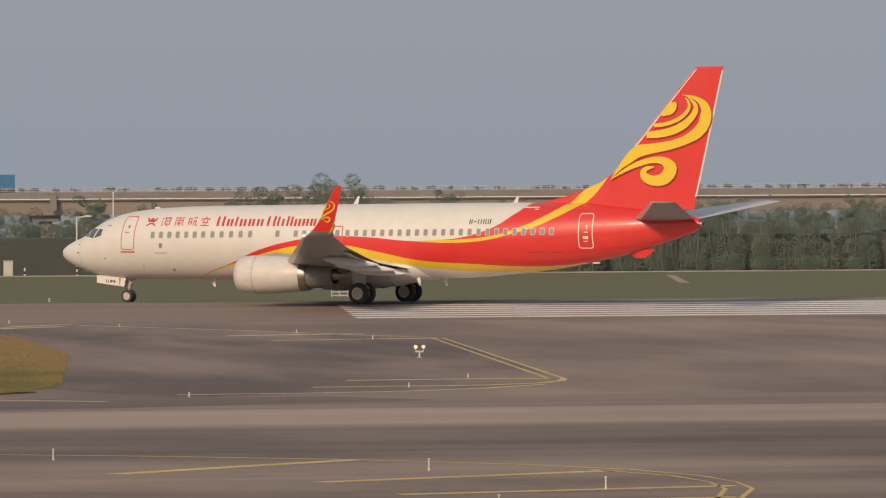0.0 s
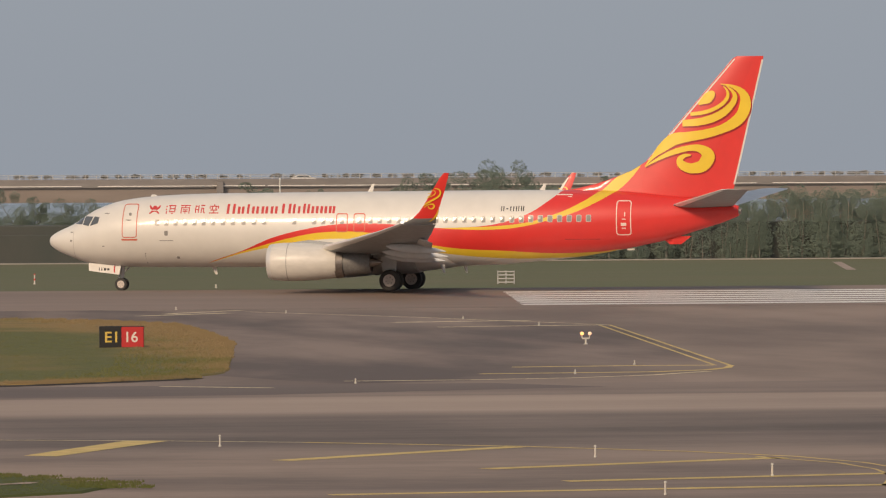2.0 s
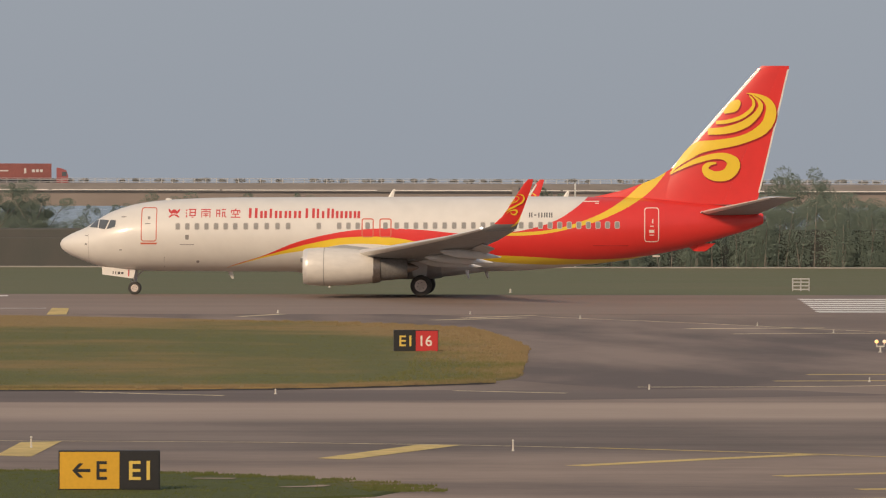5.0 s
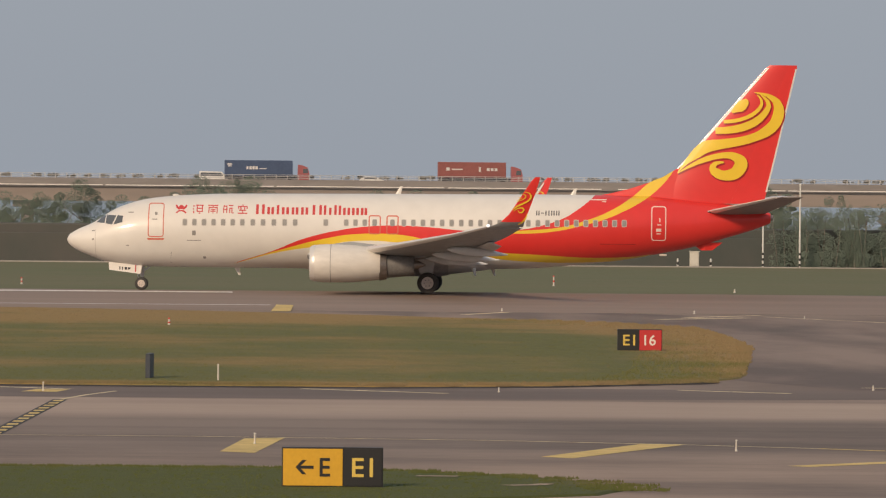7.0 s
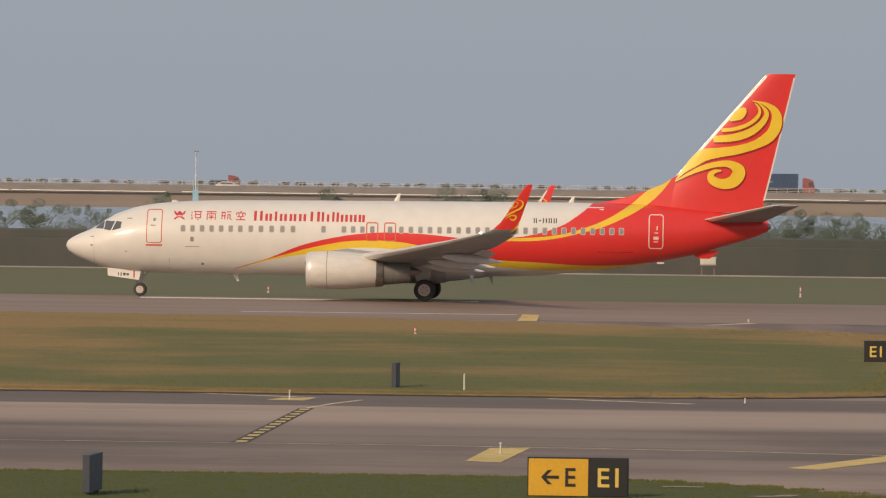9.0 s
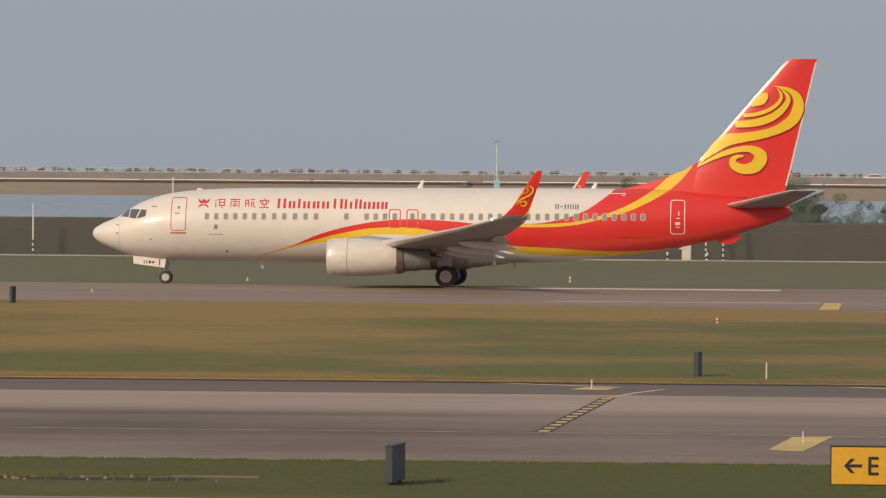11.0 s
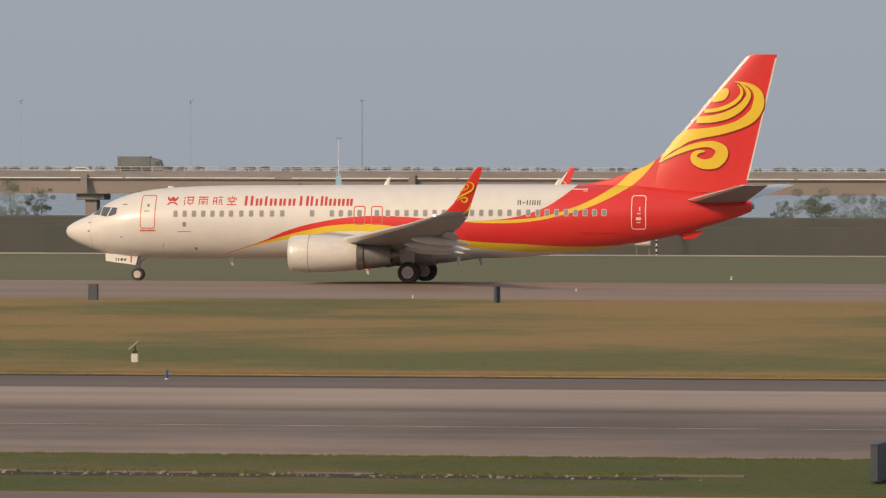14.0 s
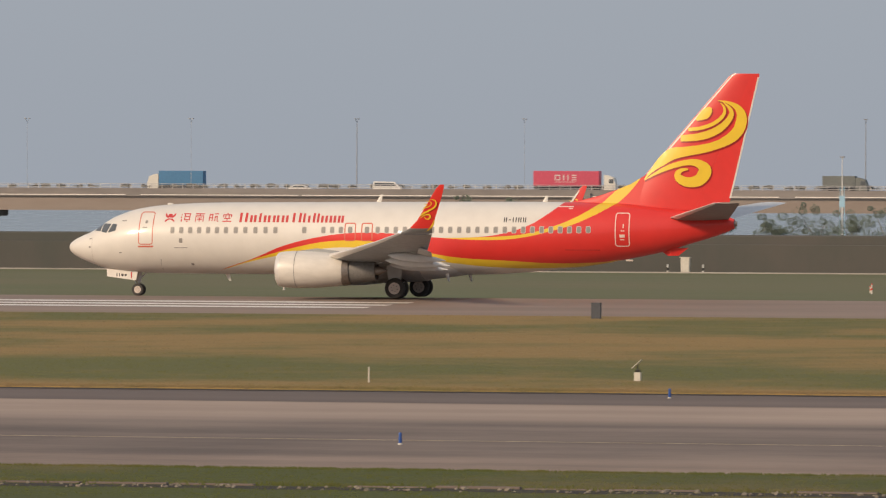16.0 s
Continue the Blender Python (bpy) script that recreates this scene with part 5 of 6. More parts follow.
def leaves(rng, centres, count, size, flat=0.75):
    """Many small leaf faces round clump centres (x, y, z, radius)."""
    vs, fs = [], []
    for _ in range(count):
        cx, cy, cz, r = rng.choice(centres)
        d = Vector((rng.gauss(0, 1), rng.gauss(0, 1), rng.gauss(0, 1))).normalized() * r * rng.uniform(0.35, 1.0) ** 0.5
        p = Vector((cx + d.x, cy + d.y, cz + d.z * flat))
        s = size * rng.uniform(0.6, 1.5)
        u = Vector((rng.uniform(-1, 1), rng.uniform(-1, 1), rng.uniform(-0.7, 0.7))).normalized()
        v = u.cross(Vector((rng.uniform(-1, 1), rng.uniform(-1, 1), rng.uniform(-1, 1)))).normalized()
        k = len(vs)
        vs += [p - u * s, p + v * s * 0.55, p + u * s, p - v * s * 0.55]
        fs.append((k, k + 1, k + 2, k + 3))
    return vs, fs


def tree(seed, height, spread, count, leaf, sparse=False):
    rng = random.Random(seed)
    root = new("tree")
    bm = bmesh.new()
    tube(bm, (0, 0, -0.2), (rng.uniform(-0.1, 0.1), 0, height * 0.55), 0.13, 0.07, 8)
    centres = []
    for i in range(9 if not sparse else 6):
        a = rng.uniform(0, 6.28)
        h0 = height * rng.uniform(0.22, 0.5)
        r = spread * rng.uniform(0.35, 0.95)
        top = (r * math.cos(a), r * math.sin(a), height * rng.uniform(0.45, 0.88))
        tube(bm, (0, 0, h0), top, 0.055, 0.02, 6)
        centres.append((*top, spread * rng.uniform(0.26, 0.48)))
        for _ in range(3):
            q = (top[0] + rng.uniform(-0.5, 0.5) * spread, top[1] + rng.uniform(-0.5, 0.5) * spread, min(height * 0.97, top[2] + rng.uniform(-0.22, 0.2) * height))
            tube(bm, top, q, 0.02, 0.008, 5)
            centres.append((*q, spread * rng.uniform(0.14, 0.34)))
    centres.append((0, 0, height * 0.9, spread * 0.28))
    part("trunk", bm, BARK, root, "brown branching trunk")
    vs, fs = leaves(rng, centres, int(count * 6.5), 0.050)
    me = bpy.data.meshes.new("crown")
    me.from_pydata(vs, [], fs)
    me.materials.append(leaf)
    crown = new("crown", me)
    crown.parent = root
    return root


def thicket(seed, leaf):
    """A wide low shrub with many stems."""
    rng = random.Random(seed)
    root = new("shrub")
    bm = bmesh.new()
    centres = []
    for i in range(14):
        x, y = rng.uniform(-2.6, 2.6), rng.uniform(-0.7, 0.7)
        q = (x + rng.uniform(-0.4, 0.4), y, rng.uniform(0.9, 2.9))
        tube(bm, (x, y, -0.1), q, 0.035, 0.015, 5)
        centres += [(*q, rng.uniform(0.4, 0.85)), (x, y, q[2] * 0.55, 0.7), (x, y - 0.4, 0.45, 0.6)]
    part("trunk", bm, BARK, root)
    vs, fs = leaves(rng, centres, 22000, 0.037, 0.9)
    me = bpy.data.meshes.new("foliage")
    me.from_pydata(vs, [], fs)
    me.materials.append(leaf)
    ob = new("foliage", me)
    ob.parent = root
    return root


TREE_KINDS = [tree(1, 6.2, 2.2, 1900, LEAF), tree(2, 6.2, 2.6, 2100, LEAF), tree(3, 6.2, 1.7, 1500, LEAF), tree(4, 6.2, 2.3, 900, LEAF, True), tree(5, 6.2, 1.5, 700, LEAF, True), tree(6, 6.2, 2.0, 600, LEAF_DRY, True)]
SHRUB_KINDS = [thicket(21, LEAF), thicket(22, LEAF), thicket(23, LEAF_DRY)]
TREE_LABELS = ["dark green leafy tree behind the far wall"] * 3 + ["thin sparse tree behind the far wall"] * 2 + ["brownish half-bare tree behind the far wall"]
for k, o in enumerate(TREE_KINDS):
    tagged(o, TREE_LABELS[k], "tree", "trees behind the wall")
for k, o in enumerate(SHRUB_KINDS):
    tagged(o, "dark dense shrub along the far wall" if k < 2 else "brownish dry shrub along the far wall", "shrub", "shrubs along the wall")
# place along the shore, height, kind
TREES = [(39.9, 4.9, 1), (45.4, 6.5, 2), (61, 6.2, 1), (64.5, 7.2, 0), (67.8, 7.6, 1), (70.6, 6.6, 0), (58.3, 5.2, 3), (79.2, 6.6, 3), (102.4, 6.0, 0), (98.5, 5.0, 1), (106.8, 4.6, 1), (110.8, 5.4, 0),
         (114.6, 6.2, 2), (118.5, 5.6, 1), (123, 5.8, 0), (94, 5.4, 1), (89, 5.2, 0), (84.5, 5.4, 1), (75, 5.4, 1), (51.0, 5.6, 3), (26.7, 5.2, 0), (30.5, 4.6, 1), (13.0, 5.4, 1), (16.2, 5.0, 0), (19.5, 5.9, 2), (25, 5.7, 3),
         (-2.2, 6.4, 1), (1.5, 5.8, 0), (-5.4, 5.6, 0), (6.0, 4.6, 3), (-21.6, 4.4, 0), (-18, 5.0, 3), (-14.7, 6.0, 1), (-11.5, 5.2, 0), (0.2, 6.5, 3), (-40.6, 5.3, 0), (-37.2, 4.7, 3), (-35.6, 4.4, 3), (-29.9, 5.9, 3), (-26.8, 4.8, 4), (-24.5, 4.9, 0), (-20.5, 5.0, 1), (-17.0, 4.9, 0),
         (8.8, 4.8, 0), (22.0, 5.0, 3), (-86.4, 5.5, 3), (-83.2, 5.0, 0), (-80, 5.2, 3), (-89.3, 4.7, 0), (-76.5, 4.5, 4), (-102.6, 4.8, 3), (-99.8, 4.4, 4), (-94.4, 4.7, 4), (-123.2, 4.3, 3), (-121, 4.0, 4), (-118.5, 5.9, 4), (-113.6, 5.8, 3), (-116, 4.8, 4), (-111, 4.9, 4), (-52.2, 3.5, 5), (-130.4, 5.0, 4), (-128.1, 5.2, 4),
         (128, 5.4, 1), (133, 6.0, 0), (-44, 4.0, 4)]
rng = random.Random(11)
first = set()
for x, h, k in TREES:
    y = rng.uniform(503, 524) if x > -40 else rng.uniform(501, 518)
    s = (h * 0.96 + 0.5) * 0.98 / 6.2
    m = Matrix.LocRotScale((x * y / 560, y, -0.06), Euler((0, 0, rng.uniform(0, 6.28))), (s * (1.25 if k < 3 else 1.0), s * 0.8, s))
    if k not in first:
        first.add(k)
        TREE_KINDS[k].matrix_basis = m
    else:
        c = copy_thing(TREE_KINDS[k], pose(0, 0, 0))
        c.matrix_basis = m
first = set()
spots = [(-33 + i * 3.4 + rng.uniform(-0.8, 0.8), rng.uniform(0.95, 1.25) if i < 24 else rng.uniform(1.2, 1.65), False) for i in range(51)]
spots += [(46 + i * 5.6 + rng.uniform(-1.2, 1.2), rng.uniform(1.25, 1.8), True) for i in range(17)]
for i, (x, s, front) in enumerate(spots):
    k = 2 if i % 11 == 3 and not front else i % 2
    m = Matrix.LocRotScale((x * 0.96, (490.3 if front else 498.0) + rng.uniform(-0.2, 0.2), -0.06), Euler((0, 0, rng.choice((0, 3.14)))), (s, s * (0.55 if front else 1.0), s))
    if k not in first:
        first.add(k)
        SHRUB_KINDS[k].matrix_basis = m
    else:
        copy_thing(SHRUB_KINDS[k], pose(0, 0, 0)).matrix_basis = m

# viaduct over the water
VY = 1130.0
viaduct = tagged(new("viaduct"), "long brown-grey concrete road viaduct over water with railing", "bridge")
part("deck", new_box(-900, 900, VY + 0.4, VY + 24, 5.0, 5.65), PARAPET, viaduct, "grey road deck")
bm = bmesh.new()
ring = [(VY + 1.3, 2.35), (VY + 9.0, 2.35), (VY + 10.2, 4.99), (VY + 0.45, 4.99)]
loft(bm, [[(-900, y, z) for y, z in ring], [(900, y, z) for y, z in ring]])
part("girder", bm, GIRDER, viaduct, "brown-grey box girder")
bm = bmesh.new()
loft(bm, [[(x, y + 11, z) for y, z in ring] for x in (-900, 900)])
part("girder", bm, GIRDER, viaduct)
part("parapet", new_box(-900, 900, VY, VY + 0.39, 4.95, 6.42, 0.03), PARAPET, viaduct, "grey concrete parapet")
part("far_parapet", new_box(-900, 900, VY + 24, VY + 24.3, 5.0, 6.5, 0.03), PARAPET, viaduct)
for i in range(22):
    x = -330 + i * 30.4
    part("conduit", new_box(x, x + (29.9 if i % 4 else 27.5), VY - 0.16, VY - 0.005, 5.14, 5.30, 0.04), PALE_STRIP, viaduct, "pale conduit")
for z in (6.68, 6.98, 7.26):
    part("rail", tube(bmesh.new(), (-900, VY + 0.2, z), (900, VY + 0.2, z), 0.045, n=8), RAIL_GREY, viaduct, "galvanised rail")
post_me = mesh_of("rail_post", new_box(-0.06, 0.06, -0.05, 0.05, 0, 0.90, 0.01), RAIL_GREY)
for i in range(298):
    ob = new("rail_post", post_me)
    ob.parent = viaduct
    ob.location = (-325 + i * 1.96, VY + 0.2, 6.41)
for x in (86.0, 26.0, -40.0, -100.8, -158, -215.3, -272.7, -330):
    bm = new_box(x - 1.1, x + 1.1, VY + 3.2, VY + 6.4, -4.4, 2.0, 0.15)
    box(bm, x - 2.6, x + 2.6, VY + 2.4, VY + 8.8, 1.2, 2.34, 0.15)
    if x == -272.7:
        bm = bmesh.new()
        loft(bm, [[(x - w, VY + 3.0, z), (x + w * 0.1, VY + 2.2, z), (x + w, VY + 4.6, z), (x + w, VY + 8.5, z), (x - w, VY + 8.5, z)] for w, z in ((3.5, -4.4), (3.9, 1.1), (4.3, 1.35), (4.3, 2.34))])
    part("pier", bm, PARAPET, viaduct, "concrete pier with cap")
for x in (87, -215.9, -156):
    part("drain_box", new_box(x - 0.6, x + 0.6, VY - 0.6, VY - 0.01, 3.2, 5.9, 0.04), PARAPET, viaduct)

# planted bushes along the road's middle
rng = random.Random(31)


def planter_bush(seed):
    r = random.Random(seed)
    cs = [(r.uniform(-0.9, 0.9), r.uniform(-0.3, 0.3), r.uniform(0.45, 0.8), r.uniform(0.38, 0.52)) for _ in range(9)]
    vs, fs = leaves(r, cs, 420, 0.11, 0.75)
    me = bpy.data.meshes.new("road_bush")
    me.from_pydata(vs, [], fs)
    me.materials.append(BUSH)
    return me


bush_meshes = [planter_bush(s) for s in (51, 52, 53, 54)]
for i in range(190):
    if rng.random() < 0.06:
        continue
    ob = new("road_bush", rng.choice(bush_meshes))
    s = rng.uniform(0.85, 1.15)
    ob.matrix_basis = Matrix.LocRotScale((-330 + i * 3.1 + rng.uniform(-0.7, 0.7), VY + 11.8, 6.40), Euler((0, 0, rng.choice((0, 3.14)))), (s * 0.9, s, s * 0.82))
    tagged(ob, "low dark rounded bush along the road on the viaduct", "bush", "bushes on the viaduct")
tagged(part("planter", new_box(-900, 900, VY + 11.2, VY + 12.4, 5.66, 6.45, 0.05), PARAPET), "long concrete planter in the middle of the viaduct road", "planter", kind="structure")


def road_lamp(r, mat):
    root = new("street_lamp")
    part("pole", tube(bmesh.new(), (0, 0, 0), (0, 0, 12.4), r, r * 0.6, 10), mat, root, "thin grey pole")
    for s in (-1, 1):
        part("arm", tube(bmesh.new(), (0, 0, 12.2), (0, s * 1.2, 12.9), 0.04, n=8), mat, root)
        part("lamp_head", new_box(-0.15, 0.15, s * 1.2 - 0.35, s * 1.2 + 0.35, 12.86, 13.02, 0.03), mat, root)
    return tagged(root, "tall thin grey double-armed street lamp on the viaduct", "street lamp", "lamps on the viaduct")


# the second set is thinner and paler, with haze put into its colour
for k, (r, mat, places) in enumerate(((0.10, POLE_GREY, (0, -3)), (0.035, POLE_HAZED, (-5, -4, -2, -1)))):
    lamp = road_lamp(r, mat)
    lamp.location = (-166.9 + places[0] * 31.55, VY + 11.8, 6.45)
    for i in places[1:]:
        copy_thing(lamp, pose(-166.9 + i * 31.55, VY + 11.8, 6.45))


def tower_mast(x):
    root = new("lamp_mast")
    part("pole", tube(bmesh.new(), (0, 0, -3.2), (0, 0, 12.2), 0.14, 0.07, 10), POLE_WHITE, root, "white pole")
    part("lamp_head", new_box(-0.42, 0.42, -0.2, 0.2, 12.15, 12.4, 0.05), POLE_GREY, root)
    for sx in (-0.45, 0.45):
        part("frame_leg", tube(bmesh.new(), (sx, 0, -3.2), (sx * 0.8, 0, 7.2), 0.06, n=8), POLE_BLUE, root, "pale blue frame")
    for i in range(6):
        part("frame_rung", tube(bmesh.new(), (-0.44, 0, 1.4 + i * 1.0), (0.44, 0, 1.9 + i * 1.0), 0.05, n=8), POLE_BLUE, root)
    part("sign_panel", new_box(-0.5, 0.5, -0.12, -0.06, 3.6, 5.6, 0.02), POLE_BLUE, root)
    root.location = (x, 1090, 0)
    return tagged(root, "white lamp mast with a pale blue lattice base in the water", "lamp mast", "masts before the viaduct")


for x in (-52.1, -163.4):
    tower_mast(x)


def shore_lamp(x, h, arm):
    root = new("street_lamp")
    part("pole", tube(bmesh.new(), (0, 0, 0), (0, 0, h), 0.075, 0.06, 10), POLE_WHITE, root, "white pole")
    if arm:
        part("arm", tube(bmesh.new(), (0, 0, h - 0.06), (0.75, 0, h + 0.02), 0.05, n=8), POLE_WHITE, root)
        part("lamp_head", new_box(0.6, 1.15, -0.12, 0.12, h - 0.04, h + 0.10, 0.03), POLE_WHITE, root)
    else:
        part("cap", tube(bmesh.new(), (0, 0, h + 0.001), (0, 0, h + 0.12), 0.09, 0.05, n=10), POLE_WHITE, root)
    for k in range(3):
        part("band", tube(bmesh.new(), (0, 0, 0.15 + k * 0.42), (0, 0, 0.34 + k * 0.42), 0.082, n=10), BLACK_FACE, root, "dark painted band")
    root.location = (x * 0.963, 488.1, 0.0)
    return tagged(root, "white post with dark bands at its foot beside the far grass", "post", "posts along the shore")


for x, h, arm in ((40.9, 4.6, True), (-7.48, 4.6, False), (-6.1, 4.6, False), (-122.85, 4.6, False), (-61.45, 3.9, False), (-50.2, 6.0, False), (43.85, 6.4, False)):
    shore_lamp(x, h, arm)


def cabinet(x, y, w, h, label, raised=0.0):
    root = new("equipment_cabinet")
    part("body", new_box(-w / 2, w / 2, -0.25, 0.25, 0.08, h, 0.03), PALE_METAL, root, "pale metal body")
    part("plinth", new_box(-w / 2 - 0.04, w / 2 + 0.04, -0.29, 0.29, -0.02, 0.08, 0.01), PARAPET, root)
    part("lid", new_box(-w / 2 - 0.05, w / 2 + 0.05, -0.3, 0.3, h + 0.001, h + 0.06, 0.015), PALE_METAL, root)
    part("door", new_box(-w / 2 + 0.05, w / 2 - 0.05, -0.268, -0.252, 0.16, h - 0.08, 0.005), PALE_METAL, root)
    if raised:
        for s in (-1, 1):
            part("leg", new_box(s * w * 0.4 - 0.04, s * w * 0.4 + 0.04, -0.05, 0.05, -0.03 - raised, -0.021, 0.01), PARAPET, root)
    root.location = (x, y, raised)
    return tagged(root, label, "cabinet", "cabinets along the shore")


for x, w, h in ((35.3, 0.7, 1.2), (-9.0, 0.7, 1.2), (-88.5, 0.7, 1.2), (-119.8, 0.6, 1.4)):
    cabinet(x * 0.9655, 487.95, w, h, "narrow pale metal equipment cabinet on the far grass")
for x in (16.7, -27.4, -51.1):
    cabinet(x * 0.9663, 487.9, 1.2, 0.62, "wide pale metal box on legs at the far kerb", 0.8)


def bollard(x):
    """A short banded post that guards a cabinet."""
    root = new("bollard")
    for k in range(3):
        part("band", tube(bmesh.new(), (0, 0, -0.02 + k * 0.225), (0, 0, 0.205 + k * 0.225 - 0.002), 0.075, n=12), BLACK_FACE if k == 1 else POLE_WHITE, root, "black band" if k == 1 else "white band")
    part("cap", tube(bmesh.new(), (0, 0, 0.654), (0, 0, 0.69), 0.075, 0.045, n=12), POLE_WHITE, root)
    root.location = (x, 487.85, 0.0)
    return tagged(root, "short black and white banded bollard beside a cabinet", "bollard", "bollards by the cabinets")


for x in (32.8, 35.35, -10.15, -7.1, -86.85, -84.05):
    bollard(x)


# ---- traffic on the viaduct ----
def box_wheel(bm, x, y, r):
    tube(bm, (x, y - 0.18, r), (x, y + 0.18, r), r, n=14)


def container_truck(heading, length, body, cab_mat, label, mark=None, height=2.75, cab_gap=0.9, cab_top=3.5):
    """A lorry; x along its way, its middle at the container's middle."""
    root = new("container_truck")
    h = length / 2
    bm = new_box(-h, h, -1.22, 1.22, 1.45, 1.45 + height, 0.03)
    part("container", bm, body, root)
    n = max(6, int(length / 0.55))
    for s in (-1,):
        for i in range(n):
            x = -h + (i + 0.5) * length / n
            part("corrugation", new_box(x - 0.10, x + 0.10, -1.245, -1.221, 1.55, 1.35 + height), body, root)
    part("chassis", new_box(-h, h + cab_gap + 1.0, -0.5, 0.5, 0.85, 1.44), DARK_PANEL, root)
    c0, c1 = h + cab_gap, h + cab_gap + 2.1
    bm = bmesh.new()
    prof = [(c0, 0.6), (c1, 0.6), (c1, 1.9), (c1 - 0.35, 3.0), (c0 + 0.9, 3.35), (c0 + 0.1, 3.5), (c0, 3.3)]
    loft(bm, [[(x, y, 0.6 + (z - 0.6) * (cab_top - 0.6) / 2.9) for x, z in prof] for y in (-1.2, 1.2)])
    cab = part("cab", bm, cab_mat, root)
    part("side_window", new_box(c0 + 0.95, c1 - 0.30, -1.225, -1.205, cab_top * 0.56, cab_top * 0.78, 0.02), GLASS_DARK, cab)
    for x in (c1 - 0.8, -h + 1.2, -h + 2.5, h - 0.6):
        for s in (-1, 1):
            wbm = bmesh.new()
            box_wheel(wbm, x, s * 1.0, 0.5)
            part("wheel", wbm, TYRE, root)
    for x, z, w, hh in (mark[1] if mark else ()):
        part("plain_mark", new_box(x - w / 2, x + w / 2, -1.262, -1.246, z - hh / 2, z + hh / 2), mark[0], root)
    return tagged(root, label, "truck")


def car(label, mat, van=False):
    root = new("car" if not van else "van")
    bm = bmesh.new()
    prof = ([(-2.2, 0.35), (2.2, 0.35), (2.25, 0.8), (1.4, 0.98), (0.75, 1.45), (-1.0, 1.5), (-1.9, 1.05), (-2.25, 0.95)] if not van else
            [(-2.6, 0.35), (2.6, 0.35), (2.65, 1.1), (2.1, 1.35), (1.5, 2.1), (-2.5, 2.2), (-2.62, 1.2)])
    loft(bm, [[(x, y, z) for x, z in prof] for y in (-0.87, 0.87)])
    bmesh.ops.bevel(bm, geom=bm.edges[:], offset=0.07, segments=2, affect="EDGES")
    part("body", bm, mat, root, smooth=True)
    bm = bmesh.new()
    glass = [(-1.5, 1.02), (1.05, 1.0), (0.65, 1.36), (-0.95, 1.4)] if not van else [(-2.3, 1.35), (1.75, 1.35), (1.35, 1.9), (-2.3, 1.95)]
    loft(bm, [[(x, y, z) for x, z in glass] for y in (-0.885, 0.885)])
    part("side_windows", bm, GLASS_DARK, root)
    for x in (-1.35, 1.4):
        for s in (-1, 1):
            wbm = bmesh.new()
            box_wheel(wbm, x, s * 0.74, 0.32)
            part("wheel", wbm, TYRE, root)
    return tagged(root, label, "car" if not van else "van")


C_BLUE = material("dark_blue_container", (0.055, 0.085, 0.16), 0.6, vary=0.12, scale=1.5)
C_MAROON = material("faded_maroon_container", (0.26, 0.085, 0.075), 0.6, vary=0.12, scale=1.5)
C_PINK = material("magenta_container", (0.55, 0.075, 0.13), 0.55, vary=0.08, scale=1.5)
C_SKY = material("bright_blue_box_body", (0.06, 0.19, 0.36), 0.55, vary=0.08, scale=1.5)
C_GREEN = material("grey_green_tarpaulin", (0.155, 0.170, 0.165), 0.7, vary=0.15, scale=1.0)
# cab red, dulled and lightened to carry the haze
CAB_RED = material("red_cab_paint", (0.33, 0.10, 0.10), 0.4, vary=0.08)
CAB_WHITE = material("white_cab_paint", (0.68, 0.66, 0.60), 0.4, vary=0.06)
CAR_WHITE = material("white_car_paint", (0.75, 0.74, 0.71), 0.3, vary=0.04, coat=0.5)
MARK_WHITE = material("pale_container_mark", (0.62, 0.60, 0.58), 0.5)
bars = [(-2.0, 2.85, 0.35, 0.55), (-1.45, 2.85, 0.4, 0.55), (-0.9, 2.85, 0.4, 0.55), (-0.35, 2.85, 0.4, 0.55), (0.8, 2.72, 1.3, 0.12), (-5.2, 3.5, 0.8, 0.3), (-5.2, 3.15, 0.6, 0.2)]
bars2 = [(-4.3, 2.95, 0.6, 0.55), (-2.6, 2.9, 2.0, 0.22), (1.4, 2.9, 0.35, 0.9), (2.9, 2.9, 0.5, 0.5), (3.6, 2.9, 0.5, 0.5), (4.3, 2.9, 0.5, 0.5)]
bars3 = [(-1.6, 3.42, 1.0, 0.16), (-1.6, 2.58, 1.0, 0.16), (-2.02, 3.0, 0.16, 0.68), (-1.18, 3.0, 0.16, 0.68), (-0.45, 3.0, 0.2, 1.0), (0.35, 3.0, 0.2, 1.0), (1.45, 3.42, 0.85, 0.16), (1.45, 3.0, 0.8, 0.16), (1.45, 2.58, 0.85, 0.16), (-0.1, 2.2, 3.8, 0.08)]
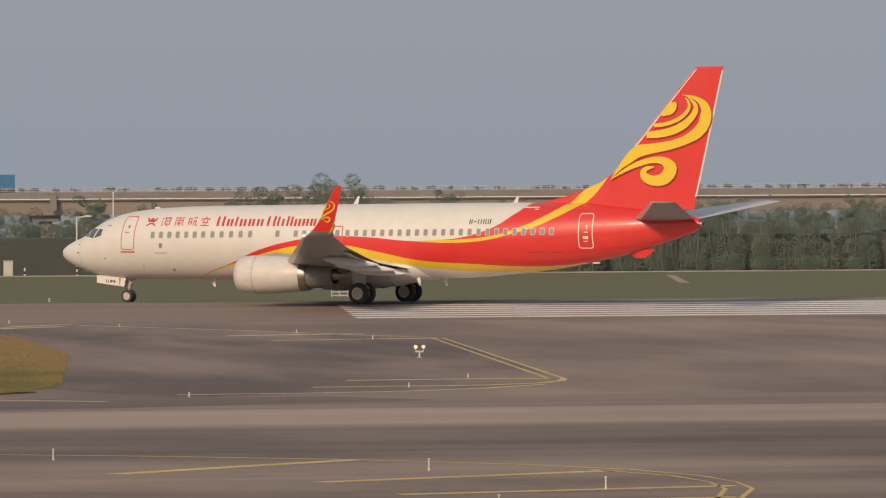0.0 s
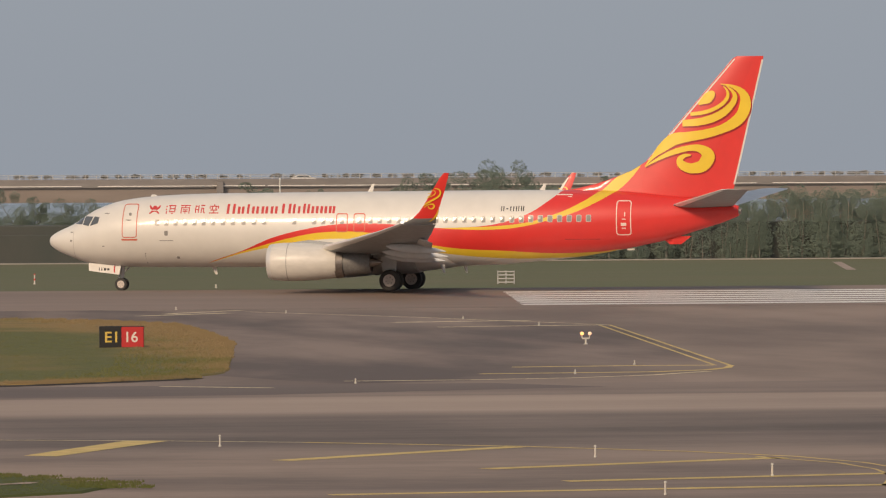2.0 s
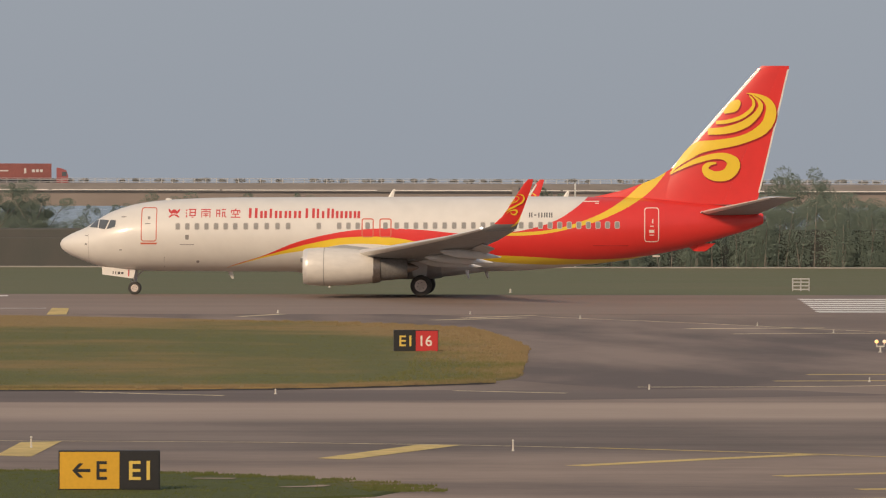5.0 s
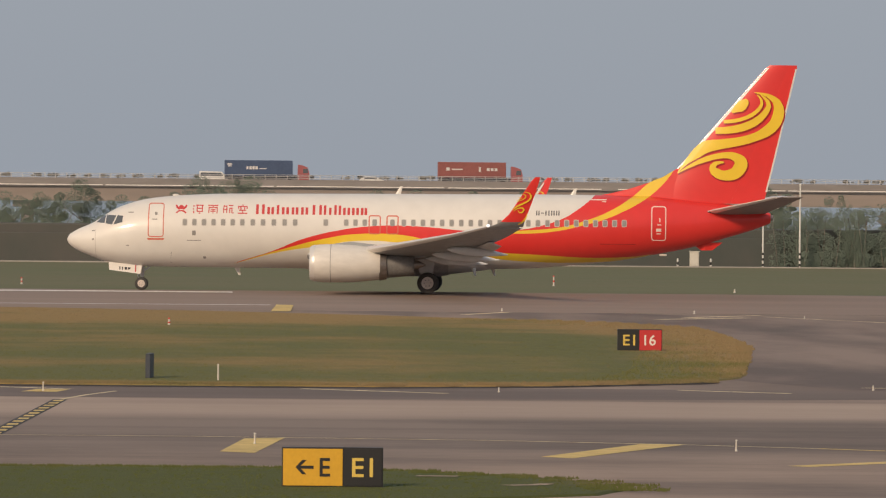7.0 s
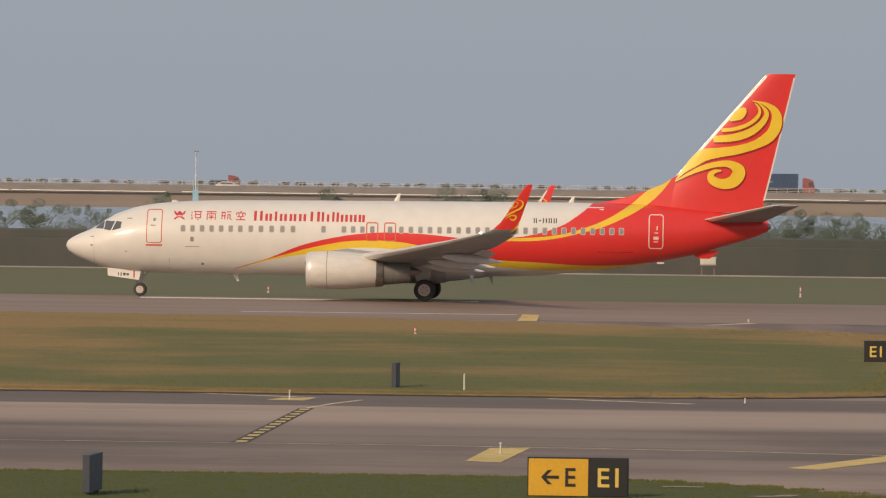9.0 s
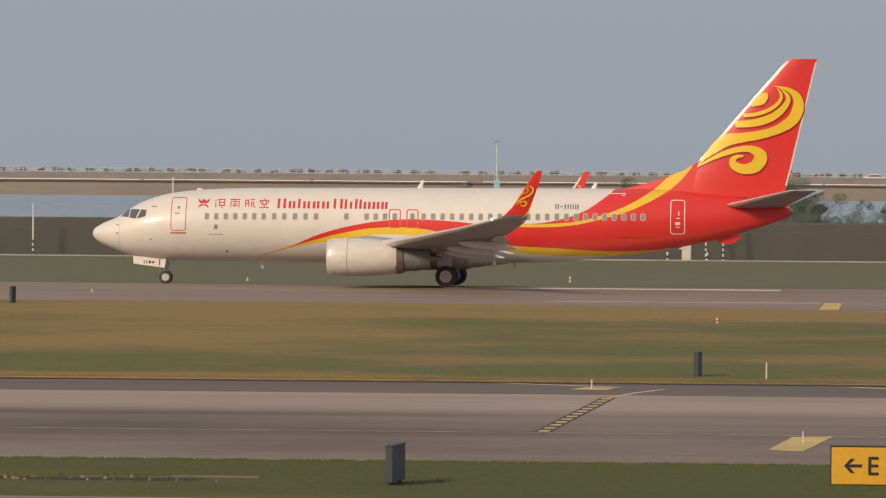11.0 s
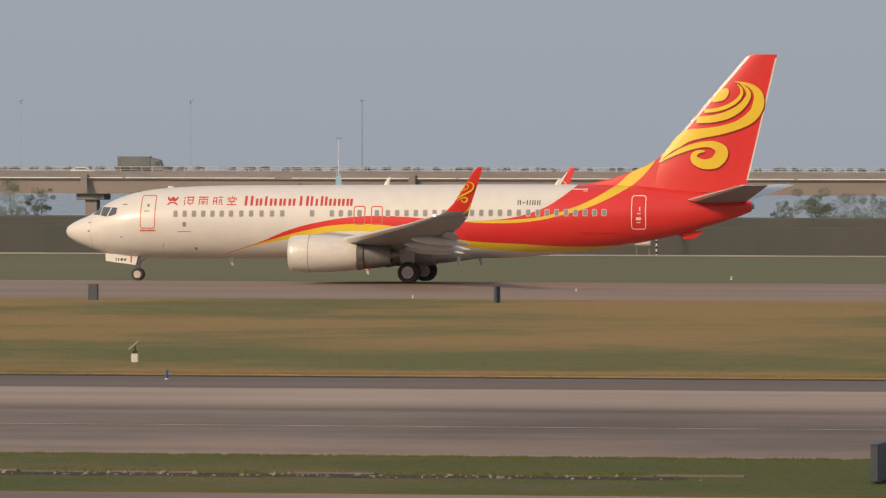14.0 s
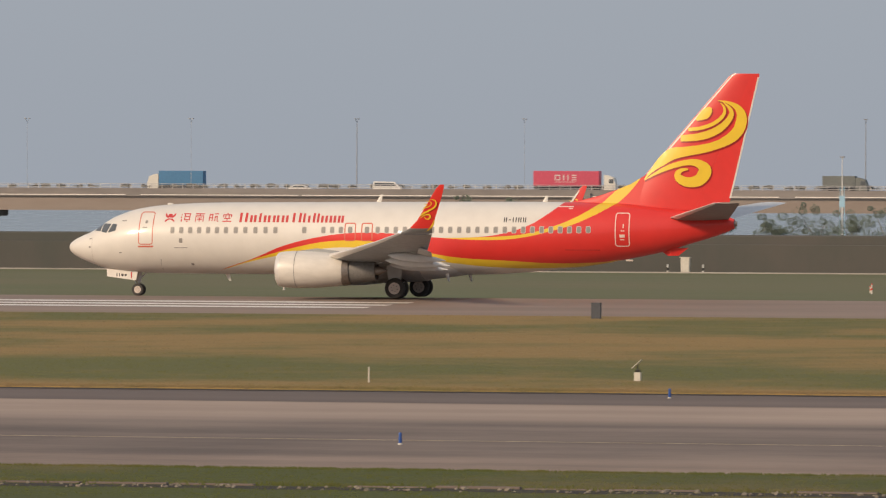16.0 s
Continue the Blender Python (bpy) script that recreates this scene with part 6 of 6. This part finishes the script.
# thing, place of its middle at a moment, moment, speed, lane, heading
TRAFFIC = [
    (container_truck(1, 12.2, C_BLUE, CAB_RED, "dark blue container lorry with red cab on the viaduct", (MARK_WHITE, bars)), 1.15, 7.0, 23.1, 1137.6, 1),
    (container_truck(1, 12.2, C_MAROON, CAB_RED, "faded maroon container lorry with red cab on the viaduct", (MARK_WHITE, bars2)), 39.3, 7.0, 20.5, 1137.2, 1),
    (container_truck(1, 12.2, C_PINK, CAB_WHITE, "magenta container lorry with cream cab on the viaduct", (MARK_WHITE, bars3)), -233.9, 15.5, 26.1, 1137.4, 1),
    (container_truck(-1, 8.5, C_SKY, CAB_WHITE, "bright blue box lorry with white cab on the viaduct", None, 2.6, 0.1), -281.7, 15.5, -23.1, 1147.0, -1),
    (container_truck(1, 6.0, C_GREEN, C_GREEN, "grey-green covered lorry on the viaduct", None, 2.0, 0.05, 3.2), -198.5, 14.5, 18.5, 1137.8, 1),
    (container_truck(1, 3.0, DARK_PANEL, CAB_RED, "low flatbed lorry with red cab on the viaduct", None, 0.3, 0.3, 2.7), -61.5, 8.5, 22.5, 1137.5, 1),
    (car("white saloon car on the viaduct", CAR_WHITE), 21.4, 7.0, 30.8, 1133.6, 1),
    (car("white saloon car on the viaduct", CAR_WHITE), 87.8, 1.5, 29.6, 1133.6, 1),
    (car("white saloon car on the viaduct", CAR_WHITE), -64.0, 8.5, 31.0, 1133.6, 1),
    (car("white saloon car on the viaduct", CAR_WHITE), -203.0, 14.5, 28.7, 1133.6, 1),
    (car("white saloon car on the viaduct", CAR_WHITE), -284.3, 15.5, 27.0, 1133.6, 1),
    (car("white minibus on the viaduct", CAR_WHITE, True), -6.9, 7.0, 23.1, 1141.0, 1),
    (car("white minibus on the viaduct", CAR_WHITE, True), -267.7, 15.5, 26.6, 1136.8, 1)]

# ---- signs, lights and markers on the airfield ----
def letters(body, width, height, x, z, y, mat, parent, label):
    """Letters of the built-in font as a mesh on a sign's face, fitted to a width and height."""
    cu = bpy.data.curves.new("legend", "FONT")
    cu.body, cu.extrude, cu.offset = body, 0.004, 0.012
    ob = new("legend_source", cu)
    me = bpy.data.meshes.new_from_object(ob.evaluated_get(bpy.context.evaluated_depsgraph_get()))
    bpy.data.objects.remove(ob)
    lo = [min(v.co[k] for v in me.vertices) for k in (0, 1)]
    hi = [max(v.co[k] for v in me.vertices) for k in (0, 1)]
    for v in me.vertices:
        u, w, d = (v.co[0] - lo[0]) / (hi[0] - lo[0]), (v.co[1] - lo[1]) / (hi[1] - lo[1]), v.co[2]
        v.co = (x + (u - 0.5) * width, y - 0.004 - d, z + (w - 0.5) * height)
    me.materials.clear()
    me.materials.append(mat)
    t = new("legend", me)
    t.parent = parent
    return tagged(t, label)


def airfield_sign(x, y, w, h, bottom, panels, label):
    root = new("taxiway_sign")
    root.location = (x, y, 0)
    part("case", new_box(-w / 2 - 0.02, w / 2 + 0.02, 0.0, 0.22, bottom - 0.02, bottom + h + 0.02, 0.012), BLACK_FACE, root, "dark metal case")
    for lx in (-w * 0.32, w * 0.12, w * 0.36):
        part("leg", new_box(lx - 0.035, lx + 0.035, 0.06, 0.16, -0.02, bottom - 0.02, 0.005), DARK_PANEL, root)
        part("foot", new_box(lx - 0.10, lx + 0.10, 0.02, 0.20, -0.02, 0.035, 0.008), DARK_PANEL, root)
    x0 = -w / 2
    for share, face, texts in panels:
        x1 = x0 + w * share
        f = part("panel", new_box(x0 + 0.006, x1 - 0.006, -0.014, -0.001, bottom + 0.012, bottom + h - 0.012, 0.004), face, root)
        for text, cx, tw, th, mat in texts:
            c = x0 + (x1 - x0) * cx
            if text == "arrow":
                bm = new_box(c - tw / 2 + 0.03, c + tw / 2, -0.022, -0.0145, bottom + h / 2 - 0.032, bottom + h / 2 + 0.032)
                for s in (-1, 1):
                    q = [(c - tw / 2 - 0.02, 0), (c - tw / 2 + 0.06, 0), (c - tw / 2 + 0.21, s * 0.15), (c - tw / 2 + 0.12, s * 0.15)]
                    loft(bm, [[(a, yy, bottom + h / 2 + b) for a, b in q] for yy in (-0.023, -0.0146)])
                part("arrow", bm, mat, f, "black arrow")
            else:
                letters(text, tw, th, c, bottom + h / 2, -0.0145, mat, f, "legend " + text)
        x0 = x1
    return tagged(root, label, "sign")


airfield_sign(1.74, 133.3, 2.09, 0.80, 0.06, [(0.605, YELLOW_FACE, [("arrow", 0.37, 0.36, 0, BLACK_TEXT), ("E", 0.70, 0.22, 0.39, BLACK_TEXT)]), (0.395, BLACK_FACE, [("E1", 0.50, 0.44, 0.40, YELLOW_TEXT)])],
              "yellow and black taxiway direction sign on near grass")
airfield_sign(14.93, 243.3, 1.68, 0.80, 0.05, [(0.49, BLACK_FACE, [("E1", 0.52, 0.46, 0.41, YELLOW_TEXT)]), (0.51, RED_FACE, [("16", 0.48, 0.44, 0.41, WHITE_TEXT)])],
              "black and red runway holding sign on the grass")


def back_panel(x, y, w, h, bottom, turn, label):
    """A sign seen from its dark back or edge."""
    root = new("sign_box")
    root.matrix_basis = pose(x, y, 0, 0, 0, turn)
    part("case", new_box(-w / 2, w / 2, -0.08, 0.08, bottom, bottom + h, 0.015), DARK_PANEL, root, "dark slate case")
    part("top_cap", new_box(-w / 2 - 0.008, w / 2 + 0.008, -0.09, 0.09, bottom + h + 0.001, bottom + h + 0.022, 0.006), DARK_PANEL, root)
    for lx in (-w * 0.3, w * 0.3):
        part("leg", new_box(lx - 0.03, lx + 0.03, -0.05, 0.05, -0.03, bottom, 0.005), DARK_PANEL, root)
    part("foot", new_box(-w * 0.5, w * 0.6, -0.10, 0.10, -0.03, 0.03, 0.008), DARK_PANEL, root)
    return tagged(root, label, "sign")


back_panel(-8.38, 132.0, 1.75, 0.76, 0.10, 85, "dark slate sign box seen nearly edge on, near grass")
back_panel(-3.26, 205.5, 1.15, 0.76, 0.05, 85, "small dark slate sign box on grass")
back_panel(-38.55, 309.8, 0.32, 0.78, 0.05, 60, "narrow dark sign box beside the runway")
back_panel(-59.1, 311.7, 0.50, 0.80, 0.03, -10, "dark slate sign box beside the runway")


def stick(name, x, y, h, r, mat, label, category, band=None, z=0.0):
    root = new(name)
    root.location = (x, y, z)
    part("stem", tube(bmesh.new(), (0, 0, -0.03), (0, 0, h), r, r * 0.85, 10), mat, root)
    part("base", tube(bmesh.new(), (0, 0, -0.03), (0, 0, 0.04), r * 1.5, r * 1.3, 12), PALE_METAL, root)
    part("cap", tube(bmesh.new(), (0, 0, h), (0, 0, h + r * 1.1), r * 1.15, r * 0.7, 10), mat if band is None else band, root)
    if band:
        part("band", tube(bmesh.new(), (0, 0, h * 0.42), (0, 0, h * 0.62), r * 1.05, n=10), band, root, "coloured band")
    return tagged(root, label, category)


for x, y in ((-1.03, 203.2), (-46.75, 206.0)):
    stick("marker_post", x, y, 0.54, 0.032, LENS_WHITE, "slim white marker post in grass", "post")
for x, y in ((26.6, 304.5), (33.4, 289.1), (35.2, 275.7), (31.05, 217.2), (27.66, 207.3), (19.65, 199.8), (7.65, 195.2)):
    stick("edge_light", x, y, 0.13, 0.028, LENS_WHITE, "small white taxiway edge light", "light")
for x, y in ((11.8, 153.7), (19.9, 145.7), (22.4, 135.7), (18.95, 128.2), (0.12, 155.7), (-6.3, 193.4)):
    o = stick("edge_light", x, y, 0.19, 0.024, LENS_WHITE, "small pale taxiway edge light on a slim stem", "light")
    part("lamp_cap", tube(bmesh.new(), (0, 0, 0.25), (0, 0, 0.28), 0.036, 0.02, 12), PALE_METAL, o)
    part("wire", tube(bmesh.new(), (0, 0, 0.19), (0, 0, 0.26), 0.012, n=6), PALE_METAL, o)
for x, y in ((-34.6, 194.8), (-34.9, 157.4)):
    stick("blue_light", x, y, 0.26, 0.045, BLUE_LAMP, "small blue taxiway edge light", "light", BLUE_LAMP)
stick("red_marker", -3.6, 279.7, 0.30, 0.06, LENS_WHITE, "small red and white marker in grass", "marker", RED_BAND)
for x, y in ((18.8, 394.2), (-13.9, 385.0), (-57.3, 394.9), (-58.2, 400.5), (28.7, 376.2), (-95.0, 394.0), (-33.2, 381.0)):
    stick("runway_marker", x, y, 0.60 if 394 <= y < 396 else 0.36 if y > 384 else 0.16, 0.06, LENS_WHITE, "small white marker with a red band beyond the runway", "marker", RED_BAND if y > 384 else None)
for x, y in ((12.5, 316.0), (-36.9, 330.0), (-44.0, 318.9), (22.0, 314.6)):
    stick("runway_edge_light", x, y, 0.11, 0.04, LENS_WHITE, "low white runway edge light", "light", z=runway_height(y))

# twin guard light
guard = new("guard_light")
guard.location = (32.98, 244.0, 0)
guard.scale = (0.68, 0.68, 0.68)
part("post", tube(bmesh.new(), (0, 0, -0.02), (0, 0, 0.30), 0.06, 0.05, 12), PALE_METAL, guard, "pale post")
part("foot", tube(bmesh.new(), (0, 0, -0.02), (0, 0, 0.04), 0.14, 0.11, 14), PALE_METAL, guard)
part("crossbar", tube(bmesh.new(), (-0.20, 0, 0.34), (0.20, 0, 0.34), 0.05, n=10), PALE_METAL, guard, "pale yellow crossbar", smooth=True)
for s in (-1, 1):
    part("arm", tube(bmesh.new(), (s * 0.20, 0, 0.32), (s * 0.225, 0, 0.52), 0.035, n=10), PALE_METAL, guard)
    lamp_body = part("lamp_body", spin(bmesh.new(), [(-0.06, 0.11), (0.02, 0.115), (0.14, 0.08), (0.16, 0.03)], 20, "Y"), PALE_METAL, guard, smooth=True, at=Matrix.Translation((s * 0.225, 0, 0.62)))
    part("lens", spin(bmesh.new(), [(-0.095, 0.03), (-0.085, 0.08), (-0.061, 0.10)], 20, "Y"), LAMP_LIT if s < 0 else LAMP_HALF, lamp_body, "lit amber lens", smooth=True)
tagged(guard, "pale twin runway guard light with lit amber lamps", "light")

# small solar unit in the grass
unit = new("solar_unit")
unit.location = (-38.5, 210.6, 0.03)
unit.scale = (0.88, 0.88, 0.92)
part("box_body", new_box(-0.13, 0.13, -0.12, 0.12, -0.05, 0.34, 0.02), PALE_METAL, unit, "pale box")
part("neck", tube(bmesh.new(), (0, 0, 0.34), (0, 0, 0.60), 0.025, n=8), DARK_PANEL, unit)
part("dark_head", new_box(-0.09, 0.09, -0.08, 0.08, 0.36, 0.44, 0.01), BLACK_FACE, unit)
part("solar_panel", new_box(-0.24, 0.24, -0.2, 0.2, -0.014, 0.014, 0.004), PALE_METAL, unit, "tilted solar panel", at=pose(-0.03, 0, 0.64, 0, -40, 0))
tagged(unit, "small pale box with a tilted solar panel in grass", "solar unit")

# white lattice frame beyond the runway
fr = new("slatted_marker")
fr.location = (46.9, 383.0, 0)
for z in (0.12, 0.34, 0.56, 0.76):
    part("bar", new_box(-0.52, 0.52, -0.02, 0.02, z - 0.04, z + 0.04, 0.008), RAIL_GREY, fr)
for sx in (-0.5, 0.0, 0.5):
    part("upright", new_box(sx - 0.035, sx + 0.035, 0.021, 0.06, -0.02, 0.82, 0.006), RAIL_GREY, fr)
tagged(fr, "white slatted marker frame beyond the runway", "marker")

# broken stone edge in the near grass
ditch = tagged(new("stone_edge"), "broken pale stone edge of a drain in the near grass", "kerb", kind="structure")
def ragged(r, x0, x1, lo, hi):
    near_side = [(x0 + (x1 - x0) * k / 60, lo + r.uniform(-0.25, 0.25)) for k in range(61)]
    return near_side + [(x, hi + r.uniform(-0.2, 0.2)) for x, y in reversed(near_side)]


tagged(sheet("drain_earth", ragged(random.Random(9), -64, -12.5, 132.2, 133.5), 0.054, EARTH_AND_SHADE), "dark earth of an open drain in the near grass", "ground patch", kind="structure")
for k in range(26):
    x0 = -62 + k * 1.95
    q = random.Random(k)
    if q.random() < 0.85:
        part("slab", new_box(x0, x0 + q.uniform(1.6, 1.92), 133.62, 133.86, -0.02, 0.075 + q.uniform(-0.02, 0.03), 0.02), SHOULDER, ditch, "broken slab")
rng = random.Random(77)
stone_meshes = []
for s in range(6):
    bm = bmesh.new()
    bmesh.ops.create_icosphere(bm, subdivisions=1, radius=1.0)
    for v in bm.verts:
        v.co *= rng.uniform(0.7, 1.15)
    stone_meshes.append(mesh_of("stone", bm, STONE))
for i in range(230):
    ob = new("stone", rng.choice(stone_meshes))
    ob.parent = ditch
    s = rng.uniform(0.02, 0.055) * (1.0 if i % 4 else 1.5)
    ob.matrix_basis = Matrix.LocRotScale((rng.uniform(-60, -12) if i % 3 else rng.uniform(-42, -16), rng.uniform(132.0, 133.5), 0.06), Euler((0, 0, rng.uniform(0, 6))), (s * 1.1, s, s * 1.0))
# pale scraps near the tip of the near grass
for pts in ([(3.6, 138.2), (4.5, 138.1), (4.6, 138.5), (3.7, 138.6)], [(5.6, 134.2), (6.3, 134.6), (6.5, 135.2), (6.2, 135.3), (5.9, 134.8), (5.3, 134.5)]):
    tagged(sheet("bare_patch", pts, 0.062, CONCRETE), "pale bare patch in the grass", "ground patch", kind="structure")


# ---- blades of grass ----
def blades(name, count, area, height, seed, label, mat=None):
    """Grass tufts scattered by area(rng), which gives x, y."""
    r = random.Random(seed)
    vs, fs = [], []
    for _ in range(count):
        x, y = area(r)
        for _ in range(5):
            h = height * r.uniform(0.5, 1.4)
            a, l = r.uniform(0, 6.28), r.uniform(0, 0.6) * h
            bx, by = x + r.uniform(-0.12, 0.12), y + r.uniform(-0.12, 0.12)
            w = r.uniform(0.012, 0.03)
            k = len(vs)
            vs += [(bx - w, by, 0.03), (bx + w, by, 0.03), (bx + l * math.cos(a), by + l * math.sin(a), 0.04 + h)]
            fs.append((k, k + 1, k + 2))
    me = bpy.data.meshes.new(name)
    me.from_pydata(vs, [], fs)
    me.materials.append(mat or BLADE)
    return tagged(new(name, me), label, "grass", kind="stuff")


def edge_walk(outline, lo, hi, inset):
    pts = [p for p in outline if lo <= p[0] <= hi]

    def pick(r):
        p = r.choice(pts)
        return p[0] + r.uniform(-0.8, 0.8), p[1] + inset * r.uniform(0.0, 1.0) + 0.1 * (1 if inset > 0 else -1)
    return pick


def mid_area(r):
    while True:
        x, y = r.uniform(-95, 19.5), 199 + 118 * r.random() ** 1.5
        if x < float(np.interp(y, [198.9, 201, 205.3, 211.2, 228, 250, 265, 283, 292, 303, 309.5, 315, 318], [4, 9.5, 14.4, 16.5, 18, 19.8, 20.1, 19.9, 16.4, 6.2, -1, -10, -30])) - 0.3:
            return x, y


blades("grass_blades", 34000, mid_area, 0.035, 3, "green and straw blades of the middle grass")
blades("grass_fringe", 5200, edge_walk([p for p in MID_OUTLINE if p[1] < 206], -62, 21, 0.9), 0.09, 4, "ragged straw fringe along the taxiway edge")


def near_area(r):
    while True:
        x, y = r.uniform(-48, 8), r.uniform(128, 142.3)
        if x < float(np.interp(y, [126.5, 128, 131.3, 133.4, 135.4, 138.4, 141.4, 142.4], [-6, 3, 7.3, 8, 7.8, 6.4, 3.4, 0])) - 0.1 and not (x > 3 and math.sin(x * 2.3 + 1.0) * math.sin(y * 1.9) > 0.62):
            return x, y


TIP = [p for p in MID_OUTLINE if p[0] > 12]


def tip_area(r):
    p = r.choice(TIP)
    return p[0] - 0.15 - 4.0 * r.random() ** 2.6, p[1] + (248 - p[1]) * 0.02 + r.uniform(-0.7, 0.7)


blades("tip_fringe", 3000, tip_area, 0.085, 5, "dry straw tufts round the end of the grass")
blades("drain_weeds", 900, lambda r: (r.uniform(-62, -12), r.uniform(133.6, 134.3)), 0.085, 12, "taller weeds along the broken drain edge", NEAR_BLADE)
blades("near_fringe", 2600, edge_walk([p for p in NEAR_OUTLINE if p[1] > 133], -48, 9, -0.5), 0.05, 8, "ragged green fringe of the near grass", NEAR_BLADE)
blades("near_blades", 9000, near_area, 0.03, 6, "short green blades of the near grass", NEAR_BLADE)
PLANE_ROWS = [  # seconds, x and y of the nose wheel, turn of the nose away (degrees)
    (0.0, 30.80, 346.50, 33.20),
    (0.5, 28.44, 346.30, 29.30),
    (1.0, 26.05, 346.20, 25.00),
    (1.5, 23.65, 346.00, 21.00),
    (2.0, 21.22, 345.30, 18.00),
    (2.5, 18.78, 344.70, 15.20),
    (3.0, 16.39, 344.40, 12.40),
    (3.5, 13.89, 344.10, 9.80),
    (3.7, 12.85, 344.00, 8.90),
    (5.8, 1.33, 344.00, 4.65),
    (6.0, 0.17, 344.00, 4.45),
    (6.5, -2.81, 344.00, 4.05),
    (7.0, -5.93, 344.00, 3.65),
    (7.5, -9.14, 344.00, 3.25),
    (8.0, -12.49, 344.00, 2.85),
    (8.5, -15.91, 344.10, 2.55),
    (9.0, -19.39, 344.20, 2.35),
    (9.5, -23.02, 344.30, 2.15),
    (10.0, -26.71, 344.40, 2.05),
    (10.2, -28.25, 344.44, 2.05),
    (12.5, -47.05, 344.80, 1.50),
    (13.0, -51.79, 344.80, 1.42),
    (13.5, -57.07, 344.80, 1.33),
    (14.0, -62.86, 344.80, 1.25),
    (14.5, -69.14, 344.80, 1.24),
    (15.0, -75.97, 344.80, 1.23),
    (15.5, -83.46, 344.80, 1.21),
    (16.0, -91.51, 344.80, 1.20),
]


def motions():
    rows = []
    for t, x, y, psi in PLANE_ROWS:
        a = radians(psi)
        rows.append((t, pose(x - 4.05 * math.cos(a), y + 4.05 * math.sin(a), CROWN, 0, 0, -psi)))
    walk(plane, rows)
    # the wheels roll with the way that the nose wheel has gone
    way = smooth_curve([(r[0], PLANE_ROWS[0][1] - r[1]) for r in PLANE_ROWS])
    for wheel, r in plane_wheels:
        rows, angle, last = [], 0.0, 0.0
        at = wheel.location.copy()
        for k in range(16 * FPS + 1):
            t = k / FPS
            d = way(t)
            angle += min(d - last, r * 1.5) / r
            last = d
            rows.append((t, Matrix.Translation(at) @ Matrix.Rotation(-angle, 4, "Y")))
        walk(wheel, rows)
    # traffic goes at a steady pace
    for thing, x, t0, speed, lane, heading in TRAFFIC:
        turn = 0 if heading > 0 else 180
        walk(thing, [(t, pose((x + speed * (t - t0)) * lane / 1136, lane, 5.66, 0, 0, turn)) for t in (0, 4, 8, 12, 16)])


motions()
